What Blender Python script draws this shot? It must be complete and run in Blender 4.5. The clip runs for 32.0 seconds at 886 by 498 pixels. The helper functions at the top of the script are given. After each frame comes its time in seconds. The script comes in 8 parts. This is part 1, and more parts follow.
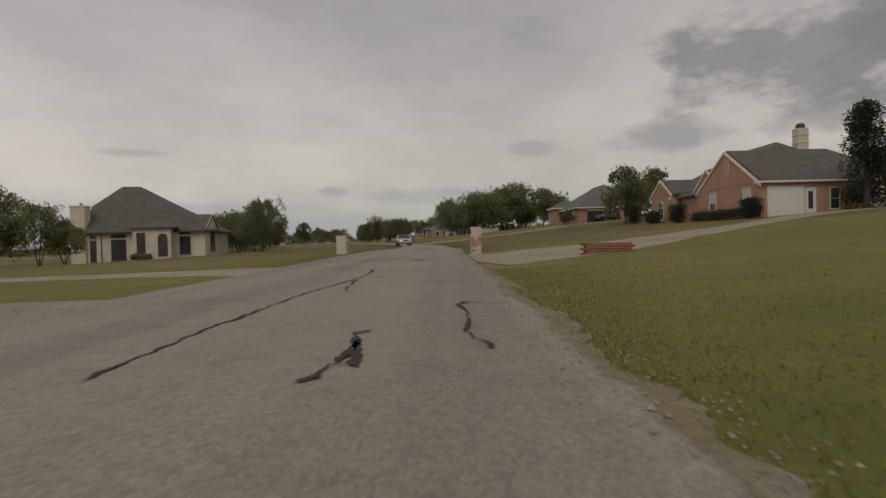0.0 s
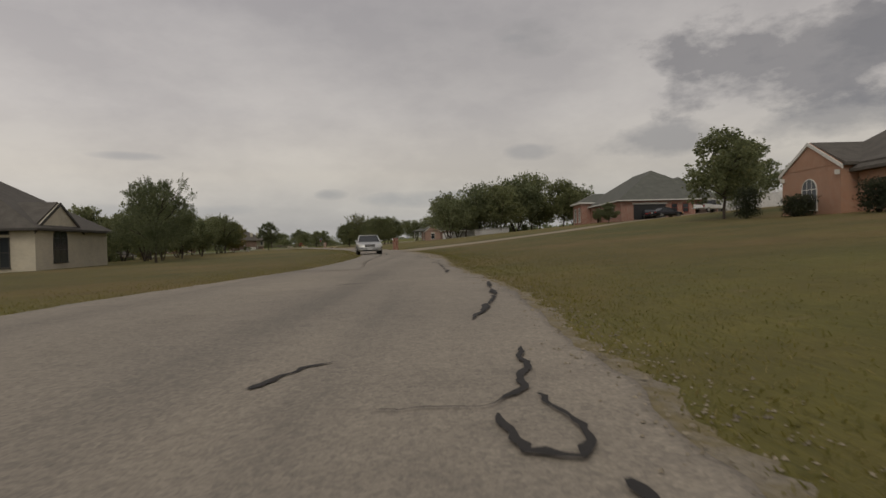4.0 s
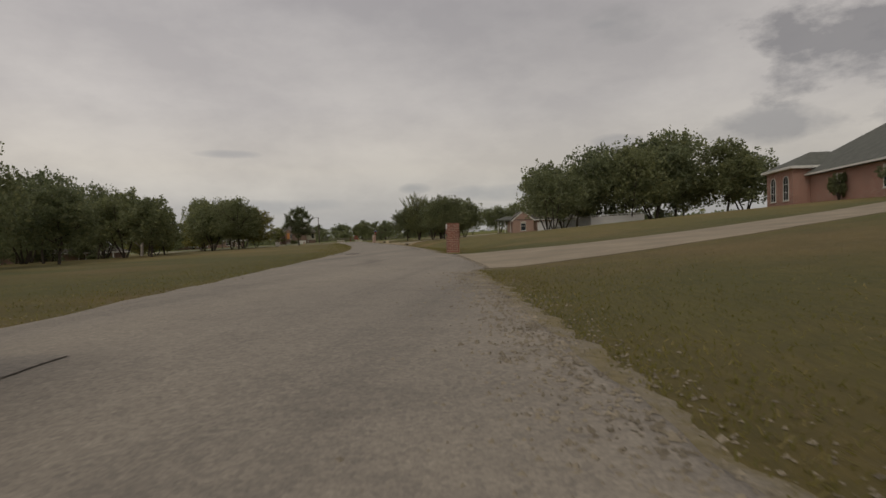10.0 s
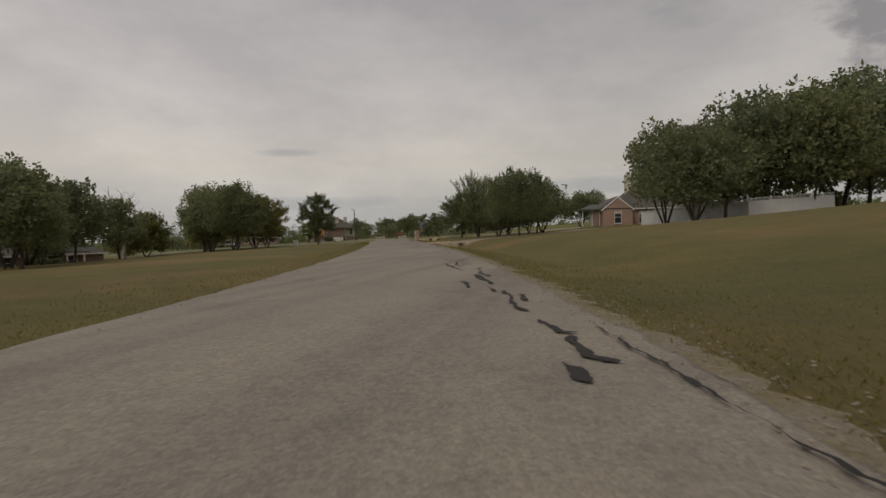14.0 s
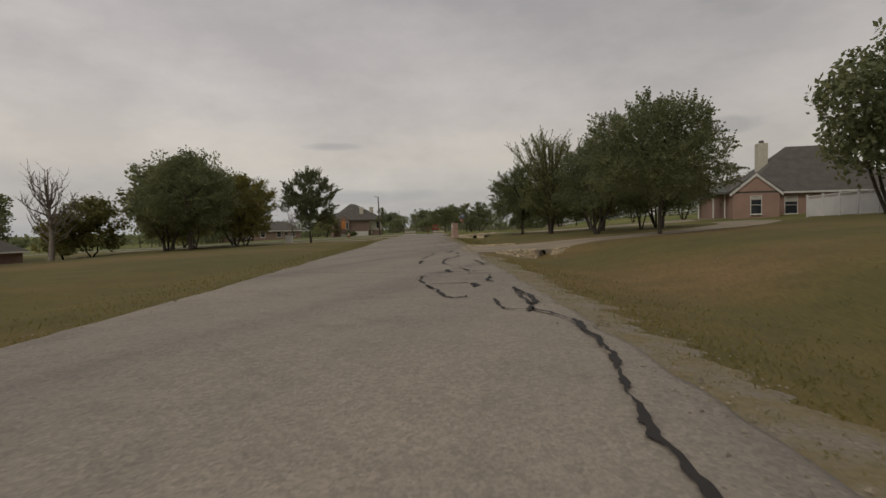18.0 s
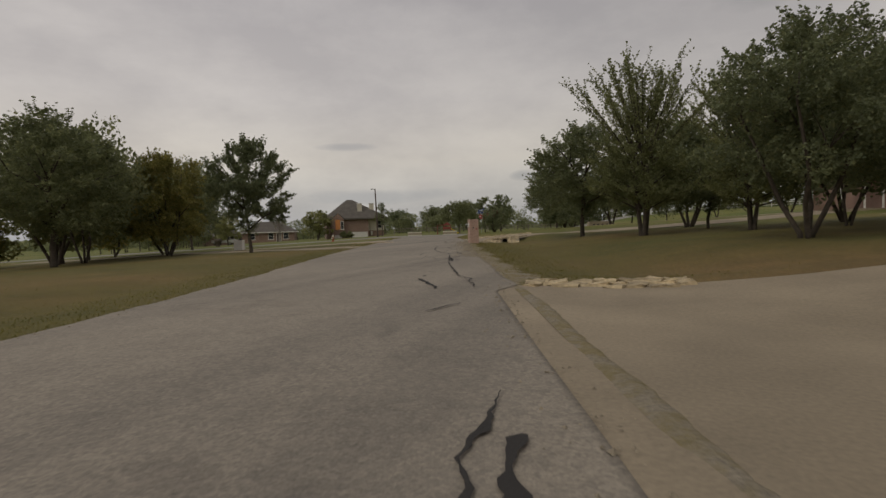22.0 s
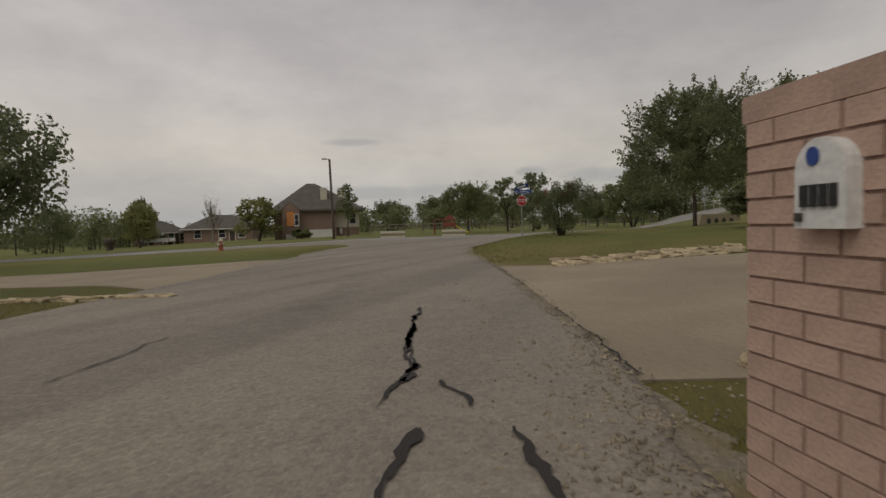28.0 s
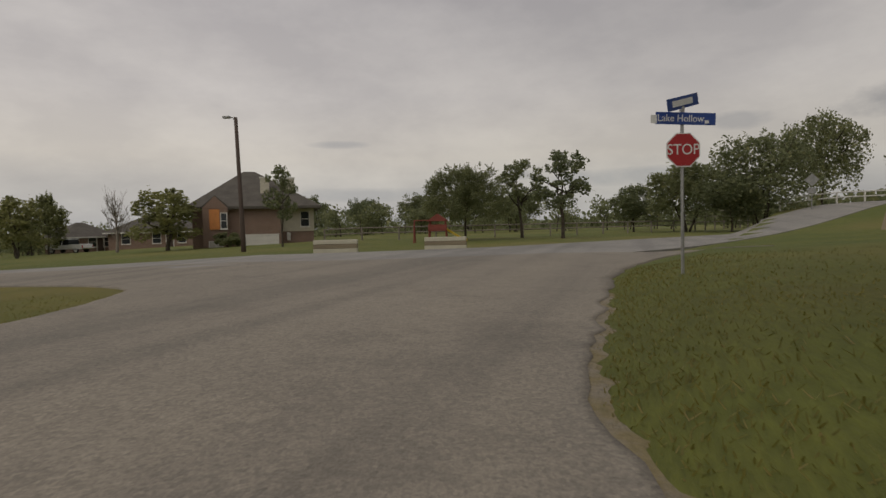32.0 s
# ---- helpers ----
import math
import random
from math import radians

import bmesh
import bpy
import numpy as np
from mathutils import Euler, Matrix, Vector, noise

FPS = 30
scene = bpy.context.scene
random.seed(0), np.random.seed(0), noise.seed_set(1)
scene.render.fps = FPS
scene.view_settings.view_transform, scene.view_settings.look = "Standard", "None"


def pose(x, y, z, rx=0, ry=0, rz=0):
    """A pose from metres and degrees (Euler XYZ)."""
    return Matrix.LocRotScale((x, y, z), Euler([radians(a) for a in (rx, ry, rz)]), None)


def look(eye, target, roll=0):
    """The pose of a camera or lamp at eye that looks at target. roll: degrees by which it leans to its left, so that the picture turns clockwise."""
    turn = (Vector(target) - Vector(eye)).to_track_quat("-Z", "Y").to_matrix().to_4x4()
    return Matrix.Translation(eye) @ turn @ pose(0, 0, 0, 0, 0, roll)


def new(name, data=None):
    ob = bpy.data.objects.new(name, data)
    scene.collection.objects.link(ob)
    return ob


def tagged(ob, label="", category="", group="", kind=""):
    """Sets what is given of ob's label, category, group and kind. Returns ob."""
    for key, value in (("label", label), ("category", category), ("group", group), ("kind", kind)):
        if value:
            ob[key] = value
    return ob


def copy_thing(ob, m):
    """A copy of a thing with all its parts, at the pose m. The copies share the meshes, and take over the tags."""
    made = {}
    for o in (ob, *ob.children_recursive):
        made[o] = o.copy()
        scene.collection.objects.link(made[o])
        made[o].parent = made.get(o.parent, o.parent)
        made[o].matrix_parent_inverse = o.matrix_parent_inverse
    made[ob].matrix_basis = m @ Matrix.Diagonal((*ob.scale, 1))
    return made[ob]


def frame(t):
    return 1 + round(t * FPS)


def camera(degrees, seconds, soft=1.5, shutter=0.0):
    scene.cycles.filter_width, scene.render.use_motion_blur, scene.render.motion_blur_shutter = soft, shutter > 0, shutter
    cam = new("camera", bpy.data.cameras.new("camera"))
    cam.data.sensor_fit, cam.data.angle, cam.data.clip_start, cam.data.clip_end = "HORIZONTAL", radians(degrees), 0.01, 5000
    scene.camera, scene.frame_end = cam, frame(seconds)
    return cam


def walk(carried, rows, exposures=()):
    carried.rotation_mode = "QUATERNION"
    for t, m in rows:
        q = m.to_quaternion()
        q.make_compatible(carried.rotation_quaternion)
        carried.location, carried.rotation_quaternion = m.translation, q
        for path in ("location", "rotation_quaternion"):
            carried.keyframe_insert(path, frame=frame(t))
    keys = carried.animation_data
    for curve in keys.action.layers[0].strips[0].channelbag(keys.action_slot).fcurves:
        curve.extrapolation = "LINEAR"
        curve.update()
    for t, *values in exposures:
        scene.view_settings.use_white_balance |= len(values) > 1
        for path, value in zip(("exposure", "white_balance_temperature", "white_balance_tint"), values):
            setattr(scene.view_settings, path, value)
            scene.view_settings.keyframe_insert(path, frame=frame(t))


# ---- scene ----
EXPO = 0.0
cam = camera(76.8, 32.0, soft=1.5, shutter=0.1)
PATH = [
    (0.0, 0.000, -0.000, 0.786, -0.00, -1.05, -1.37),
    (0.5, 0.082, 4.075, 0.770, 0.19, -1.04, -1.46),
    (1.0, 0.125, 8.284, 0.736, 0.44, -0.94, -1.35),
    (1.5, 0.092, 12.477, 0.727, 0.61, -1.02, -1.57),
    (2.0, 0.042, 16.771, 0.735, 0.70, -1.06, -1.47),
    (2.5, -0.080, 20.75, 0.719, 0.69, -0.47, -1.61),
    (3.0, -0.039, 24.25, 0.783, 0.53, -1.06, -1.84),
    (3.5, 0.070, 27.90, 0.820, -0.43, -0.93, -1.49),
    (5.5, 0.232, 42.123, 0.721, 1.05, -0.36, -1.18),
    (6.0, 0.203, 45.903, 0.782, 1.70, -0.79, -1.60),
    (6.5, 0.112, 49.506, 0.747, 2.61, -0.41, -1.76),
    (7.0, -0.166, 53.034, 0.721, 3.59, -0.51, -1.24),
    (7.5, -0.451, 56.526, 0.704, 4.43, -1.29, 0.60),
    (8.0, -0.598, 59.982, 0.693, 4.81, -1.48, -0.36),
    (8.5, -0.838, 63.181, 0.674, 5.56, -1.23, -0.20),
    (9.0, -1.092, 66.363, 0.724, 6.35, -1.11, 0.41),
    (9.5, -1.413, 69.621, 0.753, 7.01, -1.22, -0.93),
    (10.0, -1.882, 72.935, 0.739, 8.13, -1.21, -1.19),
    (10.5, -2.464, 76.365, 0.777, 9.17, -1.15, -1.25),
    (11.0, -2.962, 79.723, 0.787, 10.08, -1.12, -0.75),
    (11.5, -3.619, 83.235, 0.787, 10.63, -1.24, -0.94),
    (12.0, -4.254, 86.831, 0.891, 11.26, -1.10, -1.17),
    (12.5, -4.886, 90.124, 0.929, 11.94, -1.05, -0.69),
    (13.0, -5.710, 93.168, 0.911, 12.55, -1.02, -0.56),
    (13.5, -6.713, 96.197, 0.903, 13.03, -1.55, -0.95),
    (14.0, -7.376, 99.321, 0.820, 13.68, -1.56, -1.43),
    (14.5, -8.064, 102.520, 0.811, 14.67, -1.52, -1.29),
    (15.0, -8.841, 105.530, 0.851, 15.48, -1.76, -0.72),
    (15.5, -9.635, 108.599, 0.829, 16.26, -1.64, -0.59),
    (17.5, -13.272, 120.857, 0.897, 17.76, -1.95, -0.72),
    (18.0, -14.074, 123.683, 0.918, 18.00, -2.13, -1.09),
    (18.5, -14.805, 126.255, 0.896, 18.15, -2.13, -1.24),
    (19.0, -15.564, 128.684, 0.886, 18.45, -1.79, -0.78),
    (19.5, -16.282, 130.966, 0.881, 18.67, -2.10, -1.00),
    (20.0, -16.966, 133.175, 0.882, 19.02, -2.02, -0.29),
    (20.5, -17.682, 135.153, 0.877, 18.80, -2.28, -0.41),
    (21.0, -18.307, 137.113, 0.901, 18.79, -2.23, -1.30),
    (21.5, -18.989, 139.259, 0.906, 18.95, -2.32, -1.72),
    (22.0, -19.735, 141.682, 0.947, 19.49, -2.20, -1.70),
    (22.5, -20.554, 144.155, 0.957, 19.74, -2.54, -1.30),
    (23.0, -21.390, 146.640, 0.909, 19.86, -2.08, -1.02),
    (23.5, -22.159, 148.813, 0.942, 20.18, -2.67, -0.92),
    (24.0, -22.888, 151.024, 0.991, 20.62, -2.94, -0.70),
    (24.5, -23.711, 153.462, 0.989, 20.97, -2.69, -1.59),
    (25.0, -24.582, 155.975, 1.034, 21.05, -2.82, -1.94),
    (25.5, -25.587, 158.710, 1.030, 21.03, -2.66, -0.42),
    (27.5, -28.727, 168.393, 0.995, 20.26, -2.74, -1.91),
    (28.0, -29.542, 170.769, 0.962, 19.95, -2.62, -1.45),
    (28.5, -30.234, 173.001, 0.985, 19.99, -2.55, -1.61),
    (29.0, -30.959, 175.247, 0.981, 20.00, -2.76, -1.79),
    (29.5, -31.767, 177.535, 1.009, 20.22, -2.58, -1.61),
    (30.0, -32.722, 179.899, 0.992, 20.88, -2.65, -1.74),
    (30.5, -33.689, 182.335, 1.022, 21.04, -2.57, -1.64),
    (31.0, -34.556, 184.546, 1.027, 20.92, -2.42, -1.11),
    (31.5, -35.135, 186.473, 1.008, 19.73, -2.72, -1.01),
    (32.0, -35.662, 188.265, 0.953, 18.70, -2.35, -1.32),
]
walk(cam, [(t, pose(x, y, z, 90 + pitch, 0, yaw) @ pose(0, 0, 0, 0, 0, roll)) for t, x, y, z, yaw, pitch, roll in PATH],
     [(0.0, EXPO, 6780, 9), (32.0, EXPO, 6780, 9)])

# ---- sky and light: a low overcast with a darker bank to the east ----
world = bpy.data.worlds.new("overcast_sky")
scene.world = world
world.use_nodes = True
wn, wl = world.node_tree.nodes, world.node_tree.links
wn.clear()


def wnode(kind, **props):
    n = wn.new(kind)
    for key, value in props.items():
        setattr(n, key, value)
    return n


def wmath(op, a, b):
    n = wnode("ShaderNodeMath", operation=op)
    for i, v in enumerate((a, b)):
        if isinstance(v, (int, float)):
            n.inputs[i].default_value = v
        else:
            wl.new(v, n.inputs[i])
    return n.outputs[0]


def wramp(fac, stops):
    n = wnode("ShaderNodeValToRGB")
    while len(n.color_ramp.elements) < len(stops):
        n.color_ramp.elements.new(0.5)
    for e, (p, c) in zip(n.color_ramp.elements, stops):
        e.position, e.color = p, (*c, 1)
    wl.new(fac, n.inputs[0])
    return n.outputs[0]


def wmix(fac, a, b, how="MIX"):
    n = wnode("ShaderNodeMix", data_type="RGBA", blend_type=how)
    for i, v in ((0, fac), (6, a), (7, b)):
        if isinstance(v, (int, float)):
            n.inputs[i].default_value = v
        elif isinstance(v, tuple):
            n.inputs[i].default_value = (*v, 1)
        else:
            wl.new(v, n.inputs[i])
    return n.outputs[2]


way = wnode("ShaderNodeTexCoord").outputs["Generated"]
split = wnode("ShaderNodeSeparateXYZ")
wl.new(way, split.inputs[0])
wx, wy, wz = split.outputs
lift = wmath("ADD", wmath("MAXIMUM", wz, 0.0), 0.10)
flat = wnode("ShaderNodeCombineXYZ")
wl.new(wmath("DIVIDE", wx, lift), flat.inputs[0])
wl.new(wmath("DIVIDE", wy, lift), flat.inputs[1])


def wnoise(scale, detail, rough, shift):
    m = wnode("ShaderNodeMapping")
    m.inputs["Location"].default_value = shift
    wl.new(flat.outputs[0], m.inputs[0])
    n = wnode("ShaderNodeTexNoise")
    n.inputs["Scale"].default_value, n.inputs["Detail"].default_value, n.inputs["Roughness"].default_value = scale, detail, rough
    wl.new(m.outputs[0], n.inputs["Vector"])
    return n.outputs["Fac"]



def billow(scale, tall, detail, rough, shift):
    """Cloud heaps seen from the side: noise over the direction itself, flattened by tall."""
    m = wnode("ShaderNodeMapping")
    m.inputs["Location"].default_value, m.inputs["Scale"].default_value = shift, (1, 1, tall)
    wl.new(way, m.inputs[0])
    n = wnode("ShaderNodeTexNoise")
    n.inputs["Scale"].default_value, n.inputs["Detail"].default_value, n.inputs["Roughness"].default_value = scale, detail, rough
    wl.new(m.outputs[0], n.inputs["Vector"])
    return n.outputs["Fac"]


round_sky = wmath("ARCTAN2", wx, wy)
height_sky = wmath("ARCSINE", wz, 0.0)
torn = wmath("SUBTRACT", billow(6.0, 2.0, 8, 0.6, (4.3, 0.4, 1.1)), 0.5)


def cloud(azimuth, elevation, width, height, ragged):
    """A bank of darker cloud lying in one direction of the sky, broken up by its own billows."""
    u = wmath("DIVIDE", wmath("SUBTRACT", round_sky, radians(azimuth)), radians(width))
    v = wmath("DIVIDE", wmath("SUBTRACT", height_sky, radians(elevation)), radians(height))
    d = wmath("ADD", wmath("MULTIPLY", u, u), wmath("MULTIPLY", v, v))
    d = wmath("ADD", wmath("SUBTRACT", 1.25, d), wmath("MULTIPLY", torn, ragged))
    return wramp(wmath("MULTIPLY", d, 0.5), [(0.12, (0, 0, 0)), (0.62, (1, 1, 1))])


base = wramp(wz, [(0.0, (0.33, 0.338, 0.355)), (0.055, (0.405, 0.397, 0.39)), (0.12, (0.49, 0.462, 0.425)), (0.22, (0.455, 0.435, 0.425)), (0.42, (0.385, 0.372, 0.38)), (1.0, (0.44, 0.43, 0.435))])
soft_cloud = wramp(wnoise(0.42, 3, 0.42, (3.1, 1.7, 0)), [(0.30, (0.84, 0.84, 0.86)), (0.70, (1.12, 1.11, 1.09))])
sky = wmix(0.7, base, soft_cloud, "MULTIPLY")
heap = wramp(billow(3.4, 2.2, 7, 0.6, (0.3, 2.4, 1.9)), [(0.38, (0.88, 0.87, 0.88)), (0.62, (1.08, 1.07, 1.06))])
sky = wmix(0.9, sky, heap, "MULTIPLY")
for azimuth, elevation, width, height, ragged, depth, tone in (
        (33.0, 15.5, 15.0, 4.6, 7.5, 0.72, (0.165, 0.158, 0.168)), (62.0, 17.0, 24.0, 9.0, 7.0, 0.7, (0.17, 0.165, 0.175)),
        (22.0, 9.2, 7.5, 1.7, 5.0, 0.6, (0.21, 0.205, 0.215)), (36.0, 9.0, 7.0, 2.4, 5.0, 0.6, (0.19, 0.185, 0.195)), (11.0, 19.5, 4.5, 1.6, 6.0, 0.35, (0.25, 0.245, 0.25)),
        (-29.0, 8.3, 3.3, 0.42, 2.6, 0.5, (0.25, 0.25, 0.265)), (-10.9, 5.0, 1.7, 0.6, 3.0, 0.5, (0.23, 0.235, 0.25)), (9.6, 8.8, 2.6, 0.8, 4.5, 0.5, (0.26, 0.255, 0.265)),
        (1.0, 4.4, 8.0, 0.9, 4.0, 0.5, (0.25, 0.258, 0.28)), (-26.0, 3.4, 8.0, 0.8, 4.0, 0.4, (0.24, 0.25, 0.275)), (8.0, 19.6, 1.6, 0.45, 1.2, 0.35, (0.26, 0.26, 0.27))):
    sky = wmix(wmath("MULTIPLY", cloud(azimuth, elevation, width, height, ragged), depth), sky, tone)
paler = wramp(wmath("SUBTRACT", 0.15, wx), [(0.15, (1, 1, 1)), (0.75, (1.15, 1.15, 1.16))])
sky = wmix(1.0, sky, paler, "MULTIPLY")
clear = wnode("ShaderNodeTexSky", sky_type="NISHITA", sun_disc=False, sun_elevation=radians(48), sun_rotation=radians(200))
low, high = wnode("ShaderNodeBackground"), wnode("ShaderNodeBackground")
wl.new(clear.outputs[0], low.inputs[0])
low.inputs[1].default_value = 0.006
wl.new(sky, high.inputs[0])
high.inputs[1].default_value = 1.0
both = wnode("ShaderNodeAddShader")
wl.new(low.outputs[0], both.inputs[0])
wl.new(high.outputs[0], both.inputs[1])
wl.new(both.outputs[0], wnode("ShaderNodeOutputWorld").inputs[0])

sun = new("sun", bpy.data.lights.new("sun", "SUN"))
sun.data.energy, sun.data.angle, sun.data.color = 0.75, radians(28), (1, 0.95, 0.87)
sun.matrix_world = look((-20, -50, 60), (0, 0, 0))


# ---- materials ----
def material(name, rough=0.8, metal=0.0):
    m = bpy.data.materials.new(name)
    m.use_nodes = True
    b = m.node_tree.nodes["Principled BSDF"]
    b.inputs["Roughness"].default_value, b.inputs["Metallic"].default_value = rough, metal
    return m, m.node_tree.nodes, m.node_tree.links, b


def noise_of(n, l, scale, detail=4.0, rough=0.55, vec=None, coords="Object"):
    t = n.new("ShaderNodeTexNoise")
    t.inputs["Scale"].default_value, t.inputs["Detail"].default_value, t.inputs["Roughness"].default_value = scale, detail, rough
    if vec is None:
        vec = n.new("ShaderNodeTexCoord").outputs[coords]
    l.new(vec, t.inputs["Vector"])
    return t.outputs["Fac"]


def ramp(n, l, fac, stops):
    r = n.new("ShaderNodeValToRGB")
    while len(r.color_ramp.elements) < len(stops):
        r.color_ramp.elements.new(0.5)
    for e, (p, c) in zip(r.color_ramp.elements, stops):
        e.position, e.color = p, (*c, 1)
    l.new(fac, r.inputs[0])
    return r.outputs[0]


def mix(n, l, fac, a, b, how="MIX"):
    m = n.new("ShaderNodeMix")
    m.data_type, m.blend_type = "RGBA", how
    for i, v in ((0, fac), (6, a), (7, b)):
        if isinstance(v, (int, float)):
            m.inputs[i].default_value = v
        elif isinstance(v, tuple):
            m.inputs[i].default_value = (*v, 1)
        else:
            l.new(v, m.inputs[i])
    return m.outputs[2]


def bump(n, l, b, height, strength, distance=0.02):
    u = n.new("ShaderNodeBump")
    u.inputs["Strength"].default_value, u.inputs["Distance"].default_value = strength, distance
    l.new(height, u.inputs["Height"])
    l.new(u.outputs[0], b.inputs["Normal"])


def plain(name, colour, rough=0.7, metal=0.0, scale=3.0, vary=0.25, grain=40.0, relief=0.15, each=0.0):
    """A surface with wear at two scales; each: how far single objects differ."""
    m, n, l, b = material(name, rough, metal)
    dark = tuple(c * (1 - vary) for c in colour)
    light = tuple(min(1, c * (1 + vary * 0.6)) for c in colour)
    c = ramp(n, l, noise_of(n, l, scale), [(0.3, dark), (0.7, light)])
    fine = noise_of(n, l, grain, 3)
    c = mix(n, l, 0.35, c, ramp(n, l, fine, [(0.3, (0.55,) * 3), (0.7, (1.3,) * 3)]), "MULTIPLY")
    if each:
        r = n.new("ShaderNodeObjectInfo").outputs["Random"]
        c = mix(n, l, 1.0, c, ramp(n, l, r, [(0.0, (1 - each,) * 3), (1.0, (1 + each,) * 3)]), "MULTIPLY")
    l.new(c, b.inputs["Base Color"])
    if relief:
        bump(n, l, b, fine, relief)
    return m


def leaf_material(name, dark, light, tint):
    m, n, l, b = material(name, 0.6)
    geo = n.new("ShaderNodeNewGeometry").outputs["Random Per Island"]
    c = ramp(n, l, geo, [(0.0, dark), (0.8, light), (1.0, tint)])
    big = noise_of(n, l, 0.55, 3)
    c = mix(n, l, 0.6, c, ramp(n, l, big, [(0.3, (0.65, 0.68, 0.62)), (0.7, (1.25, 1.22, 1.05))]), "MULTIPLY")
    r = n.new("ShaderNodeObjectInfo").outputs["Random"]
    c = mix(n, l, 0.7, c, ramp(n, l, r, [(0.0, (0.82, 0.85, 0.85)), (1.0, (1.16, 1.1, 0.95))]), "MULTIPLY")
    l.new(c, b.inputs["Base Color"])
    t = n.new("ShaderNodeBsdfTranslucent")
    l.new(c, t.inputs[0])
    s = n.new("ShaderNodeMixShader")
    s.inputs[0].default_value = 0.55
    l.new(b.outputs[0], s.inputs[1])
    l.new(t.outputs[0], s.inputs[2])
    l.new(s.outputs[0], n["Material Output"].inputs[0])
    return m


def brick_wall(name, a, c2, mortar, scale=1.0):
    """Coursed brick for walls that stay far off: runs along the wall whichever way it faces."""
    m, n, l, b = material(name, 0.85)
    s = n.new("ShaderNodeSeparateXYZ")
    l.new(n.new("ShaderNodeTexCoord").outputs["Object"], s.inputs[0])
    along = n.new("ShaderNodeMath")
    l.new(s.outputs[0], along.inputs[0])
    l.new(s.outputs[1], along.inputs[1])
    v = n.new("ShaderNodeCombineXYZ")
    l.new(along.outputs[0], v.inputs[0])
    l.new(s.outputs[2], v.inputs[1])
    t = n.new("ShaderNodeTexBrick")
    t.inputs["Color1"].default_value, t.inputs["Color2"].default_value, t.inputs["Mortar"].default_value = (*a, 1), (*c2, 1), (*mortar, 1)
    t.inputs["Scale"].default_value, t.inputs["Brick Width"].default_value, t.inputs["Row Height"].default_value = scale, 0.23, 0.078
    t.inputs["Mortar Size"].default_value = 0.009
    l.new(v.outputs[0], t.inputs["Vector"])
    c = mix(n, l, 0.5, t.outputs["Color"], ramp(n, l, noise_of(n, l, 0.7), [(0.3, (0.8,) * 3), (0.7, (1.2,) * 3)]), "MULTIPLY")
    l.new(c, b.inputs["Base Color"])
    bump(n, l, b, t.outputs["Fac"], -0.4, 0.01)
    return m


def stain(n, l, c, x, y, angle, length, width, tone, soft=0.5):
    """A darker streak with a ragged soft rim, for tar, oil and one painted edge shadow, lying on the lane at x, y along
    an angle.
    """
    m = n.new("ShaderNodeMapping")
    m.vector_type = "TEXTURE"
    m.inputs["Location"].default_value, m.inputs["Rotation"].default_value, m.inputs["Scale"].default_value = (x, y, 0), (0, 0, radians(angle)), (width, length, 1)
    l.new(n.new("ShaderNodeTexCoord").outputs["Object"], m.inputs[0])
    flatten = n.new("ShaderNodeVectorMath")
    flatten.operation = "MULTIPLY"
    flatten.inputs[1].default_value = (1, 1, 0)
    l.new(m.outputs[0], flatten.inputs[0])
    far = n.new("ShaderNodeVectorMath")
    far.operation = "LENGTH"
    l.new(flatten.outputs[0], far.inputs[0])
    edge = n.new("ShaderNodeMath")
    edge.operation = "MULTIPLY_ADD"
    l.new(noise_of(n, l, 2.2, 6, 0.65), edge.inputs[0])
    edge.inputs[1].default_value = 1.1
    l.new(far.outputs["Value"], edge.inputs[2])
    return mix(n, l, ramp(n, l, edge.outputs[0], [(max(0.0, 1.05 - soft), (1, 1, 1)), (min(1.0, 1.05), (0, 0, 0))]), c, mix(n, l, 1.0, c, tone, "MULTIPLY"))


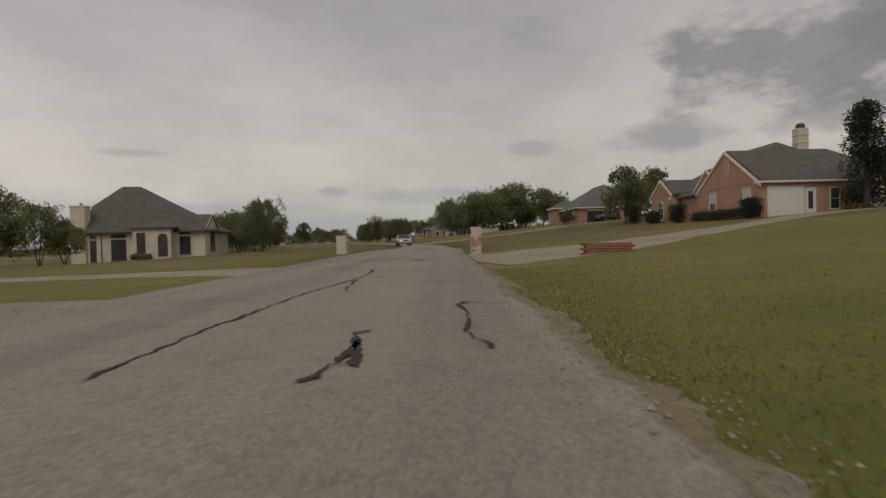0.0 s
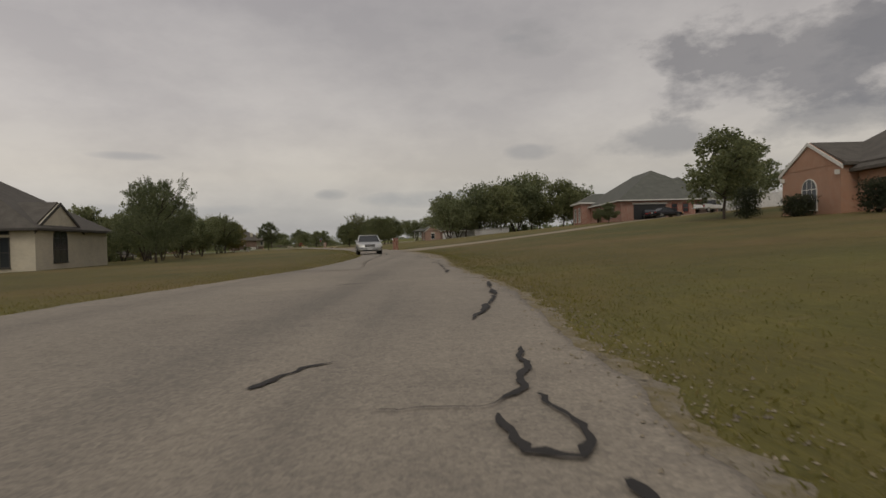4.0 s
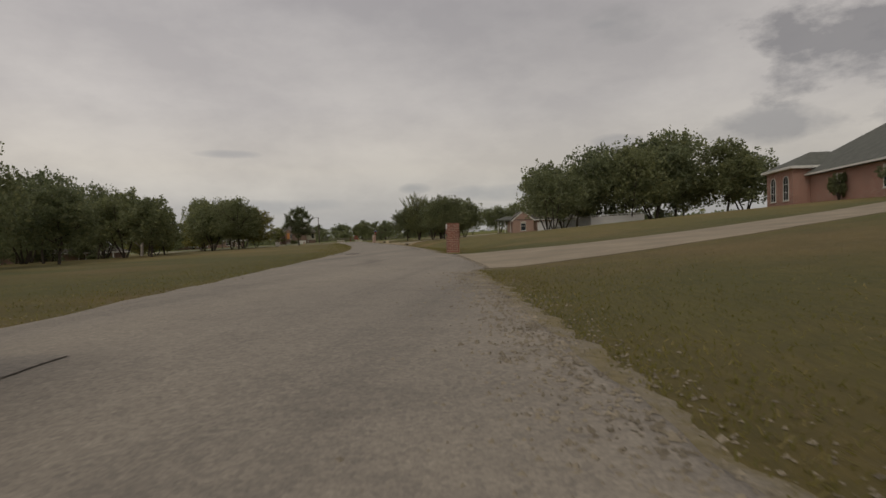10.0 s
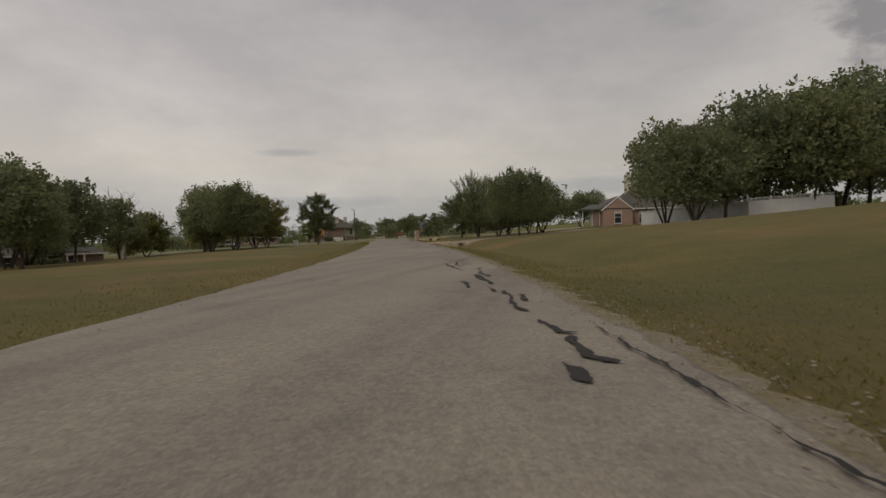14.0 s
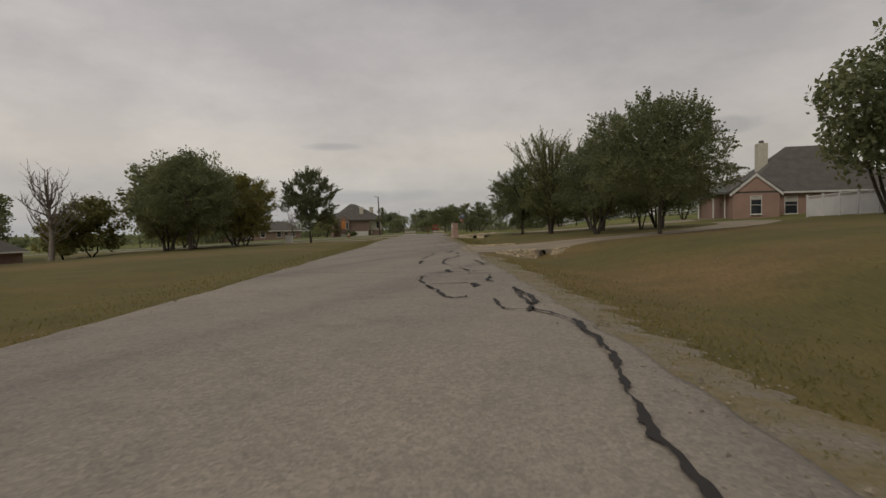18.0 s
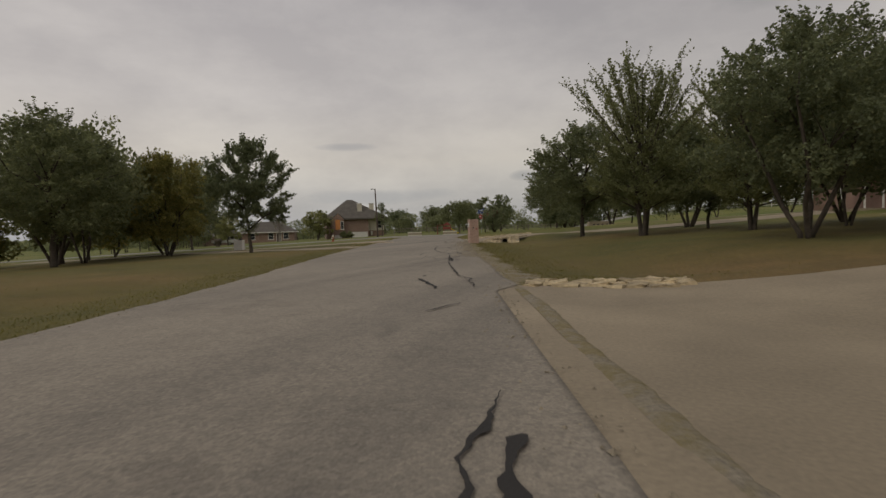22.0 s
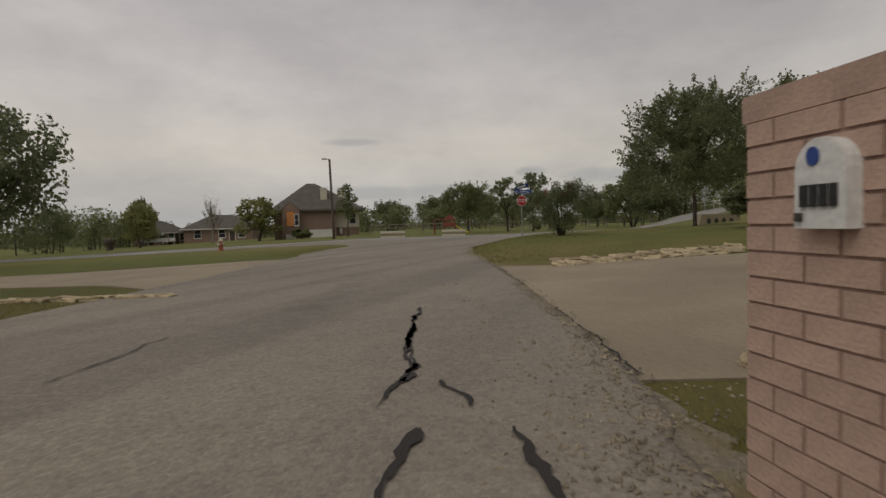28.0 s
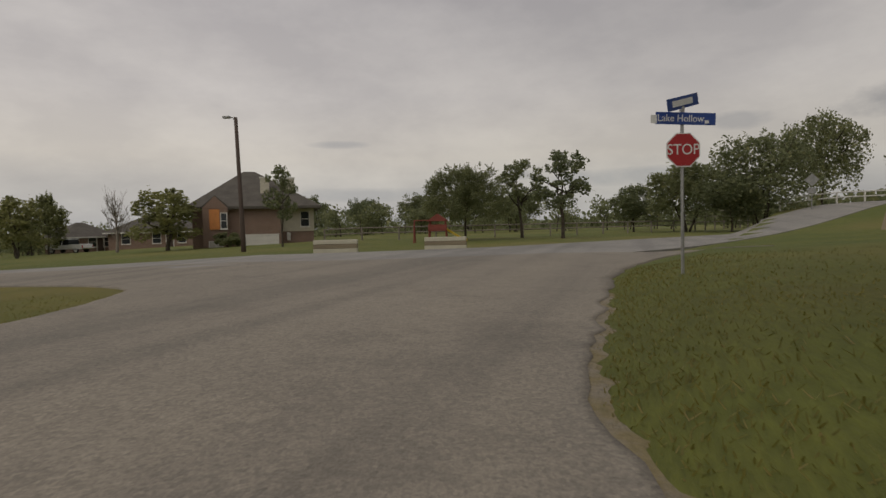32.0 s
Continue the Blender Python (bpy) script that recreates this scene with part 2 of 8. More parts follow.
def road_material(name, base, patch, turns=None):
    m, n, l, b = material(name, 0.88)
    c = ramp(n, l, noise_of(n, l, 0.22, 5, 0.6), [(0.32, patch), (0.62, base)])
    streak = n.new("ShaderNodeMapping")
    streak.inputs["Scale"].default_value = (0.95, 0.028, 1)
    streak.inputs["Rotation"].default_value = (0, 0, radians(-12))
    l.new(n.new("ShaderNodeTexCoord").outputs["Object"], streak.inputs[0])
    c = mix(n, l, 0.5, c, ramp(n, l, noise_of(n, l, 1.0, 4, 0.5, streak.outputs[0]), [(0.36, (0.62, 0.63, 0.65)), (0.50, (1.0,) * 3), (0.66, (1.14, 1.13, 1.1))]), "MULTIPLY")
    fine = noise_of(n, l, 55, 3, 0.7)
    c = mix(n, l, 0.7, c, ramp(n, l, fine, [(0.32, (0.66,) * 3), (0.68, (1.32,) * 3)]), "MULTIPLY")
    worn = noise_of(n, l, 2.6, 6, 0.7)
    c = mix(n, l, 0.6, c, ramp(n, l, worn, [(0.34, (0.82, 0.82, 0.83)), (0.52, (1.0,) * 3)]), "MULTIPLY")
    cell = n.new("ShaderNodeTexVoronoi")
    cell.inputs["Scale"].default_value = 34
    l.new(n.new("ShaderNodeTexCoord").outputs["Object"], cell.inputs["Vector"])
    c = mix(n, l, 0.6, c, ramp(n, l, cell.outputs["Color"], [(0.15, (0.76, 0.76, 0.77)), (0.85, (1.22, 1.21, 1.18))]), "MULTIPLY")
    scuff = ramp(n, l, noise_of(n, l, 0.5, 7, 0.72), [(0.54, (1, 1, 1)), (0.70, (0.76, 0.76, 0.77))])
    c = mix(n, l, 0.85, c, scuff, "MULTIPLY")
    if turns:
        s = n.new("ShaderNodeSeparateXYZ")
        l.new(n.new("ShaderNodeTexCoord").outputs["Object"], s.inputs[0])
        edge = n.new("ShaderNodeMath")
        edge.operation = "MULTIPLY_ADD"
        l.new(noise_of(n, l, 0.35, 4), edge.inputs[0])
        edge.inputs[1].default_value = 14
        l.new(s.outputs[1], edge.inputs[2])
        span = n.new("ShaderNodeMapRange")
        l.new(edge.outputs[0], span.inputs[0])
        span.inputs[1].default_value, span.inputs[2].default_value = turns[0], turns[1]
        # the streak at y 71 paints the shadow along the smooth strip's edge
        for streak_at in ((-6.5, 89.6, 15, 7.5, 0.95, (0.70, 0.70, 0.72)), (-4.6, 91.6, 12, 2.4, 0.75, (0.74, 0.74, 0.75)), (-3.55, 71.0, 9, 5.5, 0.22, (0.50, 0.50, 0.52)),
                          (-2.6, 21.6, 70, 2.6, 2.2, (0.78, 0.72, 0.67)), (-13.2, 124.5, 17, 3.0, 0.5, (0.8, 0.8, 0.8)), (-33.6, 177.5, 20, 9.0, 0.9, (0.84, 0.84, 0.85)), (-37.2, 190.5, 20, 6.0, 1.3, (0.86, 0.86, 0.87)), (-21.9, 146.3, 18, 1.4, 0.25, (0.72, 0.72, 0.73))):
            c = stain(n, l, c, *streak_at)
        c = mix(n, l, span.outputs[0], c, mix(n, l, 1.0, c, (0.93, 0.94, 0.95), "MULTIPLY"))
    l.new(c, b.inputs["Base Color"])
    bump(n, l, b, mix(n, l, 0.4, fine, worn), 0.5, 0.012)
    return m


def lawn_material(name):
    m, n, l, b = material(name, 0.95)
    c = ramp(n, l, noise_of(n, l, 0.09, 4, 0.6), [(0.34, (0.105, 0.108, 0.020)), (0.5, (0.135, 0.122, 0.026)), (0.66, (0.19, 0.142, 0.045))])
    c = mix(n, l, 0.7, c, ramp(n, l, noise_of(n, l, 0.7, 5, 0.65), [(0.3, (0.72, 0.78, 0.7)), (0.7, (1.24, 1.18, 1.2))]), "MULTIPLY")
    streak = n.new("ShaderNodeMapping")
    streak.inputs["Scale"].default_value = (2.2, 0.35, 1)
    l.new(n.new("ShaderNodeTexCoord").outputs["Object"], streak.inputs[0])
    fine = noise_of(n, l, 9, 6, 0.75, streak.outputs[0])
    c = mix(n, l, 0.8, c, ramp(n, l, fine, [(0.3, (0.62, 0.66, 0.6)), (0.7, (1.35, 1.3, 1.3))]), "MULTIPLY")
    dry = ramp(n, l, noise_of(n, l, 1.7, 5, 0.6), [(0.64, (0, 0, 0)), (0.80, (0.7, 0.7, 0.7))])
    c = mix(n, l, dry, c, (0.22, 0.165, 0.08))
    s = n.new("ShaderNodeSeparateXYZ")
    l.new(n.new("ShaderNodeTexCoord").outputs["Object"], s.inputs[0])
    along = n.new("ShaderNodeMath")
    along.operation = "MULTIPLY_ADD"
    l.new(noise_of(n, l, 0.12, 5, 0.6), along.inputs[0])
    along.inputs[1].default_value = 60
    l.new(s.outputs[1], along.inputs[2])
    span = n.new("ShaderNodeMapRange")
    l.new(along.outputs[0], span.inputs[0])
    span.inputs[1].default_value, span.inputs[2].default_value = 30, 230
    c = mix(n, l, 1.0, c, ramp(n, l, span.outputs[0], [(0.0, (1.12, 1.20, 0.95)), (0.12, (1.05, 1.10, 0.95)), (0.24, (0.88, 0.76, 0.82)), (0.36, (0.78, 0.71, 0.74)), (0.50, (0.68, 0.69, 0.65)), (0.60, (1.06, 0.93, 1.06)), (0.70, (0.95, 0.84, 0.95)), (0.83, (0.90, 0.80, 0.86)), (0.93, (0.86, 0.96, 0.78)), (1.0, (0.86, 1.06, 0.78))]), "MULTIPLY")
    l.new(c, b.inputs["Base Color"])
    bump(n, l, b, fine, 0.7, 0.06)
    return m


def verge_material(name):
    """Crumbled chippings run through with dry grass."""
    m, n, l, b = material(name, 0.95)
    stone = ramp(n, l, noise_of(n, l, 30, 4, 0.75), [(0.3, (0.17, 0.147, 0.11)), (0.55, (0.28, 0.24, 0.178)), (0.75, (0.38, 0.33, 0.25))])
    straw = ramp(n, l, noise_of(n, l, 14, 5, 0.7), [(0.3, (0.17, 0.14, 0.065)), (0.7, (0.28, 0.225, 0.12))])
    c = mix(n, l, ramp(n, l, noise_of(n, l, 2.3, 6, 0.7), [(0.42, (0, 0, 0)), (0.56, (1, 1, 1))]), stone, straw)
    l.new(c, b.inputs["Base Color"])
    bump(n, l, b, noise_of(n, l, 38, 4, 0.7), 0.9, 0.03)
    return m


GRASS = lawn_material("lawn")
ROAD = road_material("worn_chip_seal", (0.268, 0.233, 0.187), (0.226, 0.198, 0.161), (176, 196))
STREET = road_material("dark_street_asphalt", (0.275, 0.262, 0.24), (0.22, 0.21, 0.195))
SMOOTH_PATCH = road_material("smooth_pale_asphalt", (0.262, 0.232, 0.190), (0.236, 0.210, 0.174))
RUST_STAIN = plain("rusty_gravel_stain", (0.15, 0.10, 0.07), 0.95, scale=9, vary=0.4, grain=60)
CONCRETE = plain("driveway_concrete", (0.285, 0.232, 0.16), 0.85, scale=0.5, vary=0.25, grain=30)
TAR = plain("crack_tar", (0.026, 0.023, 0.021), 0.9, scale=2, vary=0.3, grain=60)
GRAVEL = plain("pale_gravel", (0.30, 0.255, 0.185), 0.95, scale=3, vary=0.5, grain=38, relief=0.9)
VERGE = verge_material("crumbled_verge")
BARK = plain("bark", (0.085, 0.068, 0.052), 0.95, scale=4, vary=0.4, grain=25, relief=0.7)
PALE_BARK = plain("pale_bark", (0.24, 0.21, 0.175), 0.95, scale=4, vary=0.35, grain=25, relief=0.5)
LEAF = leaf_material("oak_leaf", (0.165, 0.190, 0.110), (0.230, 0.256, 0.140), (0.30, 0.30, 0.155))
LEAF_LIGHT = leaf_material("light_leaf", (0.19, 0.205, 0.10), (0.275, 0.29, 0.135), (0.34, 0.33, 0.165))
LEAF_AUTUMN = leaf_material("turning_leaf", (0.17, 0.175, 0.065), (0.28, 0.265, 0.095), (0.38, 0.30, 0.11))
LEAF_DARK = leaf_material("conifer_leaf", (0.034, 0.043, 0.026), (0.062, 0.074, 0.042), (0.09, 0.10, 0.055))
FADED_PINK = leaf_material("faded_blossom", (0.16, 0.07, 0.06), (0.27, 0.12, 0.10), (0.34, 0.18, 0.15))
BLADE = leaf_material("grass_blade", (0.15, 0.145, 0.036), (0.225, 0.20, 0.06), (0.33, 0.27, 0.13))
DRY_LEAF = plain("fallen_leaves", (0.13, 0.09, 0.05), 0.95, scale=8, vary=0.4)
CREAM_BRICK = brick_wall("cream_brick", (0.60, 0.54, 0.42), (0.52, 0.46, 0.35), (0.62, 0.57, 0.47))
ORANGE_BRICK = brick_wall("orange_brick", (0.40, 0.205, 0.125), (0.34, 0.165, 0.10), (0.44, 0.34, 0.26))
RED_BRICK = brick_wall("red_brick", (0.33, 0.155, 0.105), (0.26, 0.12, 0.085), (0.42, 0.34, 0.29))
PINK_BRICK = brick_wall("pink_brick", (0.38, 0.235, 0.185), (0.34, 0.205, 0.16), (0.38, 0.28, 0.225))
DULL_BRICK = brick_wall("dull_brick", (0.23, 0.145, 0.105), (0.19, 0.12, 0.09), (0.28, 0.22, 0.18))
SHINGLE = plain("grey_shingles", (0.105, 0.094, 0.080), 0.9, scale=1.2, vary=0.22, grain=9, relief=0.35)
SHINGLE_GREEN = plain("grey_green_shingles", (0.115, 0.118, 0.10), 0.9, scale=1.2, vary=0.2, grain=9, relief=0.35)
TRIM = plain("white_trim", (0.68, 0.66, 0.61), 0.55, vary=0.08, relief=0.03)
DARK_TRIM = plain("dark_fascia", (0.07, 0.062, 0.055), 0.6, vary=0.2)
WHITE_VINYL = plain("white_vinyl", (0.72, 0.71, 0.69), 0.45, vary=0.1, scale=1.0, relief=0.03)
SIDING = plain("tan_siding", (0.56, 0.52, 0.42), 0.7, vary=0.1)
GLASS, gn, gl, gb = material("window_glass", 0.08)
gb.inputs["Base Color"].default_value = (0.035, 0.04, 0.045, 1)
CAR_GLASS, gn, gl, gb = material("car_glass", 0.04)
gb.inputs["Base Color"].default_value = (0.02, 0.024, 0.026, 1)
BLIND = plain("window_blind", (0.52, 0.49, 0.43), 0.7, vary=0.1)
SILVER, gn, gl, gb = material("silver_car_paint", 0.28, 0.55)
gb.inputs["Base Color"].default_value = (0.50, 0.50, 0.49, 1)
BLACK_PAINT, gn, gl, gb = material("black_car_paint", 0.22, 0.2)
gb.inputs["Base Color"].default_value = (0.016, 0.016, 0.02, 1)
WHITE_PAINT = plain("white_car_paint", (0.70, 0.70, 0.68), 0.3, vary=0.05, relief=0)
RUBBER = plain("tyre_rubber", (0.022, 0.021, 0.02), 0.85)
RIM = plain("alloy_rim", (0.45, 0.45, 0.44), 0.35, 0.7, vary=0.1)
CHROME = plain("chrome", (0.62, 0.62, 0.60), 0.18, 0.95, vary=0.05, relief=0)
LAMP_GLASS = plain("headlight_glass", (0.62, 0.62, 0.58), 0.12, vary=0.1, relief=0)
AMBER = plain("amber_lens", (0.62, 0.24, 0.03), 0.2, vary=0.1, relief=0)
TAIL_RED = plain("red_lens", (0.30, 0.02, 0.02), 0.2, vary=0.1, relief=0)
BLACK_PLASTIC = plain("black_plastic", (0.025, 0.025, 0.026), 0.5, vary=0.15)
BRICK_PIECE = plain("red_brick_piece", (0.25, 0.105, 0.07), 0.88, scale=7, vary=0.4, grain=45, relief=0.5, each=0.28)
PINK_PIECE = plain("pink_brick_piece", (0.50, 0.35, 0.28), 0.88, scale=3.5, vary=0.2, grain=90, relief=0.2, each=0.07)
STONE_PIECE = plain("limestone_piece", (0.57, 0.50, 0.38), 0.92, scale=6, vary=0.3, grain=30, relief=0.8, each=0.16)
STONE_PINK = plain("pinkish_stone_piece", (0.36, 0.225, 0.165), 0.92, scale=6, vary=0.3, grain=30, relief=0.8, each=0.2)
WHITE_STONE = plain("white_limestone_piece", (0.60, 0.55, 0.43), 0.92, scale=6, vary=0.18, grain=30, relief=0.6, each=0.1)
BED = plain("clay_bed", (0.36, 0.305, 0.22), 0.95, scale=5, vary=0.3, grain=30, relief=0.6)
RUBBLE = plain("tan_rubble", (0.44, 0.355, 0.225), 0.95, scale=6, vary=0.4, grain=30, relief=0.8, each=0.3)
MORTAR = plain("mortar", (0.64, 0.56, 0.46), 0.95, scale=9, vary=0.2)
PINK_MORTAR = plain("pink_mortar", (0.36, 0.245, 0.20), 0.95, scale=9, vary=0.2)
PLAQUE = plain("carved_plaque_stone", (0.42, 0.385, 0.32), 0.9, vary=0.15)
STEEL = plain("galvanised_steel", (0.36, 0.36, 0.35), 0.5, 0.6, vary=0.2)
SIGN_RED = plain("sign_red", (0.36, 0.022, 0.025), 0.45, vary=0.06, relief=0)
SIGN_BLUE = plain("sign_blue", (0.022, 0.062, 0.26), 0.45, vary=0.06, relief=0)
SIGN_WHITE = plain("sign_white", (0.70, 0.70, 0.68), 0.45, vary=0.05, relief=0)
BLACK_INK = plain("black_ink", (0.02, 0.02, 0.02), 0.6, vary=0.1, relief=0)
POLE_BROWN = plain("dark_brown_pole", (0.075, 0.052, 0.04), 0.8, vary=0.2)
HYDRANT_RED = plain("faded_hydrant_red", (0.38, 0.115, 0.06), 0.6, vary=0.2)
HYDRANT_PALE = plain("hydrant_pale_cap", (0.52, 0.46, 0.36), 0.6, vary=0.15)
PLAY_RED = plain("playset_red", (0.22, 0.05, 0.035), 0.7, vary=0.15)
PLAY_YELLOW = plain("slide_yellow", (0.60, 0.42, 0.03), 0.45, vary=0.08)
ORANGE_BOARD = plain("orange_board", (0.62, 0.25, 0.08), 0.8, vary=0.12)
DARK_DOOR = plain("dark_wood_door", (0.07, 0.045, 0.035), 0.55, vary=0.3)
PIPE = plain("corrugated_pipe", (0.03, 0.028, 0.027), 0.7, vary=0.3)
IRON = plain("cast_iron", (0.075, 0.068, 0.062), 0.7, 0.3, vary=0.3)
RUST = plain("red_mulch", (0.20, 0.10, 0.06), 0.95, vary=0.4)


# ---- mesh helpers ----
def thing(name, m, label, category, group="", kind=""):
    ob = new(name)
    ob.empty_display_size = 0.2
    ob.matrix_basis = m
    return tagged(ob, label, category, group, kind)


def part(name, bm, mat, parent, label="", smooth=False):
    me = bpy.data.meshes.new(name)
    bmesh.ops.recalc_face_normals(bm, faces=bm.faces)
    bm.to_mesh(me)
    bm.free()
    return part_mesh(name, me, mat, parent, label, smooth)


def part_mesh(name, me, mat, parent, label="", smooth=False):
    if not me.materials:
        me.materials.append(mat)
    if smooth:
        me.polygons.foreach_set("use_smooth", [True] * len(me.polygons))
    ob = new(name, me)
    ob.parent = parent
    return tagged(ob, label)


def sheet(name, verts, faces, mat, label, category, kind="structure", smooth=False, parent=None):
    me = bpy.data.meshes.new(name)
    me.from_pydata([tuple(v) for v in verts], [], faces)
    me.update()
    ob = part_mesh(name, me, mat, parent, "", smooth)
    return tagged(ob, label, category, "", kind)


def add_box(bm, x0, x1, y0, y1, z0, z1, m=None):
    g = bmesh.ops.create_cube(bm, size=1.0)["verts"]
    for v in g:
        v.co = Vector(((x0 + x1) / 2 + v.co.x * (x1 - x0), (y0 + y1) / 2 + v.co.y * (y1 - y0), (z0 + z1) / 2 + v.co.z * (z1 - z0)))
        if m is not None:
            v.co = m @ v.co
    return g


def box(x0, x1, y0, y1, z0, z1, bevel=0.0, m=None):
    bm = bmesh.new()
    add_box(bm, x0, x1, y0, y1, z0, z1, m)
    if bevel:
        bmesh.ops.bevel(bm, geom=list(bm.edges), offset=bevel, segments=2, affect="EDGES", profile=0.6)
    return bm


def add_tube(bm, pts, radii, n=8, cap=True):
    """A tapering tube through the points."""
    rings = []
    pts = [Vector(p) for p in pts]
    for i, p in enumerate(pts):
        d = (pts[min(i + 1, len(pts) - 1)] - pts[max(i - 1, 0)]).normalized()
        u = d.orthogonal().normalized() if abs(d.z) > 0.99 else d.cross(Vector((0, 0, 1))).normalized()
        w = d.cross(u)
        rings.append([bm.verts.new(p + (u * math.cos(a) + w * math.sin(a)) * radii[i]) for a in (2 * math.pi * k / n for k in range(n))])
    for a, b in zip(rings, rings[1:]):
        for k in range(n):
            bm.faces.new((a[k], a[(k + 1) % n], b[(k + 1) % n], b[k]))
    if cap:
        bm.faces.new(rings[0][::-1])
        bm.faces.new(rings[-1])


def tube(pts, radii, n=8):
    bm = bmesh.new()
    add_tube(bm, pts, radii, n)
    return bm


def prism(outline, y0, y1, m=None):
    """An outline in x, z pushed from y0 to y1."""
    bm = bmesh.new()
    a = [bm.verts.new((x, y0, z)) for x, z in outline]
    b = [bm.verts.new((x, y1, z)) for x, z in outline]
    n = len(outline)
    bm.faces.new(a)
    bm.faces.new(b[::-1])
    for i in range(n):
        bm.faces.new((a[i], b[i], b[(i + 1) % n], a[(i + 1) % n]))
    if m is not None:
        bm.transform(m)
    return bm


# ---- the lie of the land ----
CY = [-60, 0, 30, 50, 62, 70, 80, 97, 111, 124.7, 132, 140.6, 150, 160, 174.5, 183, 191, 215, 300]
CX = [-1.5, -1.8, -2.15, -1.75, -2.0, -2.8, -4.45, -7.85, -11.4, -15.65, -18.0, -21.25, -24.3, -28.0, -32.9, -35.8, -38.8, -47.5, -78]
WY = [-60, 0, 30, 40, 50, 75, 100, 125, 150, 175, 192]
WD = [5.3, 5.3, 6.1, 6.4, 4.4, 4.5, 5.0, 5.3, 5.5, 6.1, 5.3]


def mid(y):
    k = np.ones(5) / 5
    return float(np.dot(np.interp(np.array([y - 6, y - 3, y, y + 3, y + 6]), CY, CX), k))


def half(y):
    return float(np.interp(y, WY, WD)) / 2


def east_edge(y):
    a = mid(y) + half(y)
    if y < 184:
        return a
    f = min(1.0, (y - 184) / 3)
    return a * (1 - f) + f * float(np.interp(y, [184, 185.4, 187.1, 191.3, 197.6, 202, 208.3, 230, 300], [-33.6, -34.1, -34.7, -35.95, -36.05, -35.6, -33.9, -27.7, -5]))


def west_edge(y):
    a = mid(y) - half(y) + float(np.interp(y, [90, 104, 150, 160], [0, 0.28, 0.28, 0]))
    if y < 184:
        return a
    f = min(1.0, (y - 184) / 3)
    return a * (1 - f) + f * float(np.interp(y, [184, 185.4, 187.1, 189.6, 192.4, 193.6, 195.4, 200, 215, 300], [-39.3, -39.7, -40.5, -41.3, -41.9, -42.3, -43.5, -45.5, -51, -80]))


def land(x, y):
    """Height of the ground: level at the road, rising to the east, falling gently to the west, with a shallow ditch."""
    lo, hi = west_edge(y), east_edge(y)
    if lo <= x <= hi:
        return 0.0
    d = 1 if x > hi else -1
    e = x - hi if d > 0 else lo - x
    far = min(e, 75.0)
    if d > 0:
        k = float(np.interp(y, [-60, 40, 75, 110, 135, 155, 180, 230], [0.072, 0.072, 0.075, 0.085, 0.082, 0.053, 0.04, 0.032]))
        ditch = float(np.interp(y, [100, 116, 146.0, 147.5, 151, 153.5, 171, 175.2, 176.6, 190], [0.0, 0.32, 0.46, 0.06, 0.02, 0.28, 0.22, 0.22, 0.0, 0.0]))
    else:
        k = float(np.interp(y, [-60, 40, 90, 150, 240], [-0.022, -0.026, -0.030, -0.036, -0.034]))
        ditch = float(np.interp(y, [110, 130, 160, 170], [0.0, 0.15, 0.15, 0.0]))
    bank = float(np.interp(y, [183, 190, 202, 209], [0.0, 0.3, 0.3, 0.0])) * min(1.0, max(0.0, e - 0.15) / 1.3) if d > 0 else 0.0
    dip = ditch * math.exp(-((e - 3.0) / (2.6 if d > 0 and e > 3 else 1.6)) ** 2)
    s, t = (max(0.0, min(1.0, v)) for v in ((y - 205) / 35, (x + 36) / 16))
    hill = 1.9 * s * s * (3 - 2 * s) * t * t * (3 - 2 * t)
    dip += sum(0.21 * math.exp(-((x - a) / 0.85) ** 2 - ((y - b) / 1.9) ** 2) for a, b in ((2.1, 30.0), (-6.7, 36.3)))
    dip += 0.11 * math.exp(-((x + 5.35) / 0.8) ** 2 - ((y - 100.75) / 1.4) ** 2)
    hill += 0.11 * math.exp(-((x + 18.4) / 0.6) ** 2 - ((y - 142.9) / 0.9) ** 2)
    hill += 0.2 * math.exp(-((x + 26.8) / 3.2) ** 2 - ((y - 178.8) / 3.2) ** 2)
    dip += 1.3 * math.exp(-((x + 77) / 12) ** 2 - ((y - 157) / 14) ** 2)
    dip += 1.0 * math.exp(-((x + 53) / 9) ** 2 - ((y - 72) / 12) ** 2)
    return k * max(0.0, far - 1.2) - dip + bank + hill


# ---- ground, roads, drives ----
OUT = [0.0, 0.25, 0.6, 1.0, 1.5, 2.0, 2.5, 3.0, 3.5, 4.0, 4.7, 5.5, 6.5, 8, 10, 13, 17, 22, 30, 40, 55, 75, 110, 170, 300, 700, 2000]


def ground_sheet():
    rows = [-900, -300, -120] + list(np.arange(-60, 262, 1.5)) + [280, 310, 360, 450, 700, 1400, 3000]
    verts, faces = [], []
    for y in rows:
        yy = min(max(y, -60), 300)
        lo, hi = west_edge(yy), east_edge(yy)
        for e in reversed(OUT):
            verts.append((lo - e, y, land(lo - e, yy)))
        verts += [(lo + 0.25, y, -0.05), ((lo + hi) / 2, y, -0.05), (hi - 0.25, y, -0.05)]
        for e in OUT:
            verts.append((hi + e, y, land(hi + e, yy)))
    n = 2 * len(OUT) + 3
    for r in range(len(rows) - 1):
        for k in range(n - 1):
            a = r * n + k
            faces.append((a, a + 1, a + n + 1, a + n))
    return sheet("ground", verts, faces, GRASS, "mown olive lawn with dry brown patches and shallow ditches", "lawn", smooth=True)


ground_sheet()


DRIVES = ((13.8, 29.0), (85.0, 96.8), (141.6, 151), (173.6, 183.5))


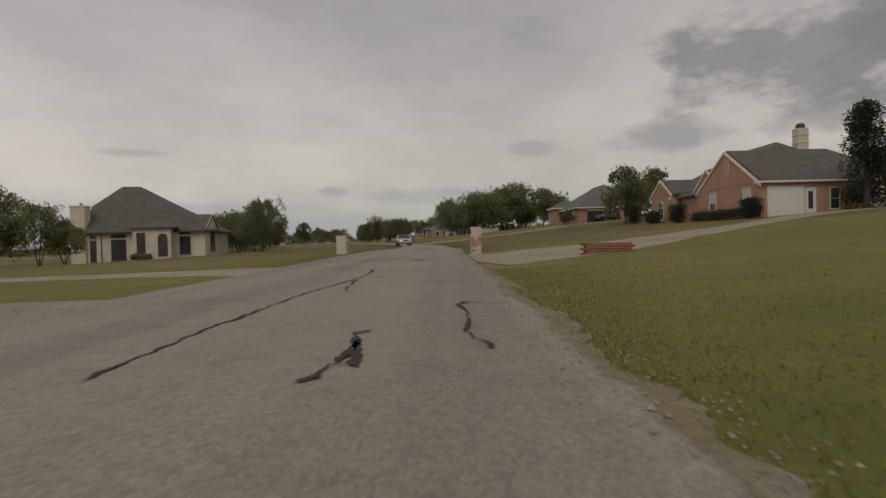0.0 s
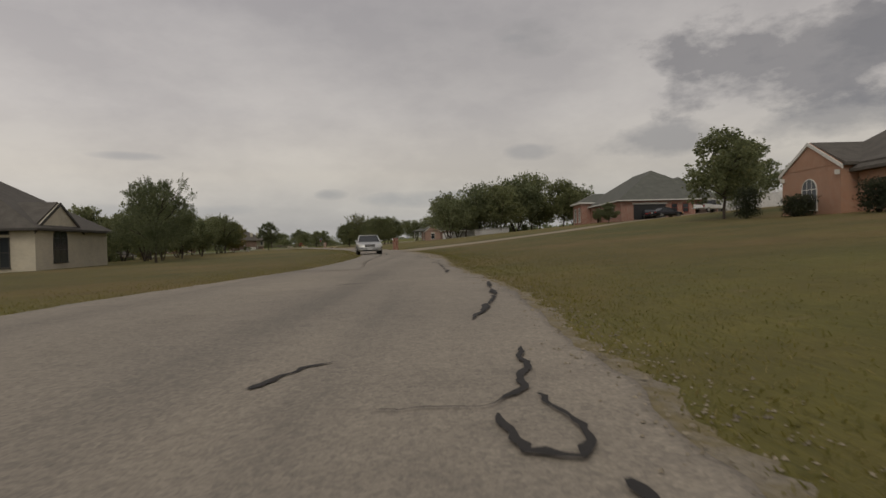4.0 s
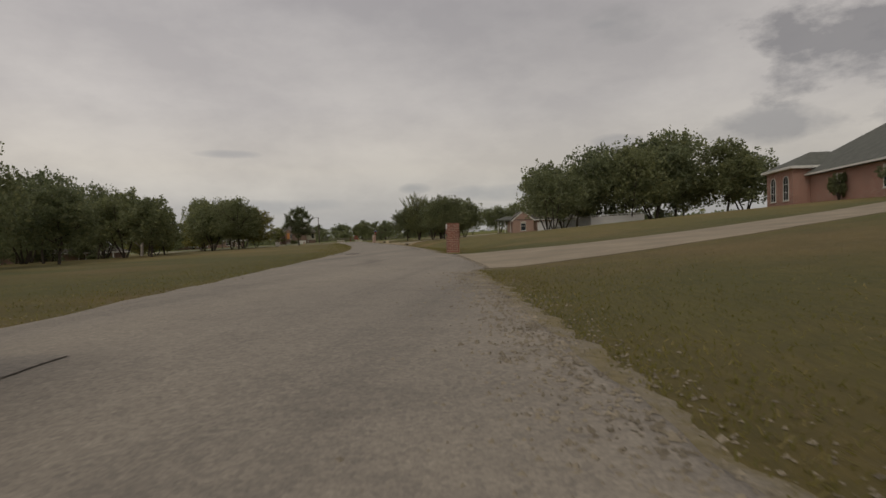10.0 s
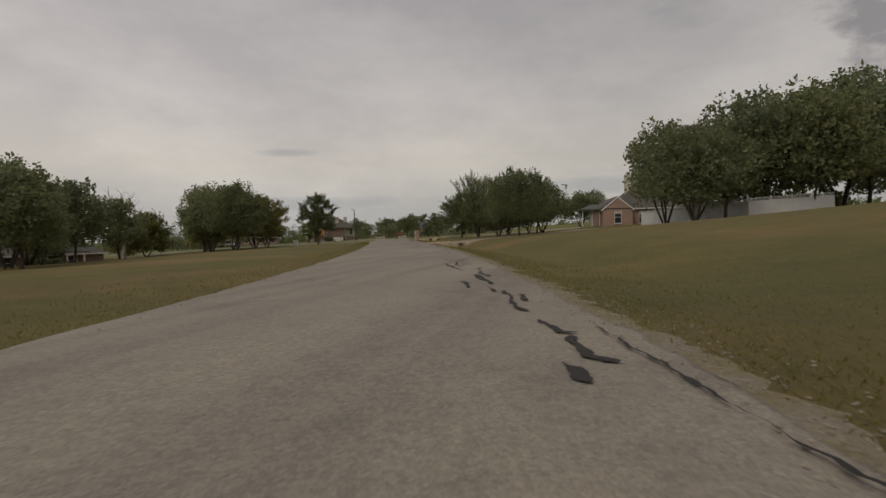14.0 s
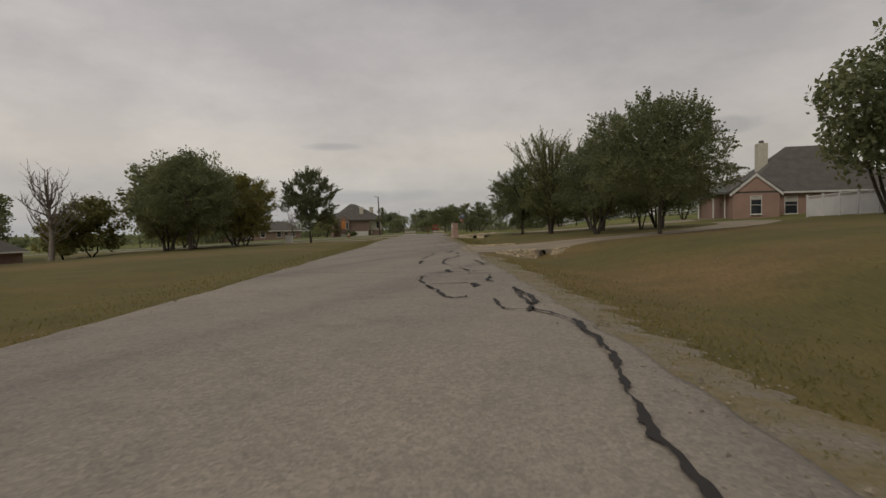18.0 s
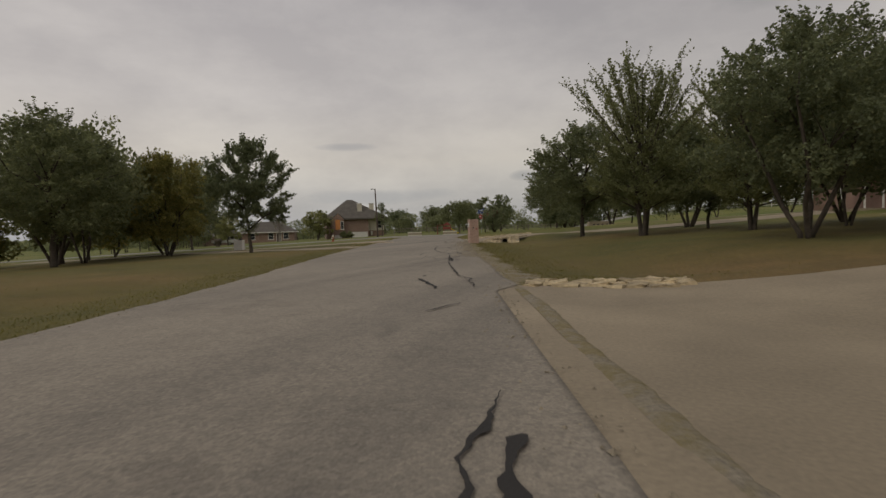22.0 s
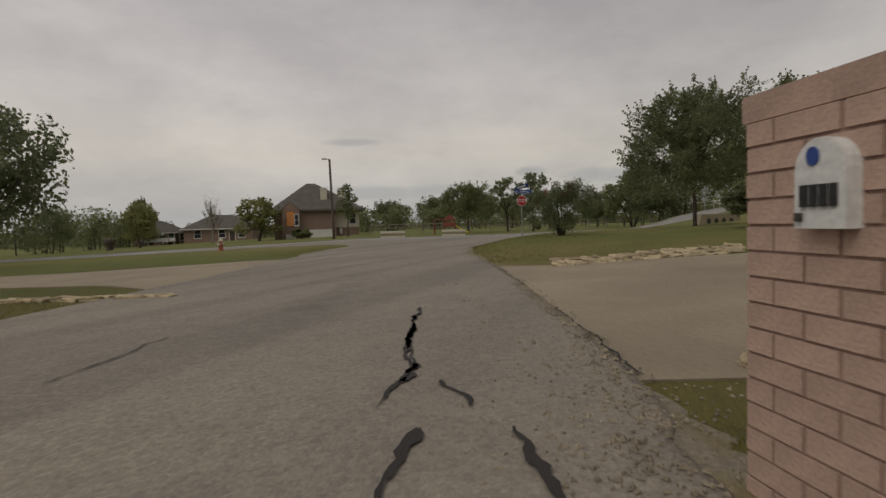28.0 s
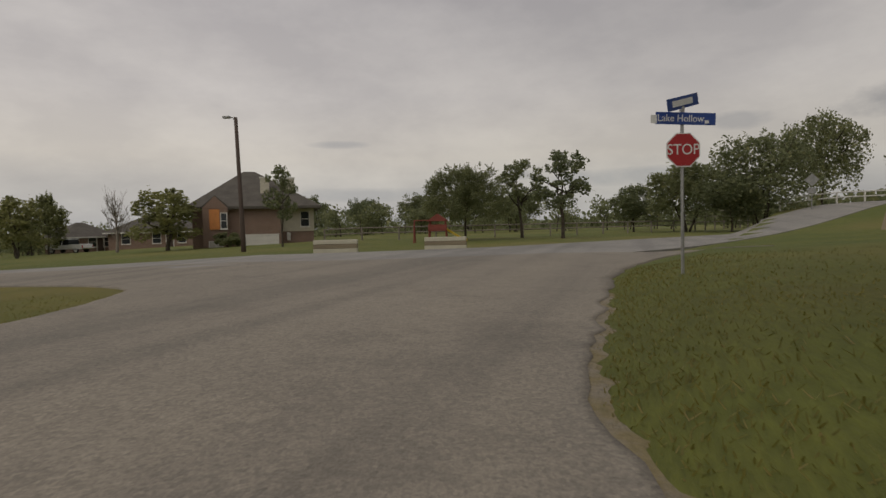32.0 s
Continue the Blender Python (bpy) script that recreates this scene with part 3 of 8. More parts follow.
def beside_drive(y):
    """1 where a driveway meets the lane, fading to 0 away from it."""
    return max(max(0.0, min(1.0, (y - a) / 1.2 + 0.5, (b - y) / 1.2 + 0.5)) for a, b in DRIVES)


def broken_edge(y):
    """The eastern edge of the surfacing: crumbled, but straight where a drive joins."""
    k = 1 - beside_drive(y)
    back = 0.42 * max(0.0, min(1.0, (y - 142.6) / 0.8, (150.2 - y) / 0.8))
    return east_edge(y) - back + 0.05 + (0.45 if 80 < y < 100 else 0.12) * (1 - k) + k * (0.13 * noise.noise((y * 0.45, 8, 0)) + 0.10 * noise.noise((y * 1.7, 5, 0)) + 0.07 * noise.noise((y * 4.5, 2, 0)))


def road_sheet():
    verts, faces = [], []
    ys = list(np.arange(-58, 206.01, 0.25))
    for y in ys:
        lo = west_edge(y) - 0.10 + 0.12 * noise.noise((y * 0.7, 3, 0)) + 0.06 * noise.noise((y * 3.1, 6, 0))
        hi = broken_edge(y)
        if y > 195.4:
            lo = float(np.interp(y, [195.4, 195.9, 196.4, 197.2, 198.2, 200.6, 201.5, 203, 206], [-43.6, -45.5, -49, -54, -56, -56, -48, -42.5, -38.2]))
            hi += 0.06 * max(0.0, y - 199.5) ** 2
        verts.append((lo, y, land(lo, y) - 0.08))
        for f in (0, 0.012, 0.12, 0.3, 0.5, 0.7, 0.88, 0.988, 1):
            x = lo + (hi - lo) * f
            verts.append((x, y, land(x, y) + 0.030 + 0.012 * (1 - (2 * f - 1) ** 2) + 0.006 * noise.noise((f * 9, y, 2))))
        verts.append((hi, y, -0.05))
    for r in range(len(ys) - 1):
        for k in range(10):
            a = r * 11 + k
            faces.append((a, a + 1, a + 12, a + 11))
    return sheet("road", verts, faces, ROAD, "worn pale grey chip-seal lane with a ragged edge", "road", smooth=True)


road_sheet()


def shoulder():
    """A band of pale crumbled gravel between the surfacing and the grass."""
    verts, faces = [], []
    ys = list(np.arange(-3, 196, 0.09))
    for y in ys:
        wide = float(np.interp(y, [0, 13, 30, 45, 60, 84, 99, 112, 128, 141, 152, 170, 184, 196], [0.30, 0.40, 0.30, 0.32, 0.25, 0.35, 0.4, 0.5, 0.8, 1.1, 0.9, 0.7, 0.35, 0.15]))
        by_lane = max(0.0, min(1.0, (y - 142.6) / 0.8, (150.2 - y) / 0.8))
        wide *= max(0.13 * by_lane, 1 - beside_drive(y)) * max(0.05, 0.8 + 0.45 * noise.noise((y * 0.7, 4, 7)) + 0.4 * noise.noise((y * 3.1, 1, 3)) + 0.35 * noise.noise((y * 7.3, 5, 2)))
        a = broken_edge(y) - 0.12 + 0.42 * by_lane
        for f, up in ((0, 0.004), (0.35, 0.022), (0.7, 0.016), (1.0, -0.02)):
            x = a + (wide + 0.12) * f
            verts.append((x, y, land(x, y) + up + 0.02 * by_lane + 0.006 * noise.noise((x * 6, y * 6, 1))))
    for r in range(len(ys) - 1):
        for k in range(3):
            a = r * 4 + k
            faces.append((a, a + 1, a + 5, a + 4))
    sheet("shoulder", verts, faces, VERGE, "pale crumbled gravel shoulder mixed with dry grass", "gravel shoulder", smooth=True)


shoulder()


def strip(name, pts, widths, mat, label, category, lift=0.03, ragged=0.0, step=0.5, across=6, kind="structure", level=-9.0):
    """A sheet along a line on the ground, with sides that reach into the soil."""
    p = np.array(pts, float)
    s = np.r_[0, np.cumsum(np.hypot(*np.diff(p, axis=0).T))]
    u = np.linspace(0, s[-1], max(3, int(s[-1] / step)))
    k = max(1, int(2.0 / step))
    xs, ys = (np.interp(u, s, p[:, i]) for i in (0, 1))
    ker = np.ones(2 * k + 1) / (2 * k + 1)
    if len(u) > 4 * k:
        xs, ys = (np.convolve(np.pad(v, k, mode="reflect", reflect_type="odd"), ker, "valid") for v in (xs, ys))
    w = np.interp(u, s, widths if hasattr(widths, "__len__") else [widths] * len(s))
    tx, ty = np.gradient(xs), np.gradient(ys)
    ln = np.hypot(tx, ty)
    nx, ny = ty / ln, -tx / ln
    verts, faces = [], []
    for i in range(len(u)):
        row = []
        for f in np.linspace(-0.5, 0.5, across):
            j = ragged * noise.noise((u[i] * 0.9, f * 3, len(pts))) if abs(f) == 0.5 else 0
            x, y = xs[i] + nx[i] * (w[i] * f + j), ys[i] + ny[i] * (w[i] * f + j)
            row.append((x, y, max(level, land(x, y)) + lift))
        skirt = 0.15 if level < -1 else 0.6
        verts += [(*row[0][:2], row[0][2] - skirt)] + row + [(*row[-1][:2], row[-1][2] - skirt)]
    n = across + 2
    for r in range(len(u) - 1):
        for c in range(n - 1):
            a = r * n + c
            faces.append((a, a + 1, a + n + 1, a + n))
    return sheet(name, verts, faces, mat, label, category, kind, smooth=False)


strip("street", [(-150, 188), (-110, 192.5), (-80, 196.5), (-62, 198.8), (-52, 200.4), (-44, 203.6), (-38.5, 208.5), (-33.5, 217), (-25, 229), (-18, 239), (-5, 255), (20, 280)],
      [7, 7, 7, 7, 7.5, 8.5, 7.4, 6.2, 6.0, 6.0, 6.0, 6.0], STREET, "grey asphalt cross street meeting the lane", "street", 0.024)
strip("driveway_1", [(0.2, 21.8), (4.2, 22.8), (9, 25.2), (17, 33), (27, 43.5), (33, 48), (42, 48.5)], [13.2, 11.0, 5.4, 3.4, 3.6, 6, 6.5], CONCRETE, "tan concrete driveway climbing to the orange brick house", "driveway", 0.02)
strip("driveway_2", [(-5.2, 90.7), (-1.0, 91.6), (1.5, 92.4), (6, 95.4), (16, 103.4), (26, 113), (34, 118.5), (44, 119)], [11.8, 9.2, 6.9, 5.2, 4.6, 4.0, 5.5, 6], CONCRETE, "pale concrete driveway climbing to the brick house", "driveway", 0.02)
strip("driveway_3", [(-21.8, 146.3), (-20.2, 147.1), (-18.7, 147.9), (-17.0, 148.75), (-13.5, 150.2), (-9.5, 155), (-6.5, 163), (-5.5, 172), (-4.8, 181)], [10.2, 7.1, 4.7, 3.7, 3.6, 3.6, 3.6, 3.4, 3.4], CONCRETE, "grey concrete driveway with stone culvert ends", "driveway", 0.02, level=-0.02)
strip("driveway_4", [(-33.0, 177.8), (-30.4, 178.3), (-28.2, 179.7), (-26.0, 180.9), (-18.5, 183.4), (-8, 187.5), (0, 193)], [9.2, 8.6, 7.2, 5.4, 3.6, 3.4, 3.4], CONCRETE, "sandy concrete driveway with rough stone edges", "driveway", 0.02)
strip("pavement", [(1.42, 26.2), (1.45, 28), (1.5, 30.7)], [1.1, 1.1, 1.0], CONCRETE, "concrete pad beside the stone pillar", "pavement", 0.012, step=0.3)
strip("apron", [(-3.2, 4.0), (-9, 4.6), (-20, 6), (-50, 9)], [8.5, 6.5, 5, 5], ROAD, "worn paved apron west of the lane", "road", 0.018)
strip("driveway_5", [(-3.0, 14.9), (-8, 16.0), (-14, 17.4), (-26, 21), (-40, 27), (-60, 40)], [4.5, 2.8, 2.6, 2.6, 2.6, 2.6], CONCRETE, "pale concrete driveway curving to the cream house", "driveway", 0.02)
strip("driveway_6", [(-35.6, 182.0), (-39.6, 181.0), (-44, 180), (-52, 179.0), (-62, 179), (-80, 182)], [10.8, 6.0, 3.8, 3.2, 3.2, 3.2], CONCRETE, "sandy concrete driveway across the west verge", "driveway", 0.02)
strip("driveway_7", [(-33.5, 168.6), (-37, 169.5), (-44, 172.5), (-56, 178)], [2.6, 2.2, 2.0, 2.0], CONCRETE, "narrow pale path across the west verge", "path", 0.02)
strip("far_path", [(-8, 205), (-20, 197), (-24, 193.5), (-10, 190), (10, 196)], 1.6, CONCRETE, "pale path curving under the oaks", "path", 0.02)

def loose_stones():
    """Chips of stone strewn along the broken edge of the lane."""
    rng = np.random.default_rng(21)
    n, more = 22000, 6500
    y = np.r_[rng.uniform(-3, 190, n), rng.uniform(58, 84, more), rng.uniform(158, 179, more)]
    east = np.r_[rng.random(n) < 0.85, np.ones(2 * more, bool)]
    spread = np.where(rng.random(n) < 0.6, rng.normal(0.15, 0.2, n), rng.normal(0.32, 0.22, n))
    spread = np.r_[spread, -np.abs(rng.normal(0, 0.6, 2 * more)) * rng.uniform(0.2, 1, 2 * more)]
    n += 2 * more
    base = np.array([(1, 0, 0), (-0.5, 0.8, 0), (-0.5, -0.8, 0), (0, 0, 0.7)], float)
    verts, faces = [], []
    for i in range(n):
        yy = float(y[i])
        x = broken_edge(yy) + spread[i] if east[i] else west_edge(yy) - spread[i]
        s = rng.uniform(0.006, 0.021) if spread[i] > 0.22 or rng.random() < 0.93 else rng.uniform(0.015, 0.035)
        t = rng.uniform(0, 6.28)
        m = np.array([[math.cos(t), -math.sin(t), 0], [math.sin(t), math.cos(t), 0], [0, 0, 1]])
        z = land(x, yy) + (0.035 if spread[i] < 0.1 else 0.004)
        k = len(verts)
        verts += [tuple(v) for v in (base * rng.uniform(0.6, 1.3, (4, 1))) @ m.T * s + (x, yy, z)]
        faces += [(k, k + 1, k + 3), (k + 1, k + 2, k + 3), (k + 2, k, k + 3)]
    sheet("gravel", verts, faces, GRAVEL, "loose pale gravel along the broken road edge", "gravel", "stuff")


loose_stones()


def crack(pts, width):
    """A wandering ribbon of tar poured over a crack."""
    verts, faces = [], []
    p = [Vector((x, y, 0)) for x, y in pts]
    line = []
    for a, b in zip(p, p[1:]):
        n = max(2, int((b - a).length / 0.06))
        line += [a.lerp(b, i / n) for i in range(n)]
    line.append(p[-1])
    for i, q in enumerate(line):
        d = (line[min(i + 1, len(line) - 1)] - line[max(i - 1, 0)]).normalized()
        side = Vector((-d.y, d.x, 0))
        j = 0.05 * noise.noise((q.x * 3, q.y * 3, 1)) + 0.035 * noise.noise((q.x * 9, q.y * 9, 4))
        w = width * 0.62 * max(0.15, 0.75 + 1.1 * noise.noise((q.x * 2.6, q.y * 2.6, 7)) + 0.7 * noise.noise((q.x * 11, q.y * 11, 2))) / 2 * (0.35 if i in (0, len(line) - 1) else 1)
        for f in (-w, w):
            v = q + side * (j + f)
            verts.append((v.x, v.y, 0.0505))
    for i in range(len(line) - 1):
        faces.append((2 * i, 2 * i + 1, 2 * i + 3, 2 * i + 2))
    ob = sheet("tar_seam", verts, faces, TAR, "black tar seam sealing a crack in the lane", "tar seam")
    ob["group"] = "tar seams on the lane"


crack([(-2.01, 3.08), (-2.08, 4.37), (-2.05, 5.9), (-2.02, 7.9), (-1.84, 9.6), (-1.72, 11.0), (-1.67, 12.0), (-1.69, 13.05), (-1.82, 14.6)], 0.06)
crack([(-1.67, 12.0), (-1.36, 11.62), (-1.22, 11.4), (-1.22, 11.1)], 0.07)
crack([(-0.76, 2.94), (-0.71, 3.36), (-0.53, 3.29), (-0.72, 4.47), (-0.60, 4.61)], 0.13)
crack([(-0.67, 3.40), (-0.63, 4.18)], 0.1)
crack([(0.30, 3.75), (0.18, 4.40), (0.24, 5.11), (0.19, 6.21), (0.22, 6.54)], 0.075)
crack([(0.20, 6.54), (0.76, 6.42)], 0.05)
crack([(-1.51, 8.36), (-1.66, 10.58)], 0.05)
crack([(0.47, 36.89), (0.92, 39.34), (1.03, 41.95)], 0.1)
crack([(-1.80, 41.81), (-1.26, 42.32)], 0.08)
crack([(-5.56, 97.56), (-5.95, 98.13), (-6.21, 99.98), (-7.27, 104.01)], 0.05)
crack([(-13.50, 124.90), (-13.95, 126.05), (-14.19, 127.79), (-14.54, 129.00), (-15.01, 129.64), (-15.63, 131.74)], 0.08)
crack([(-20.03, 139.81), (-20.18, 140.83), (-20.53, 142.67)], 0.06)
crack([(-20.11, 142.75), (-20.39, 143.72), (-20.49, 144.63)], 0.07)
crack([(-19.71, 142.70), (-19.49, 141.92)], 0.09)
crack([(-21.95, 147.30), (-21.78, 147.98)], 0.05)
crack([(-22.65, 149.46), (-22.75, 149.81), (-23.18, 150.45), (-23.49, 150.94)], 0.1)
crack([(-22.12, 149.80), (-22.47, 150.64), (-22.54, 151.02), (-23.02, 151.70), (-23.41, 152.75), (-24.35, 155.11), (-25.55, 158.75)], 0.055)
crack([(-23.73, 152.63), (-23.41, 152.79)], 0.04)
crack([(-23.54, 151.35), (-23.62, 151.65)], 0.06)
crack([(-25.70, 156.49), (-26.29, 158.68)], 0.04)
crack([(-26.64, 158.90), (-26.90, 159.68), (-27.00, 160.44)], 0.07)
crack([(-25.68, 159.20), (-25.97, 159.81), (-26.17, 160.45), (-26.48, 160.63), (-27.19, 161.95), (-27.89, 163.69), (-28.80, 166.48)], 0.07)
crack([(-25.41, 159.39), (-25.57, 159.99), (-25.94, 160.62), (-26.29, 160.43), (-26.47, 160.89), (-26.10, 161.17)], 0.075)
crack([(-26.60, 161.16), (-26.76, 162.23), (-26.49, 162.31), (-26.98, 162.15)], 0.045)
crack([(-27.19, 163.77), (-27.85, 165.26), (-28.60, 168.22)], 0.06)
crack([(-26.14, 161.34), (-26.05, 161.12)], 0.12)
crack([(-30.23, 171.81), (-30.43, 172.45), (-30.53, 173.04)], 0.09)
crack([(-29.67, 172.08), (-29.89, 172.82), (-30.11, 173.18)], 0.09)
crack([(-30.86, 173.24), (-30.91, 173.96), (-31.29, 174.72), (-31.78, 176.15)], 0.06)
crack([(-30.69, 173.79), (-30.37, 173.40)], 0.07)
crack([(-30.91, 173.68), (-30.85, 173.86), (-31.15, 174.33), (-31.89, 176.41)], 0.07)
crack([(-34.58, 185.01), (-34.15, 185.19)], 0.04)
crack([(-35.24, 187.13), (-34.73, 187.32)], 0.04)
crack([(-32.99, 173.08), (-33.16, 173.65), (-33.42, 174.47)], 0.04)
crack([(-2.83, 20.27), (-2.11, 19.77), (-1.83, 19.72), (-1.94, 20.08), (-1.58, 20.14), (-1.26, 19.75)], 0.09)
crack([(-4.45, 24.60), (-2.46, 24.15), (-2.10, 23.38), (-1.99, 21.77), (-1.45, 21.50), (-0.84, 20.92), (-0.25, 21.19), (-0.10, 21.48)], 0.08)
crack([(-1.45, 21.50), (-1.39, 21.98), (-0.99, 21.85), (-0.71, 21.87), (-0.37, 21.89), (-0.21, 21.27)], 0.06)
crack([(-0.98, 20.94), (-1.11, 21.70)], 0.05)
crack([(-0.61, 21.06), (-0.67, 21.80)], 0.04)
crack([(-0.99, 19.56), (-0.91, 19.78), (-0.75, 19.52)], 0.09)
crack([(0.80, 25.89), (0.87, 24.40), (0.63, 23.92), (0.75, 22.80), (0.84, 22.06)], 0.05)
crack([(-1.12, 62.40), (-1.09, 62.69), (-1.09, 62.93), (-1.22, 63.46), (-1.38, 64.52)], 0.08)
crack([(-4.69, 95.20), (-4.55, 94.83), (-4.55, 93.99)], 0.09)
crack([(-4.42, 92.83), (-4.30, 93.46), (-4.24, 93.05)], 0.06)
crack([(-11.15, 115.42), (-11.14, 115.17), (-10.69, 114.44), (-10.49, 113.63), (-10.32, 112.74), (-10.16, 112.70), (-9.97, 113.08)], 0.1)
crack([(-10.53, 113.80), (-10.26, 113.58), (-10.04, 113.53)], 0.09)
crack([(-10.21, 113.34), (-9.97, 112.80), (-9.84, 112.69)], 0.04)
crack([(-10.02, 112.41), (-10.08, 112.16), (-10.20, 111.92), (-10.19, 111.71), (-10.05, 111.50), (-9.96, 111.25)], 0.09)
crack([(-9.87, 111.10), (-9.81, 110.99), (-9.78, 110.96)], 0.12)
crack([(-9.58, 111.72), (-9.49, 111.46), (-9.54, 111.32), (-9.43, 110.91), (-9.33, 110.52), (-9.25, 110.22), (-9.26, 110.03), (-9.19, 109.81), (-9.07, 109.57), (-8.98, 109.36), (-8.92, 109.19)], 0.075)
crack([(-12.39, 119.66), (-12.10, 119.18), (-12.28, 120.76), (-12.89, 122.38)], 0.05)
crack([(-11.29, 116.69), (-11.09, 116.40), (-11.07, 116.87)], 0.05)
crack([(-10.82, 115.33), (-10.66, 114.88), (-10.40, 114.38)], 0.05)
crack([(-25.35, 156.77), (-25.15, 156.82), (-24.96, 156.89)], 0.12)
crack([(-24.71, 156.32), (-24.59, 156.30), (-24.45, 156.42)], 0.18)
crack([(-25.22, 157.54), (-25.10, 157.65), (-25.01, 157.70), (-25.00, 157.78), (-24.98, 157.96)], 0.13)
crack([(-25.18, 157.60), (-25.05, 157.27), (-24.90, 156.89), (-24.77, 156.66), (-24.72, 156.43), (-24.60, 156.13), (-24.52, 155.87)], 0.12)
crack([(-25.72, 157.61), (-25.57, 157.38), (-25.45, 157.05), (-25.17, 156.47), (-24.89, 155.87)], 0.02)
crack([(0.02, 30.39), (0.32, 30.27), (0.52, 30.15), (0.72, 30.14), (0.75, 29.95)], 0.05)
crack([(-0.18, 34.02), (0.35, 34.03), (0.56, 34.35), (0.73, 35.44)], 0.06)
crack([(0.39, 33.92), (0.44, 33.47), (0.64, 33.41), (0.73, 33.55), (0.62, 34.23)], 0.08)
crack([(0.73, 33.22), (0.79, 32.5)], 0.1)
crack([(-0.87, 34.44), (-0.73, 34.92), (-0.53, 35.06)], 0.16)
crack([(-0.44, 46.86), (-0.21, 46.95), (-0.04, 47.08), (0.2, 47.11), (0.25, 47.3), (0.28, 47.7)], 0.05)
crack([(0.25, 47.24), (0.3, 46.92), (0.35, 46.69), (0.37, 46.44), (0.31, 46.13), (0.34, 46.06), (0.36, 45.91), (0.3, 45.72), (0.28, 45.55), (0.29, 45.43)], 0.12)
crack([(-1.17, 62.19), (-0.1, 59.32)], 0.08)
crack([(-0.01, 54.91), (0.13, 54.45), (-0.13, 52.29), (0.22, 50.87)], 0.1)
crack([(0.34, 50.39), (0.17, 49.41), (0.21, 48.77), (0.24, 48.52)], 0.13)
crack([(-1.18, 62.05), (-1.08, 61.47), (-1.08, 60.88), (-0.83, 60.49), (-0.64, 60.15), (-0.46, 59.44), (-0.3, 58.86)], 0.1)
crack([(-0.47, 57.7), (-0.38, 57.83), (-0.27, 57.85)], 0.06)
crack([(-0.39, 56.19), (-0.32, 56.12), (-0.25, 56.06), (-0.2, 55.85), (-0.17, 55.76), (-0.14, 55.67), (-0.15, 55.61)], 0.12)
crack([(-0.79, 58.82), (-0.73, 58.08), (-0.63, 57.56), (-0.56, 57.21), (-0.56, 56.9), (-0.55, 56.69), (-0.55, 56.44)], 0.04)
crack([(-9.23, 107.97), (-9.2, 108.17), (-8.89, 107.15)], 0.1)
crack([(-8.35, 106.69), (-8.25, 106.34), (-8.13, 105.65), (-8.03, 105.12), (-7.95, 104.95), (-7.84, 104.83)], 0.12)
crack([(-8.09, 106.28), (-7.97, 105.65)], 0.12)
crack([(-7.75, 104.24), (-7.66, 104.09), (-7.61, 103.92), (-7.54, 103.67), (-7.4, 103.64)], 0.08)
crack([(-7.45, 103.52), (-7.45, 103.34), (-7.41, 103.11), (-7.35, 102.99), (-7.32, 102.86), (-7.24, 102.8), (-7.17, 102.7)], 0.11)
crack([(-7.47, 102.66), (-7.42, 102.53), (-7.37, 102.34), (-7.32, 102.23)], 0.15)
crack([(-9.26, 109.61), (-8.93, 108.47), (-8.64, 107.75)], 0.13)
crack([(-10.76, 113.38), (-10.2, 111.91)], 0.13)
crack([(-8.63, 107.14), (-8.45, 106.61)], 0.1)
crack([(-15.6, 131.67), (-15.46, 131.32), (-15.37, 131.04), (-15.27, 130.93), (-15.17, 130.52), (-15.1, 130.43), (-15.05, 129.82), (-15.02, 129.45)], 0.12)
crack([(-15.12, 130.53), (-15.05, 130.59)], 0.06)
crack([(-15.62, 130.36), (-15.54, 130.13), (-15.43, 129.81), (-15.32, 129.58), (-15.22, 129.55), (-15.06, 129.58)], 0.08)
crack([(-16.97, 131.73), (-16.67, 131.23), (-16.46, 130.89), (-16.27, 130.47), (-16.09, 130.37), (-16.01, 130.58)], 0.08)
crack([(-17.58, 133.41), (-17.6, 133.25), (-17.45, 132.74), (-17.38, 132.52), (-17.12, 132.07), (-17.03, 131.96), (-16.87, 131.95), (-16.65, 132.09), (-16.43, 132.25)], 0.09)
crack([(-16.97, 131.79), (-16.85, 131.56), (-16.73, 131.38)], 0.11)
crack([(-16.36, 132.19), (-16.27, 131.98), (-16.21, 131.93), (-16.18, 131.68)], 0.13)
crack([(-16.37, 132.24), (-16.22, 132.34), (-16.09, 132.5)], 0.05)
crack([(-16.48, 133.84), (-16.33, 133.22), (-16.29, 132.87), (-16.21, 132.64), (-16.08, 132.52)], 0.09)
crack([(-16.49, 133.87), (-16.24, 134.22)], 0.05)
crack([(-17.21, 133.6), (-16.92, 133.84), (-16.53, 134.27)], 0.05)
crack([(-20.86, 133.9), (-19.54, 133.89), (-18.6, 133.87), (-17.83, 133.97), (-17.66, 133.93), (-17.45, 134.07)], 0.06)
crack([(-17.59, 134.12), (-17.35, 134.25), (-17.13, 134.39), (-16.91, 134.59), (-16.71, 134.78), (-16.57, 134.89)], 0.08)
crack([(-17.63, 134.89), (-17.52, 134.58), (-17.38, 134.28)], 0.12)
crack([(-17.53, 135.42), (-17.38, 135.25), (-17.27, 134.98), (-17.15, 134.73), (-17.11, 134.72)], 0.11)
crack([(-18.39, 136.85), (-18.14, 136.54), (-17.82, 135.92), (-17.62, 135.97), (-17.31, 136.31), (-17.19, 136.41), (-17.01, 136.45)], 0.08)
crack([(-17.98, 138.38), (-17.63, 137.62), (-17.38, 136.91), (-17.24, 136.52)], 0.09)
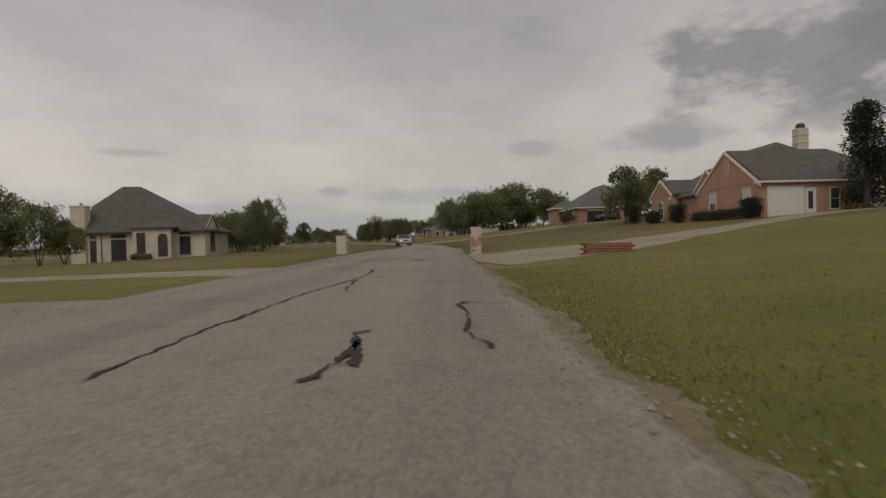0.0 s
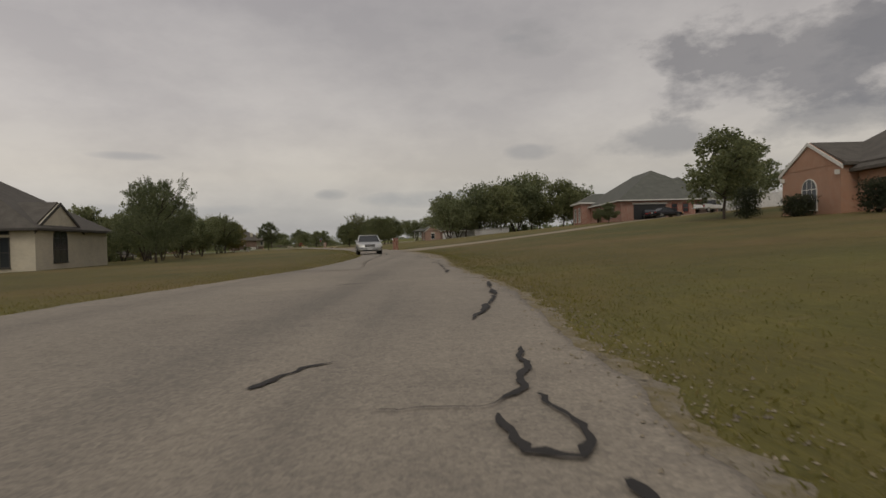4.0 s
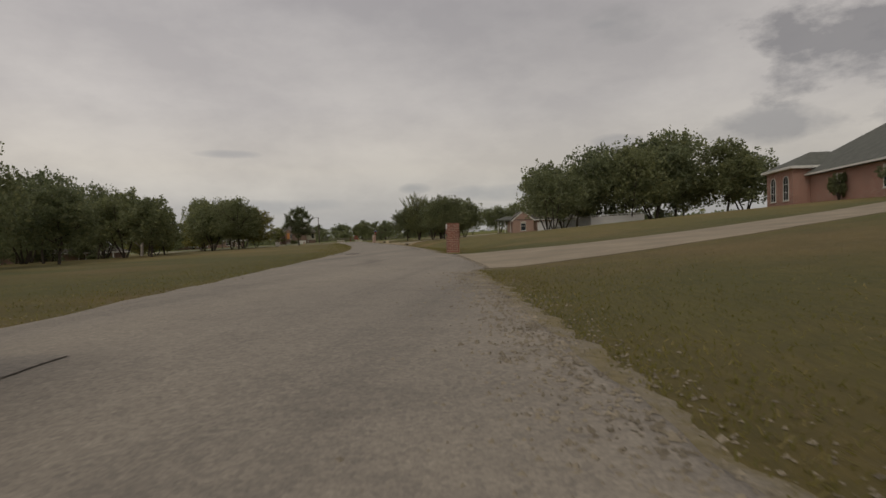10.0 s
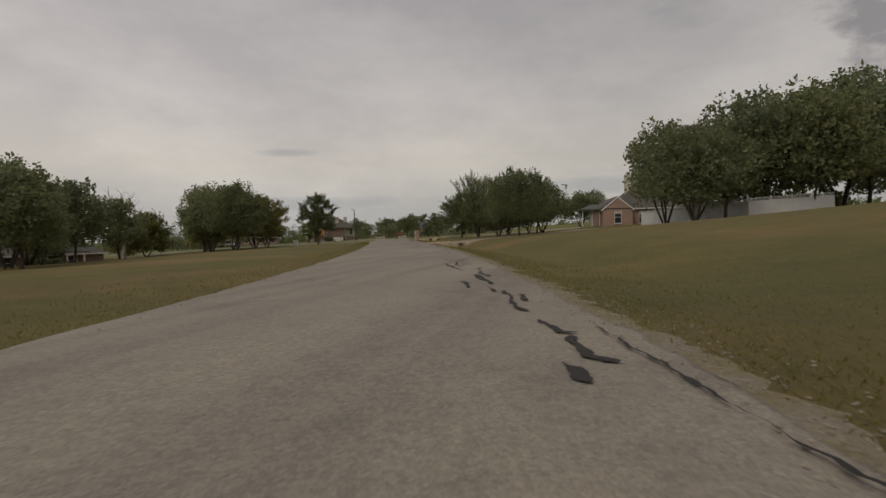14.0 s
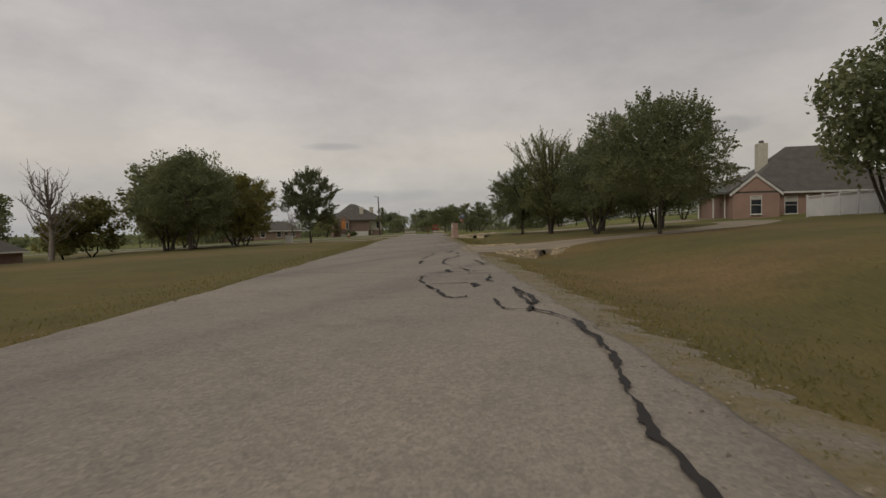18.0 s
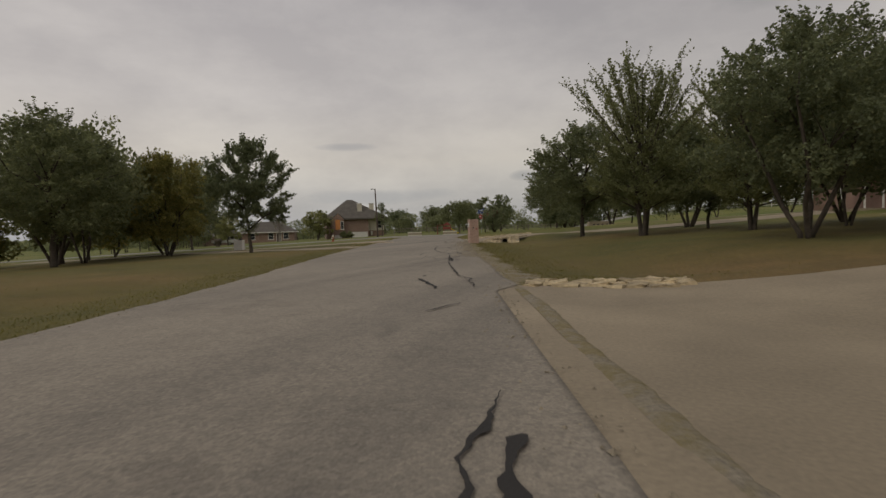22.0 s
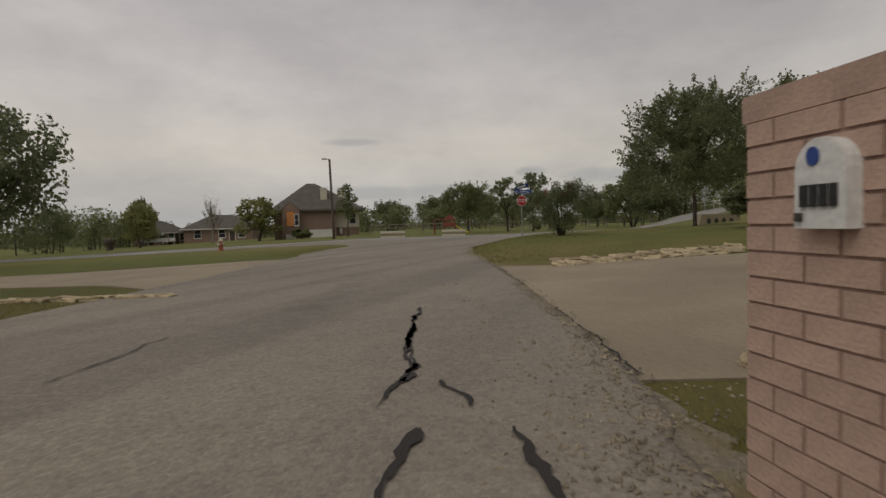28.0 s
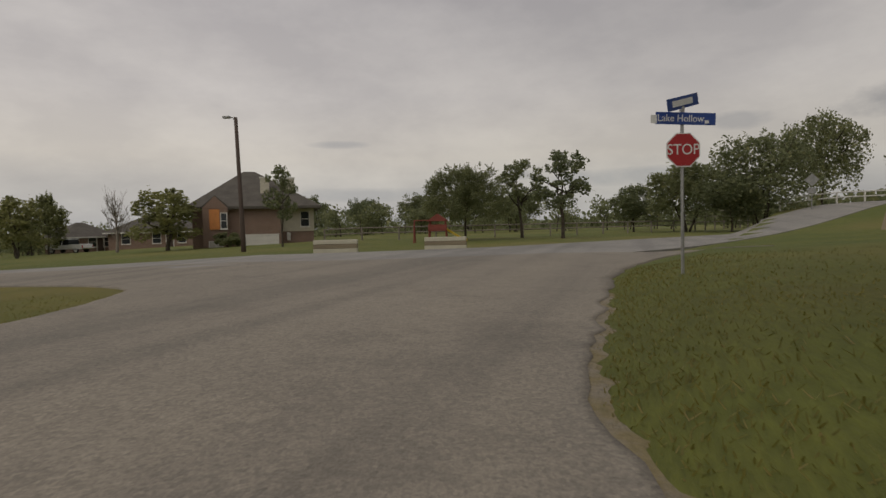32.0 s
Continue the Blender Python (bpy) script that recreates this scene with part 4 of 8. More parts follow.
crack([(-18.82, 138.46), (-18.28, 138.63)], 0.05)
crack([(-19.01, 140.53), (-18.93, 139.67), (-18.87, 138.61), (-18.55, 137.45), (-18.39, 136.85)], 0.11)
crack([(-18.87, 136.52), (-19.31, 137.94)], 0.1)
crack([(-19.64, 138.82), (-20.18, 141.78)], 0.07)
crack([(-19.04, 137.17), (-19.14, 137.52), (-19.29, 137.99)], 0.1)
crack([(-19.95, 142.56), (-20.23, 143.71), (-20.21, 144.03)], 0.12)
for a, b in DRIVES[:2] + DRIVES[3:]:
    crack([(broken_edge(y) + 0.02, y) for y in np.arange(a + 0.6, b - 0.5, 1.0)], 0.045)



def road_top(x, y):
    lo, hi = west_edge(y) - 0.10, broken_edge(y)
    f = min(1.0, max(0.0, (x - lo) / (hi - lo)))
    return 0.030 + 0.012 * (1 - (2 * f - 1) ** 2)


def overlay(name, pts, widths, mat, label, ragged=0.06, lift=0.009, seed=1):
    """A thin ragged skin of other surfacing laid along a line on the lane."""
    t = np.concatenate([[0], np.cumsum([math.dist(a, b) for a, b in zip(pts, pts[1:])])])
    u = np.arange(0, t[-1], 0.12)
    widths = widths if isinstance(widths, list) else [widths] * len(pts)
    xs, ys, ws = np.interp(u, t, [p[0] for p in pts]), np.interp(u, t, [p[1] for p in pts]), np.interp(u, t, widths)
    tx, ty = np.gradient(xs), np.gradient(ys)
    ln = np.hypot(tx, ty)
    verts, faces = [], []
    for i in range(len(u)):
        for f in (-0.5, -0.25, 0, 0.25, 0.5):
            j = ragged * (noise.noise((u[i] * 1.3, f * 4, seed)) + 0.6 * noise.noise((u[i] * 4.7, f * 4, seed + 3))) if abs(f) == 0.5 else 0
            x, y = float(xs[i] + ty[i] / ln[i] * (ws[i] * f + j)), float(ys[i] - tx[i] / ln[i] * (ws[i] * f + j))
            verts.append((x, y, road_top(x, y) + lift))
    for r in range(len(u) - 1):
        for k in range(4):
            a = r * 5 + k
            faces.append((a, a + 1, a + 6, a + 5))
    return sheet(name, verts, faces, mat, label, "road patch")


def seam_x(y):
    return float(np.interp(y, [47, 49.4, 53.75, 56.3, 64.5, 67.1, 71.5, 77], [-2.05, -2.3, -2.85, -3.05, -3.42, -3.62, -4.0, -4.75]))


ys = np.arange(48.0, 77.0, 1.0)
overlay("resurfaced_strip", [((seam_x(y) + west_edge(y)) / 2 - 0.06, y) for y in ys], [max(0.2, seam_x(y) - west_edge(y) - 0.05) for y in ys], SMOOTH_PATCH, "smooth pale strip of newer asphalt along the west side", 0.03)
# seam ribbons; the 0.12 one also draws the strip's edge shadow in tar colour
crack([(seam_x(y), y) for y in np.arange(49.5, 64, 2.4)], 0.05)
crack([(seam_x(y), y) for y in np.arange(64, 69.2, 0.9)], 0.12)
crack([(seam_x(y) + 0.33, y) for y in np.arange(67.6, 75, 1.1)], 0.06)


def rust_flecks():
    """Ragged brown stains in the chippings where the old drive crosses."""
    rng = np.random.default_rng(8)
    verts, faces = [], []
    for i in range(1500):
        x, y = (rng.uniform(-4.1, -1.2), rng.uniform(19.4, 23.8)) if i < 1150 else (rng.normal(-0.85, 0.25), rng.normal(20.1, 0.5))
        if noise.noise((x * 0.9, y * 0.9, 3)) < -0.05:
            continue
        r, n, turn = rng.uniform(0.006, 0.028), 6, rng.uniform(0, 6.28)
        k = len(verts)
        for q in range(n):
            d = r * rng.uniform(0.35, 1.3)
            px, py = x + math.cos(turn + q * 6.283 / n) * d * 1.5, y + math.sin(turn + q * 6.283 / n) * d
            verts.append((px, py, road_top(px, py) + 0.0085))
        faces.append(tuple(range(k, k + n)))
    sheet("rust_stain", verts, faces, RUST_STAIN, "rusty brown flecks and stains in the chippings", "stain", "stuff")


rust_flecks()

cover = thing("manhole_cover", pose(-9.66, 97.98, 0.03), "dark cast iron manhole cover set in the lane", "manhole cover")
bm = bmesh.new()
bmesh.ops.create_cone(bm, cap_ends=True, segments=28, radius1=0.36, radius2=0.355, depth=0.03)
part("lid", bm, IRON, cover)
bm = bmesh.new()
for i in range(5):
    add_box(bm, -0.27 + 0.03 * abs(i - 2), 0.27 - 0.03 * abs(i - 2), -0.22 + i * 0.1, -0.17 + i * 0.1, 0.015, 0.022)
part("rib_plate", bm, IRON, cover)


# ---- trees: one of each growth is built, then copied with its own size and turn ----
def leaf_mesh(name, lobes, total, size, seed, mat, flat=0.0, shell=0.55):
    """Leaf sprays set round uneven clumps, shared out by their size; each lobe is x, y, z, radius, height. shell: how near the skin they sit."""
    rng = np.random.default_rng(seed)
    share = np.array([r * (r + h) for _, _, _, r, h in lobes])
    share = np.maximum(7, share / share.sum() * total).astype(int)
    cs, ups = [], []
    for (x, y, z, r, h), n in zip(lobes, share):
        d = rng.normal(size=(n, 3))
        d /= np.linalg.norm(d, axis=1)[:, None]
        k = rng.uniform(shell, 1.0, n) ** 0.7
        k *= 1 + 0.22 * np.sin(d[:, 0] * 5 + x * 3) * np.sin(d[:, 1] * 5 + y * 3) + rng.exponential(0.13, n)
        cs.append(np.array([x, y, z]) + d * k[:, None] * np.array([r, r, h]))
        ups.append(d)
    c, out = np.concatenate(cs), np.concatenate(ups)
    n = len(c)
    u = rng.normal(size=(n, 3)) + out * 0.5
    u[:, 2] = u[:, 2] * (1 - flat) + 0.15
    u /= np.linalg.norm(u, axis=1)[:, None]
    w = np.cross(u, rng.normal(size=(n, 3)))
    w /= np.linalg.norm(w, axis=1)[:, None]
    s = size * rng.uniform(0.5, 1.4, n)[:, None]
    v = np.stack([c - u * s, c - w * s * 0.62, c + u * s, c + w * s * 0.62], 1).reshape(-1, 3)
    me = bpy.data.meshes.new(name)
    me.vertices.add(len(v))
    me.vertices.foreach_set("co", v.ravel())
    me.loops.add(4 * n)
    me.loops.foreach_set("vertex_index", np.arange(4 * n))
    me.polygons.add(n)
    me.polygons.foreach_set("loop_start", np.arange(n) * 4)
    me.update(calc_edges=True)
    me.materials.append(mat)
    return me


def limbs_of(ob, bark, start, top, spread, count, radius, rng, lift=1.0, twigs=2):
    """Limbs that leave the trunk, bend and fork; returns their ends."""
    ends = []
    for i in range(count):
        a = 2 * math.pi * (i + rng.uniform(-0.3, 0.3)) / count
        z0 = start + (top - start) * rng.uniform(0.0, 0.45)
        r = spread * rng.uniform(0.5, 0.85)
        z1 = min(top * 0.96, z0 + lift * r * rng.uniform(0.6, 1.15))
        p0, p2 = Vector((0, 0, z0)), Vector((math.cos(a) * r, math.sin(a) * r, z1))
        p1 = p0.lerp(p2, 0.5) + Vector((rng.uniform(-0.25, 0.25), rng.uniform(-0.25, 0.25), rng.uniform(-0.1, 0.35)))
        bm = bmesh.new()
        add_tube(bm, [p0, p1, p2], [radius * 0.55, radius * 0.36, radius * 0.14], 6)
        ends.append(p2)
        for _ in range(twigs):
            q = p1.lerp(p2, rng.uniform(0.1, 0.7)) + Vector((rng.uniform(-1, 1), rng.uniform(-1, 1), rng.uniform(0.2, 1.0))) * spread * 0.28
            add_tube(bm, [p1, p1.lerp(q, 0.5) + Vector((0, 0, 0.1)), q], [radius * 0.28, radius * 0.18, radius * 0.07], 5)
            ends.append(q)
        part("limb", bm, bark, ob, smooth=True)
    return ends


def crown_lobes(rng, height, radius, bole, count, lobe, thin, ends, spires, dome):
    """Clumps over an uneven dome: full skirts, deep bays, and small tufts that break the outline."""
    bays = [(rng.uniform(0, 6.28), rng.uniform(0.2, 1.0), rng.uniform(0.3, 0.62)) for _ in range(7)]
    clumps = []
    for i in range(count):
        u = ((i + rng.random()) / count) ** 0.85
        a = i * 2.39996 + rng.uniform(-0.5, 0.5)
        wide = max(0.12, math.sin(math.pi * min(1.0, 0.13 + 0.87 * u)) ** dome)
        for b, bu, cut in bays:
            gap = abs((a - b + math.pi) % (2 * math.pi) - math.pi)
            wide *= 1 - cut * math.exp(-(gap / 0.42) ** 2 - ((u - bu) / 0.16) ** 2)
        k = wide * rng.uniform(0.62, 0.92) if i % 5 else wide * rng.uniform(0.0, 0.5)
        r = radius * lobe * rng.uniform(0.55, 1.15) * (1.0 - 0.35 * u)
        if rng.random() < thin:
            continue
        z = bole + (height - bole) * (0.05 + 0.86 * u) + rng.uniform(-0.25, 0.25)
        clumps.append((math.cos(a) * k * radius, math.sin(a) * k * radius, z, r, r * rng.uniform(0.6, 0.95)))
        for _ in range(spires if u > 0.3 else 1):
            b, q = a + rng.uniform(-0.7, 0.7), k * radius + r * rng.uniform(0.2, 0.95)
            slim = 0.45 if spires > 4 else 1.0
            clumps.append((math.cos(b) * q, math.sin(b) * q, z + r * rng.uniform(-0.1, 1.15), r * slim * rng.uniform(0.22, 0.4), r * rng.uniform(0.3, 0.6) / slim))
    for e in ends:
        clumps.append((e.x, e.y, e.z, radius * lobe * 0.5, radius * lobe * 0.42))
    return clumps


def spray(rng, at, way, length, r):
    """A leafy twig: a row of small tufts that thin out along an arching line."""
    n = max(3, int(length / (r * 1.7)))
    side = Vector((rng.uniform(-1, 1), rng.uniform(-1, 1), rng.uniform(-0.6, 0.8))) * 0.22 * length
    out = []
    for i in range(n):
        f = (i + 0.5) / n
        p = at + way * (length * f) + side * f * f
        k = r * (1.15 - 0.7 * f) * rng.uniform(0.75, 1.25)
        out.append((p.x, p.y, p.z, k, k))
    return out


def build_fan(label, seed, height, radius, bole, mat, leaf, total):
    """An elm whose stems fan upwards into fine leafy twigs, with sky between them at the top and a full skirt below."""
    rng = random.Random(seed)
    ob = thing("tree", pose(0, 0, 0), label, "tree")
    r0 = 0.012 * height + 0.05
    lobes, mesh = [], bmesh.new()
    for k in range(3):
        a = 2.1 * k + rng.uniform(-0.3, 0.3)
        lean = Vector((math.cos(a), math.sin(a), 0))
        p = [lean * 0.10 - Vector((0, 0, 0.25)), lean * 0.12 + Vector((0, 0, 0.2)), lean * 0.25 + Vector((0, 0, bole)), lean * 0.55 + Vector((0, 0, height * 0.45)), lean * 0.8 + Vector((0, 0, height * 0.75))]
        part("trunk", tube(p, [r0, r0 * 0.75, r0 * 0.65, r0 * 0.45, r0 * 0.15], 9), BARK, ob, smooth=True)
    for i in range(76):
        a = i * 2.39996
        u = (i + rng.random()) / 76
        base = Vector((math.cos(a) * 0.2, math.sin(a) * 0.2, bole + (height * 0.55 - bole) * u))
        tilt = radians(80 - 66 * u + rng.uniform(-8, 8))
        way = Vector((math.cos(a) * math.sin(tilt), math.sin(a) * math.sin(tilt), math.cos(tilt)))
        reach = radius * rng.uniform(0.72, 1.0) if u < 0.5 else (height - base.z) * rng.uniform(0.62, 0.95)
        tip = base + way * reach + Vector((0, 0, 0.12 * reach))
        add_tube(mesh, [base, base.lerp(tip, 0.5) + Vector((0, 0, 0.08)), tip], [r0 * 0.3, r0 * 0.17, 0.008], 5)
        for j in range(15):
            f = 0.3 + 0.7 * (j + rng.random()) / 15
            at = base.lerp(tip, f)
            turn = Vector((rng.gauss(0, 1), rng.gauss(0, 1), rng.gauss(0.55, 0.5)))
            go = (way * 1.1 + turn.normalized()).normalized()
            lobes += spray(rng, at, go, rng.uniform(0.5, 1.1), 0.085)
    for i in range(60):
        a, u = i * 2.39996, (i + rng.random()) / 60
        q = radius * rng.uniform(0.1, 0.72) * (1 - 0.45 * u)
        lobes.append((math.cos(a) * q, math.sin(a) * q, bole + 0.25 + (height * 0.6 - bole) * u, rng.uniform(0.22, 0.40), rng.uniform(0.2, 0.34)))
    part("branchwork", mesh, BARK, ob)
    part_mesh("crown", leaf_mesh("crown", lobes, total, leaf, seed, mat, 0.1, 0.2), mat, ob, "feathery crown open to the sky")
    return ob


def build_tree(label, seed, height, radius, bole, mat, leaf, total, lobes=34, trunks=1, lobe=0.36, bark=BARK, thin=0.0, spires=2, dome=0.55, sprays=0):
    """bole: clear stem; lobe: clump size against the crown; thin: share of clumps left out at random."""
    rng = random.Random(seed)
    ob = thing("tree", pose(0, 0, 0), label, "tree")
    r0 = (0.012 * height + 0.03) * (1.0 if trunks == 1 else 0.72)
    for k in range(trunks):
        a, off = (rng.uniform(0, 6.28), 0.0) if trunks == 1 else (2 * math.pi * (k + rng.uniform(-0.2, 0.2)) / trunks, 0.22 + 0.1 * k)
        lean = Vector((math.cos(a), math.sin(a), 0))
        p = [lean * off * 0.5 + Vector((0, 0, -0.25)), lean * off * 0.55 + Vector((0, 0, 0.15)), lean * (off + 0.06 * trunks) + Vector((rng.uniform(-.1, .1), rng.uniform(-.1, .1), bole * 0.6)), lean * (off + 0.15 * trunks) + Vector((rng.uniform(-.15, .15), rng.uniform(-.15, .15), bole * 1.1)), lean * (off + 0.32 * trunks) + Vector((rng.uniform(-.25, .25), rng.uniform(-.25, .25), height * 0.6)), lean * (off + 0.34 * trunks) + Vector((0, 0, height * 0.85))]
        part("trunk", tube(p, [r0 * 1.35, r0, r0 * 0.88, r0 * 0.78, r0 * 0.4, r0 * 0.1], 9), bark, ob, smooth=True)
    ends = limbs_of(ob, bark, bole * 0.95, height, radius, 7, r0, rng)
    clumps = crown_lobes(rng, height, radius, bole, lobes, lobe, thin, ends, spires, dome)
    heart = Vector((0, 0, bole + (height - bole) * 0.35))
    for x, y, z, r, h in clumps[:] if sprays else ():
        out = (Vector((x, y, z)) - heart).normalized()
        for _ in range(sprays):
            go = (out + Vector((rng.gauss(0, 0.5), rng.gauss(0, 0.5), rng.gauss(0.25, 0.4)))).normalized()
            clumps += spray(rng, Vector((x, y, z)) + go * r * 0.75, go, rng.uniform(0.3, 0.75), 0.085)
    part_mesh("crown", leaf_mesh("crown", clumps, total, leaf, seed, mat, 0.2), mat, ob, "uneven leafy crown with gaps")
    return ob


# near trees carry fine leaves, far ones coarser sprays
GROWTH = {
    "oak_a": ("spreading dark green live oak", 11, 8.0, 4.2, 1.7, LEAF, 62, 1, 0.33, 0.04),
    "oak_b": ("broad dark live oak with a lumpy crown", 12, 8.0, 4.6, 1.8, LEAF, 70, 3, 0.30, 0.05),
    "oak_c": ("dark live oak with several leaning stems", 13, 7.5, 3.4, 1.95, LEAF, 54, 4, 0.35, 0.05),
    "oak_d": ("tall ragged oak in dark leaf", 14, 8.5, 3.3, 1.8, LEAF, 66, 1, 0.30, 0.08),
    "elm": ("upright feathery elm in lighter leaf", 15, 8.5, 2.9, 1.2, LEAF_LIGHT, 66, 1, 0.27, 0.08),
    "open": ("open-crowned oak with sky between its limbs", 16, 7.2, 2.8, 1.6, LEAF, 58, 1, 0.27, 0.14),
    "turning": ("small oak turning yellow and brown", 17, 7.0, 2.9, 1.0, LEAF_AUTUMN, 54, 2, 0.31, 0.08),
    "young": ("young slender tree in fresh green leaf", 18, 5.0, 1.5, 1.0, LEAF_LIGHT, 38, 1, 0.32, 0.12),
    "sparse": ("gaunt tree with tufts of leaf", 19, 6.5, 2.2, 2.2, LEAF, 34, 1, 0.24, 0.35),
    "high": ("big live oak with a clear stem and a spreading crown", 20, 8.0, 4.7, 2.3, LEAF, 96, 1, 0.27, 0.03),
}
SPIRES, DOMES = {"elm": 5, "turning": 5, "young": 5}, {"high": 0.36, "oak_b": 0.45, "elm": 0.7}
TREES = {}
for kind, (label, seed, height, radius, bole, mat, lobes, trunks, lobe, thin) in GROWTH.items():
    small = kind in ("young", "sparse")
    TREES[kind] = build_tree(label, seed, height, radius, bole, mat, 0.10 if small else 0.145, 3600 if small else 8600, lobes, trunks, lobe, thin=thin, spires=SPIRES.get(kind, 2), dome=DOMES.get(kind, 0.55))
    if not small and kind != "elm":
        TREES["near_" + kind] = build_tree(label, seed + 40, height, radius, bole, mat, 0.062 if kind == "high" else 0.058, 64000 if kind == "high" else 50000, int(lobes * 1.6), trunks, lobe * 0.66, thin=thin, spires=1, dome=DOMES.get(kind, 0.55), sprays=3)
TREES["near_elm"] = build_fan("upright feathery elm in lighter leaf", 77, 8.5, 2.6, 1.1, LEAF_LIGHT, 0.045, 66000)


def bare_tree():
    rng = random.Random(31)
    ob = thing("tree", pose(0, 0, 0), "leafless pale tree with fine upright twigs", "tree")
    part("trunk", tube([(0, 0, -0.25), (0, 0, 0.2), (0.1, 0, 2.4), (0.05, 0.1, 6.0), (0, 0, 9.0)], [0.24, 0.17, 0.13, 0.07, 0.02]), PALE_BARK, ob, smooth=True)
    bm = bmesh.new()
    for i in range(46):
        z = rng.uniform(1.6, 6.5)
        a = rng.uniform(0, 6.28)
        r = rng.uniform(0.8, 2.2) * (1.1 - z / 11)
        tip = Vector((math.cos(a) * r, math.sin(a) * r, z + rng.uniform(1.3, 3.2)))
        m = Vector((0.05, 0.05, z)).lerp(tip, 0.5) + Vector((math.cos(a) * 0.2, math.sin(a) * 0.2, -0.1))
        add_tube(bm, [(0.05, 0.05, z), m, tip], [0.045, 0.03, 0.008], 4)
        for _ in range(4):
            q = m.lerp(tip, rng.uniform(0.2, 0.9))
            t = q + Vector((rng.uniform(-0.5, 0.5), rng.uniform(-0.5, 0.5), rng.uniform(0.5, 1.2)))
            add_tube(bm, [q, q.lerp(t, 0.5) + Vector((0.04, 0, 0)), t], [0.018, 0.014, 0.006], 3)
    part("twig_work", bm, PALE_BARK, ob, "pale grey twigs")
    return ob


def conifer():
    rng = random.Random(32)
    ob = thing("conifer", pose(0, 0, 0), "tall dark juniper beside the garage", "tree")
    part("trunk", tube([(0, 0, -0.3), (0, 0, 0.6), (0, 0, 8.0)], [0.26, 0.2, 0.03]), BARK, ob, smooth=True)
    clumps = []
    for i in range(80):
        z = rng.uniform(0.5, 9.0)
        w = 2.35 * (1 - (z / 9.7)) ** 0.7
        a = rng.uniform(0, 6.28)
        k = rng.uniform(0.25, 0.85)
        clumps.append((math.cos(a) * w * k, math.sin(a) * w * k, z, 0.62 * rng.uniform(0.7, 1.2), 0.75))
    part_mesh("crown", leaf_mesh("crown", clumps, 16000, 0.085, 33, LEAF_DARK), LEAF_DARK, ob)
    return ob


def shrub(name, label, x, y, w, d, h, mat, seed, clipped=True, leaf=0.07, total=0):
    """A shrub: clipped ones are boxy with a soft top, wild ones a loose fountain of stems."""
    rng = random.Random(seed)
    ob = thing(name, pose(x, y, land(x, y)), label, "shrub")
    for i in range(7 if clipped else 11):
        a = rng.uniform(0, 6.28)
        k = rng.uniform(0.6, 1.2)
        part("stem", tube([(math.cos(a) * 0.06, math.sin(a) * 0.06, -0.1), (math.cos(a) * w * 0.13 * k, math.sin(a) * d * 0.13 * k, h * 0.35), (math.cos(a) * w * 0.30 * k, math.sin(a) * d * 0.30 * k, h * 0.78)], [0.03, 0.022, 0.009], 5), BARK, ob)
    clumps = []
    if clipped:
        r = min(w, d, h) * 0.30
        nx, ny, nz = (max(2, int(math.ceil(v / (r * 1.05)))) for v in (w, d, h))
        for i in range(nx):
            for j in range(ny):
                for k in range(nz):
                    p = [(q + 0.5) / n - 0.5 for q, n in ((i, nx), (j, ny), (k, nz))]
                    clumps.append(((w - r) * p[0] + rng.uniform(-0.05, 0.05), (d - r) * p[1] + rng.uniform(-0.08, 0.08), h * 0.5 + (h - r) * p[2] + rng.uniform(-0.04, 0.04), r * rng.uniform(0.72, 0.92), r * rng.uniform(0.72, 0.92)))
    else:
        for i in range(44):
            a, u = rng.uniform(0, 6.28), rng.uniform(0.0, 1) ** 0.8
            k = rng.uniform(0.18, 0.5) * (0.45 + 0.75 * math.sin(math.pi * (0.12 + 0.75 * u)))
            clumps.append((math.cos(a) * w * k, math.sin(a) * d * k, h * (0.17 + 0.75 * u), 0.09 * w * rng.uniform(0.6, 1.3), 0.11 * h * rng.uniform(0.8, 1.6)))
    part_mesh("foliage", leaf_mesh("foliage", clumps, total or (5000 if clipped else 8000), leaf, seed, mat, 0.0, 0.35), mat, ob)
    return ob


used = set()


def plant(kind, x, y, height=None, turn=0.0, wide=1.0, label="", sink=0.0):
    """Sets a tree on the ground, scaled to a height."""
    src = TREES[kind]
    tall = max(v.co.z for c in src.children if c.name.startswith("crown") for v in c.data.vertices) if kind not in TALL else TALL[kind]
    TALL[kind] = tall
    s = (height or tall) / tall
    m = pose(x, y, land(x, y) - sink, 0, 0, turn) @ Matrix.Diagonal((s * wide, s * wide, s, 1))
    if kind in used:
        ob = copy_thing(src, m)
        ob.matrix_basis = m
    else:
        used.add(kind)
        ob = src
        ob.matrix_basis = m
    return tagged(ob, label)


TALL = {"bare": 9.6, "conifer": 9.6}
TREES["bare"], TREES["conifer"] = bare_tree(), conifer()

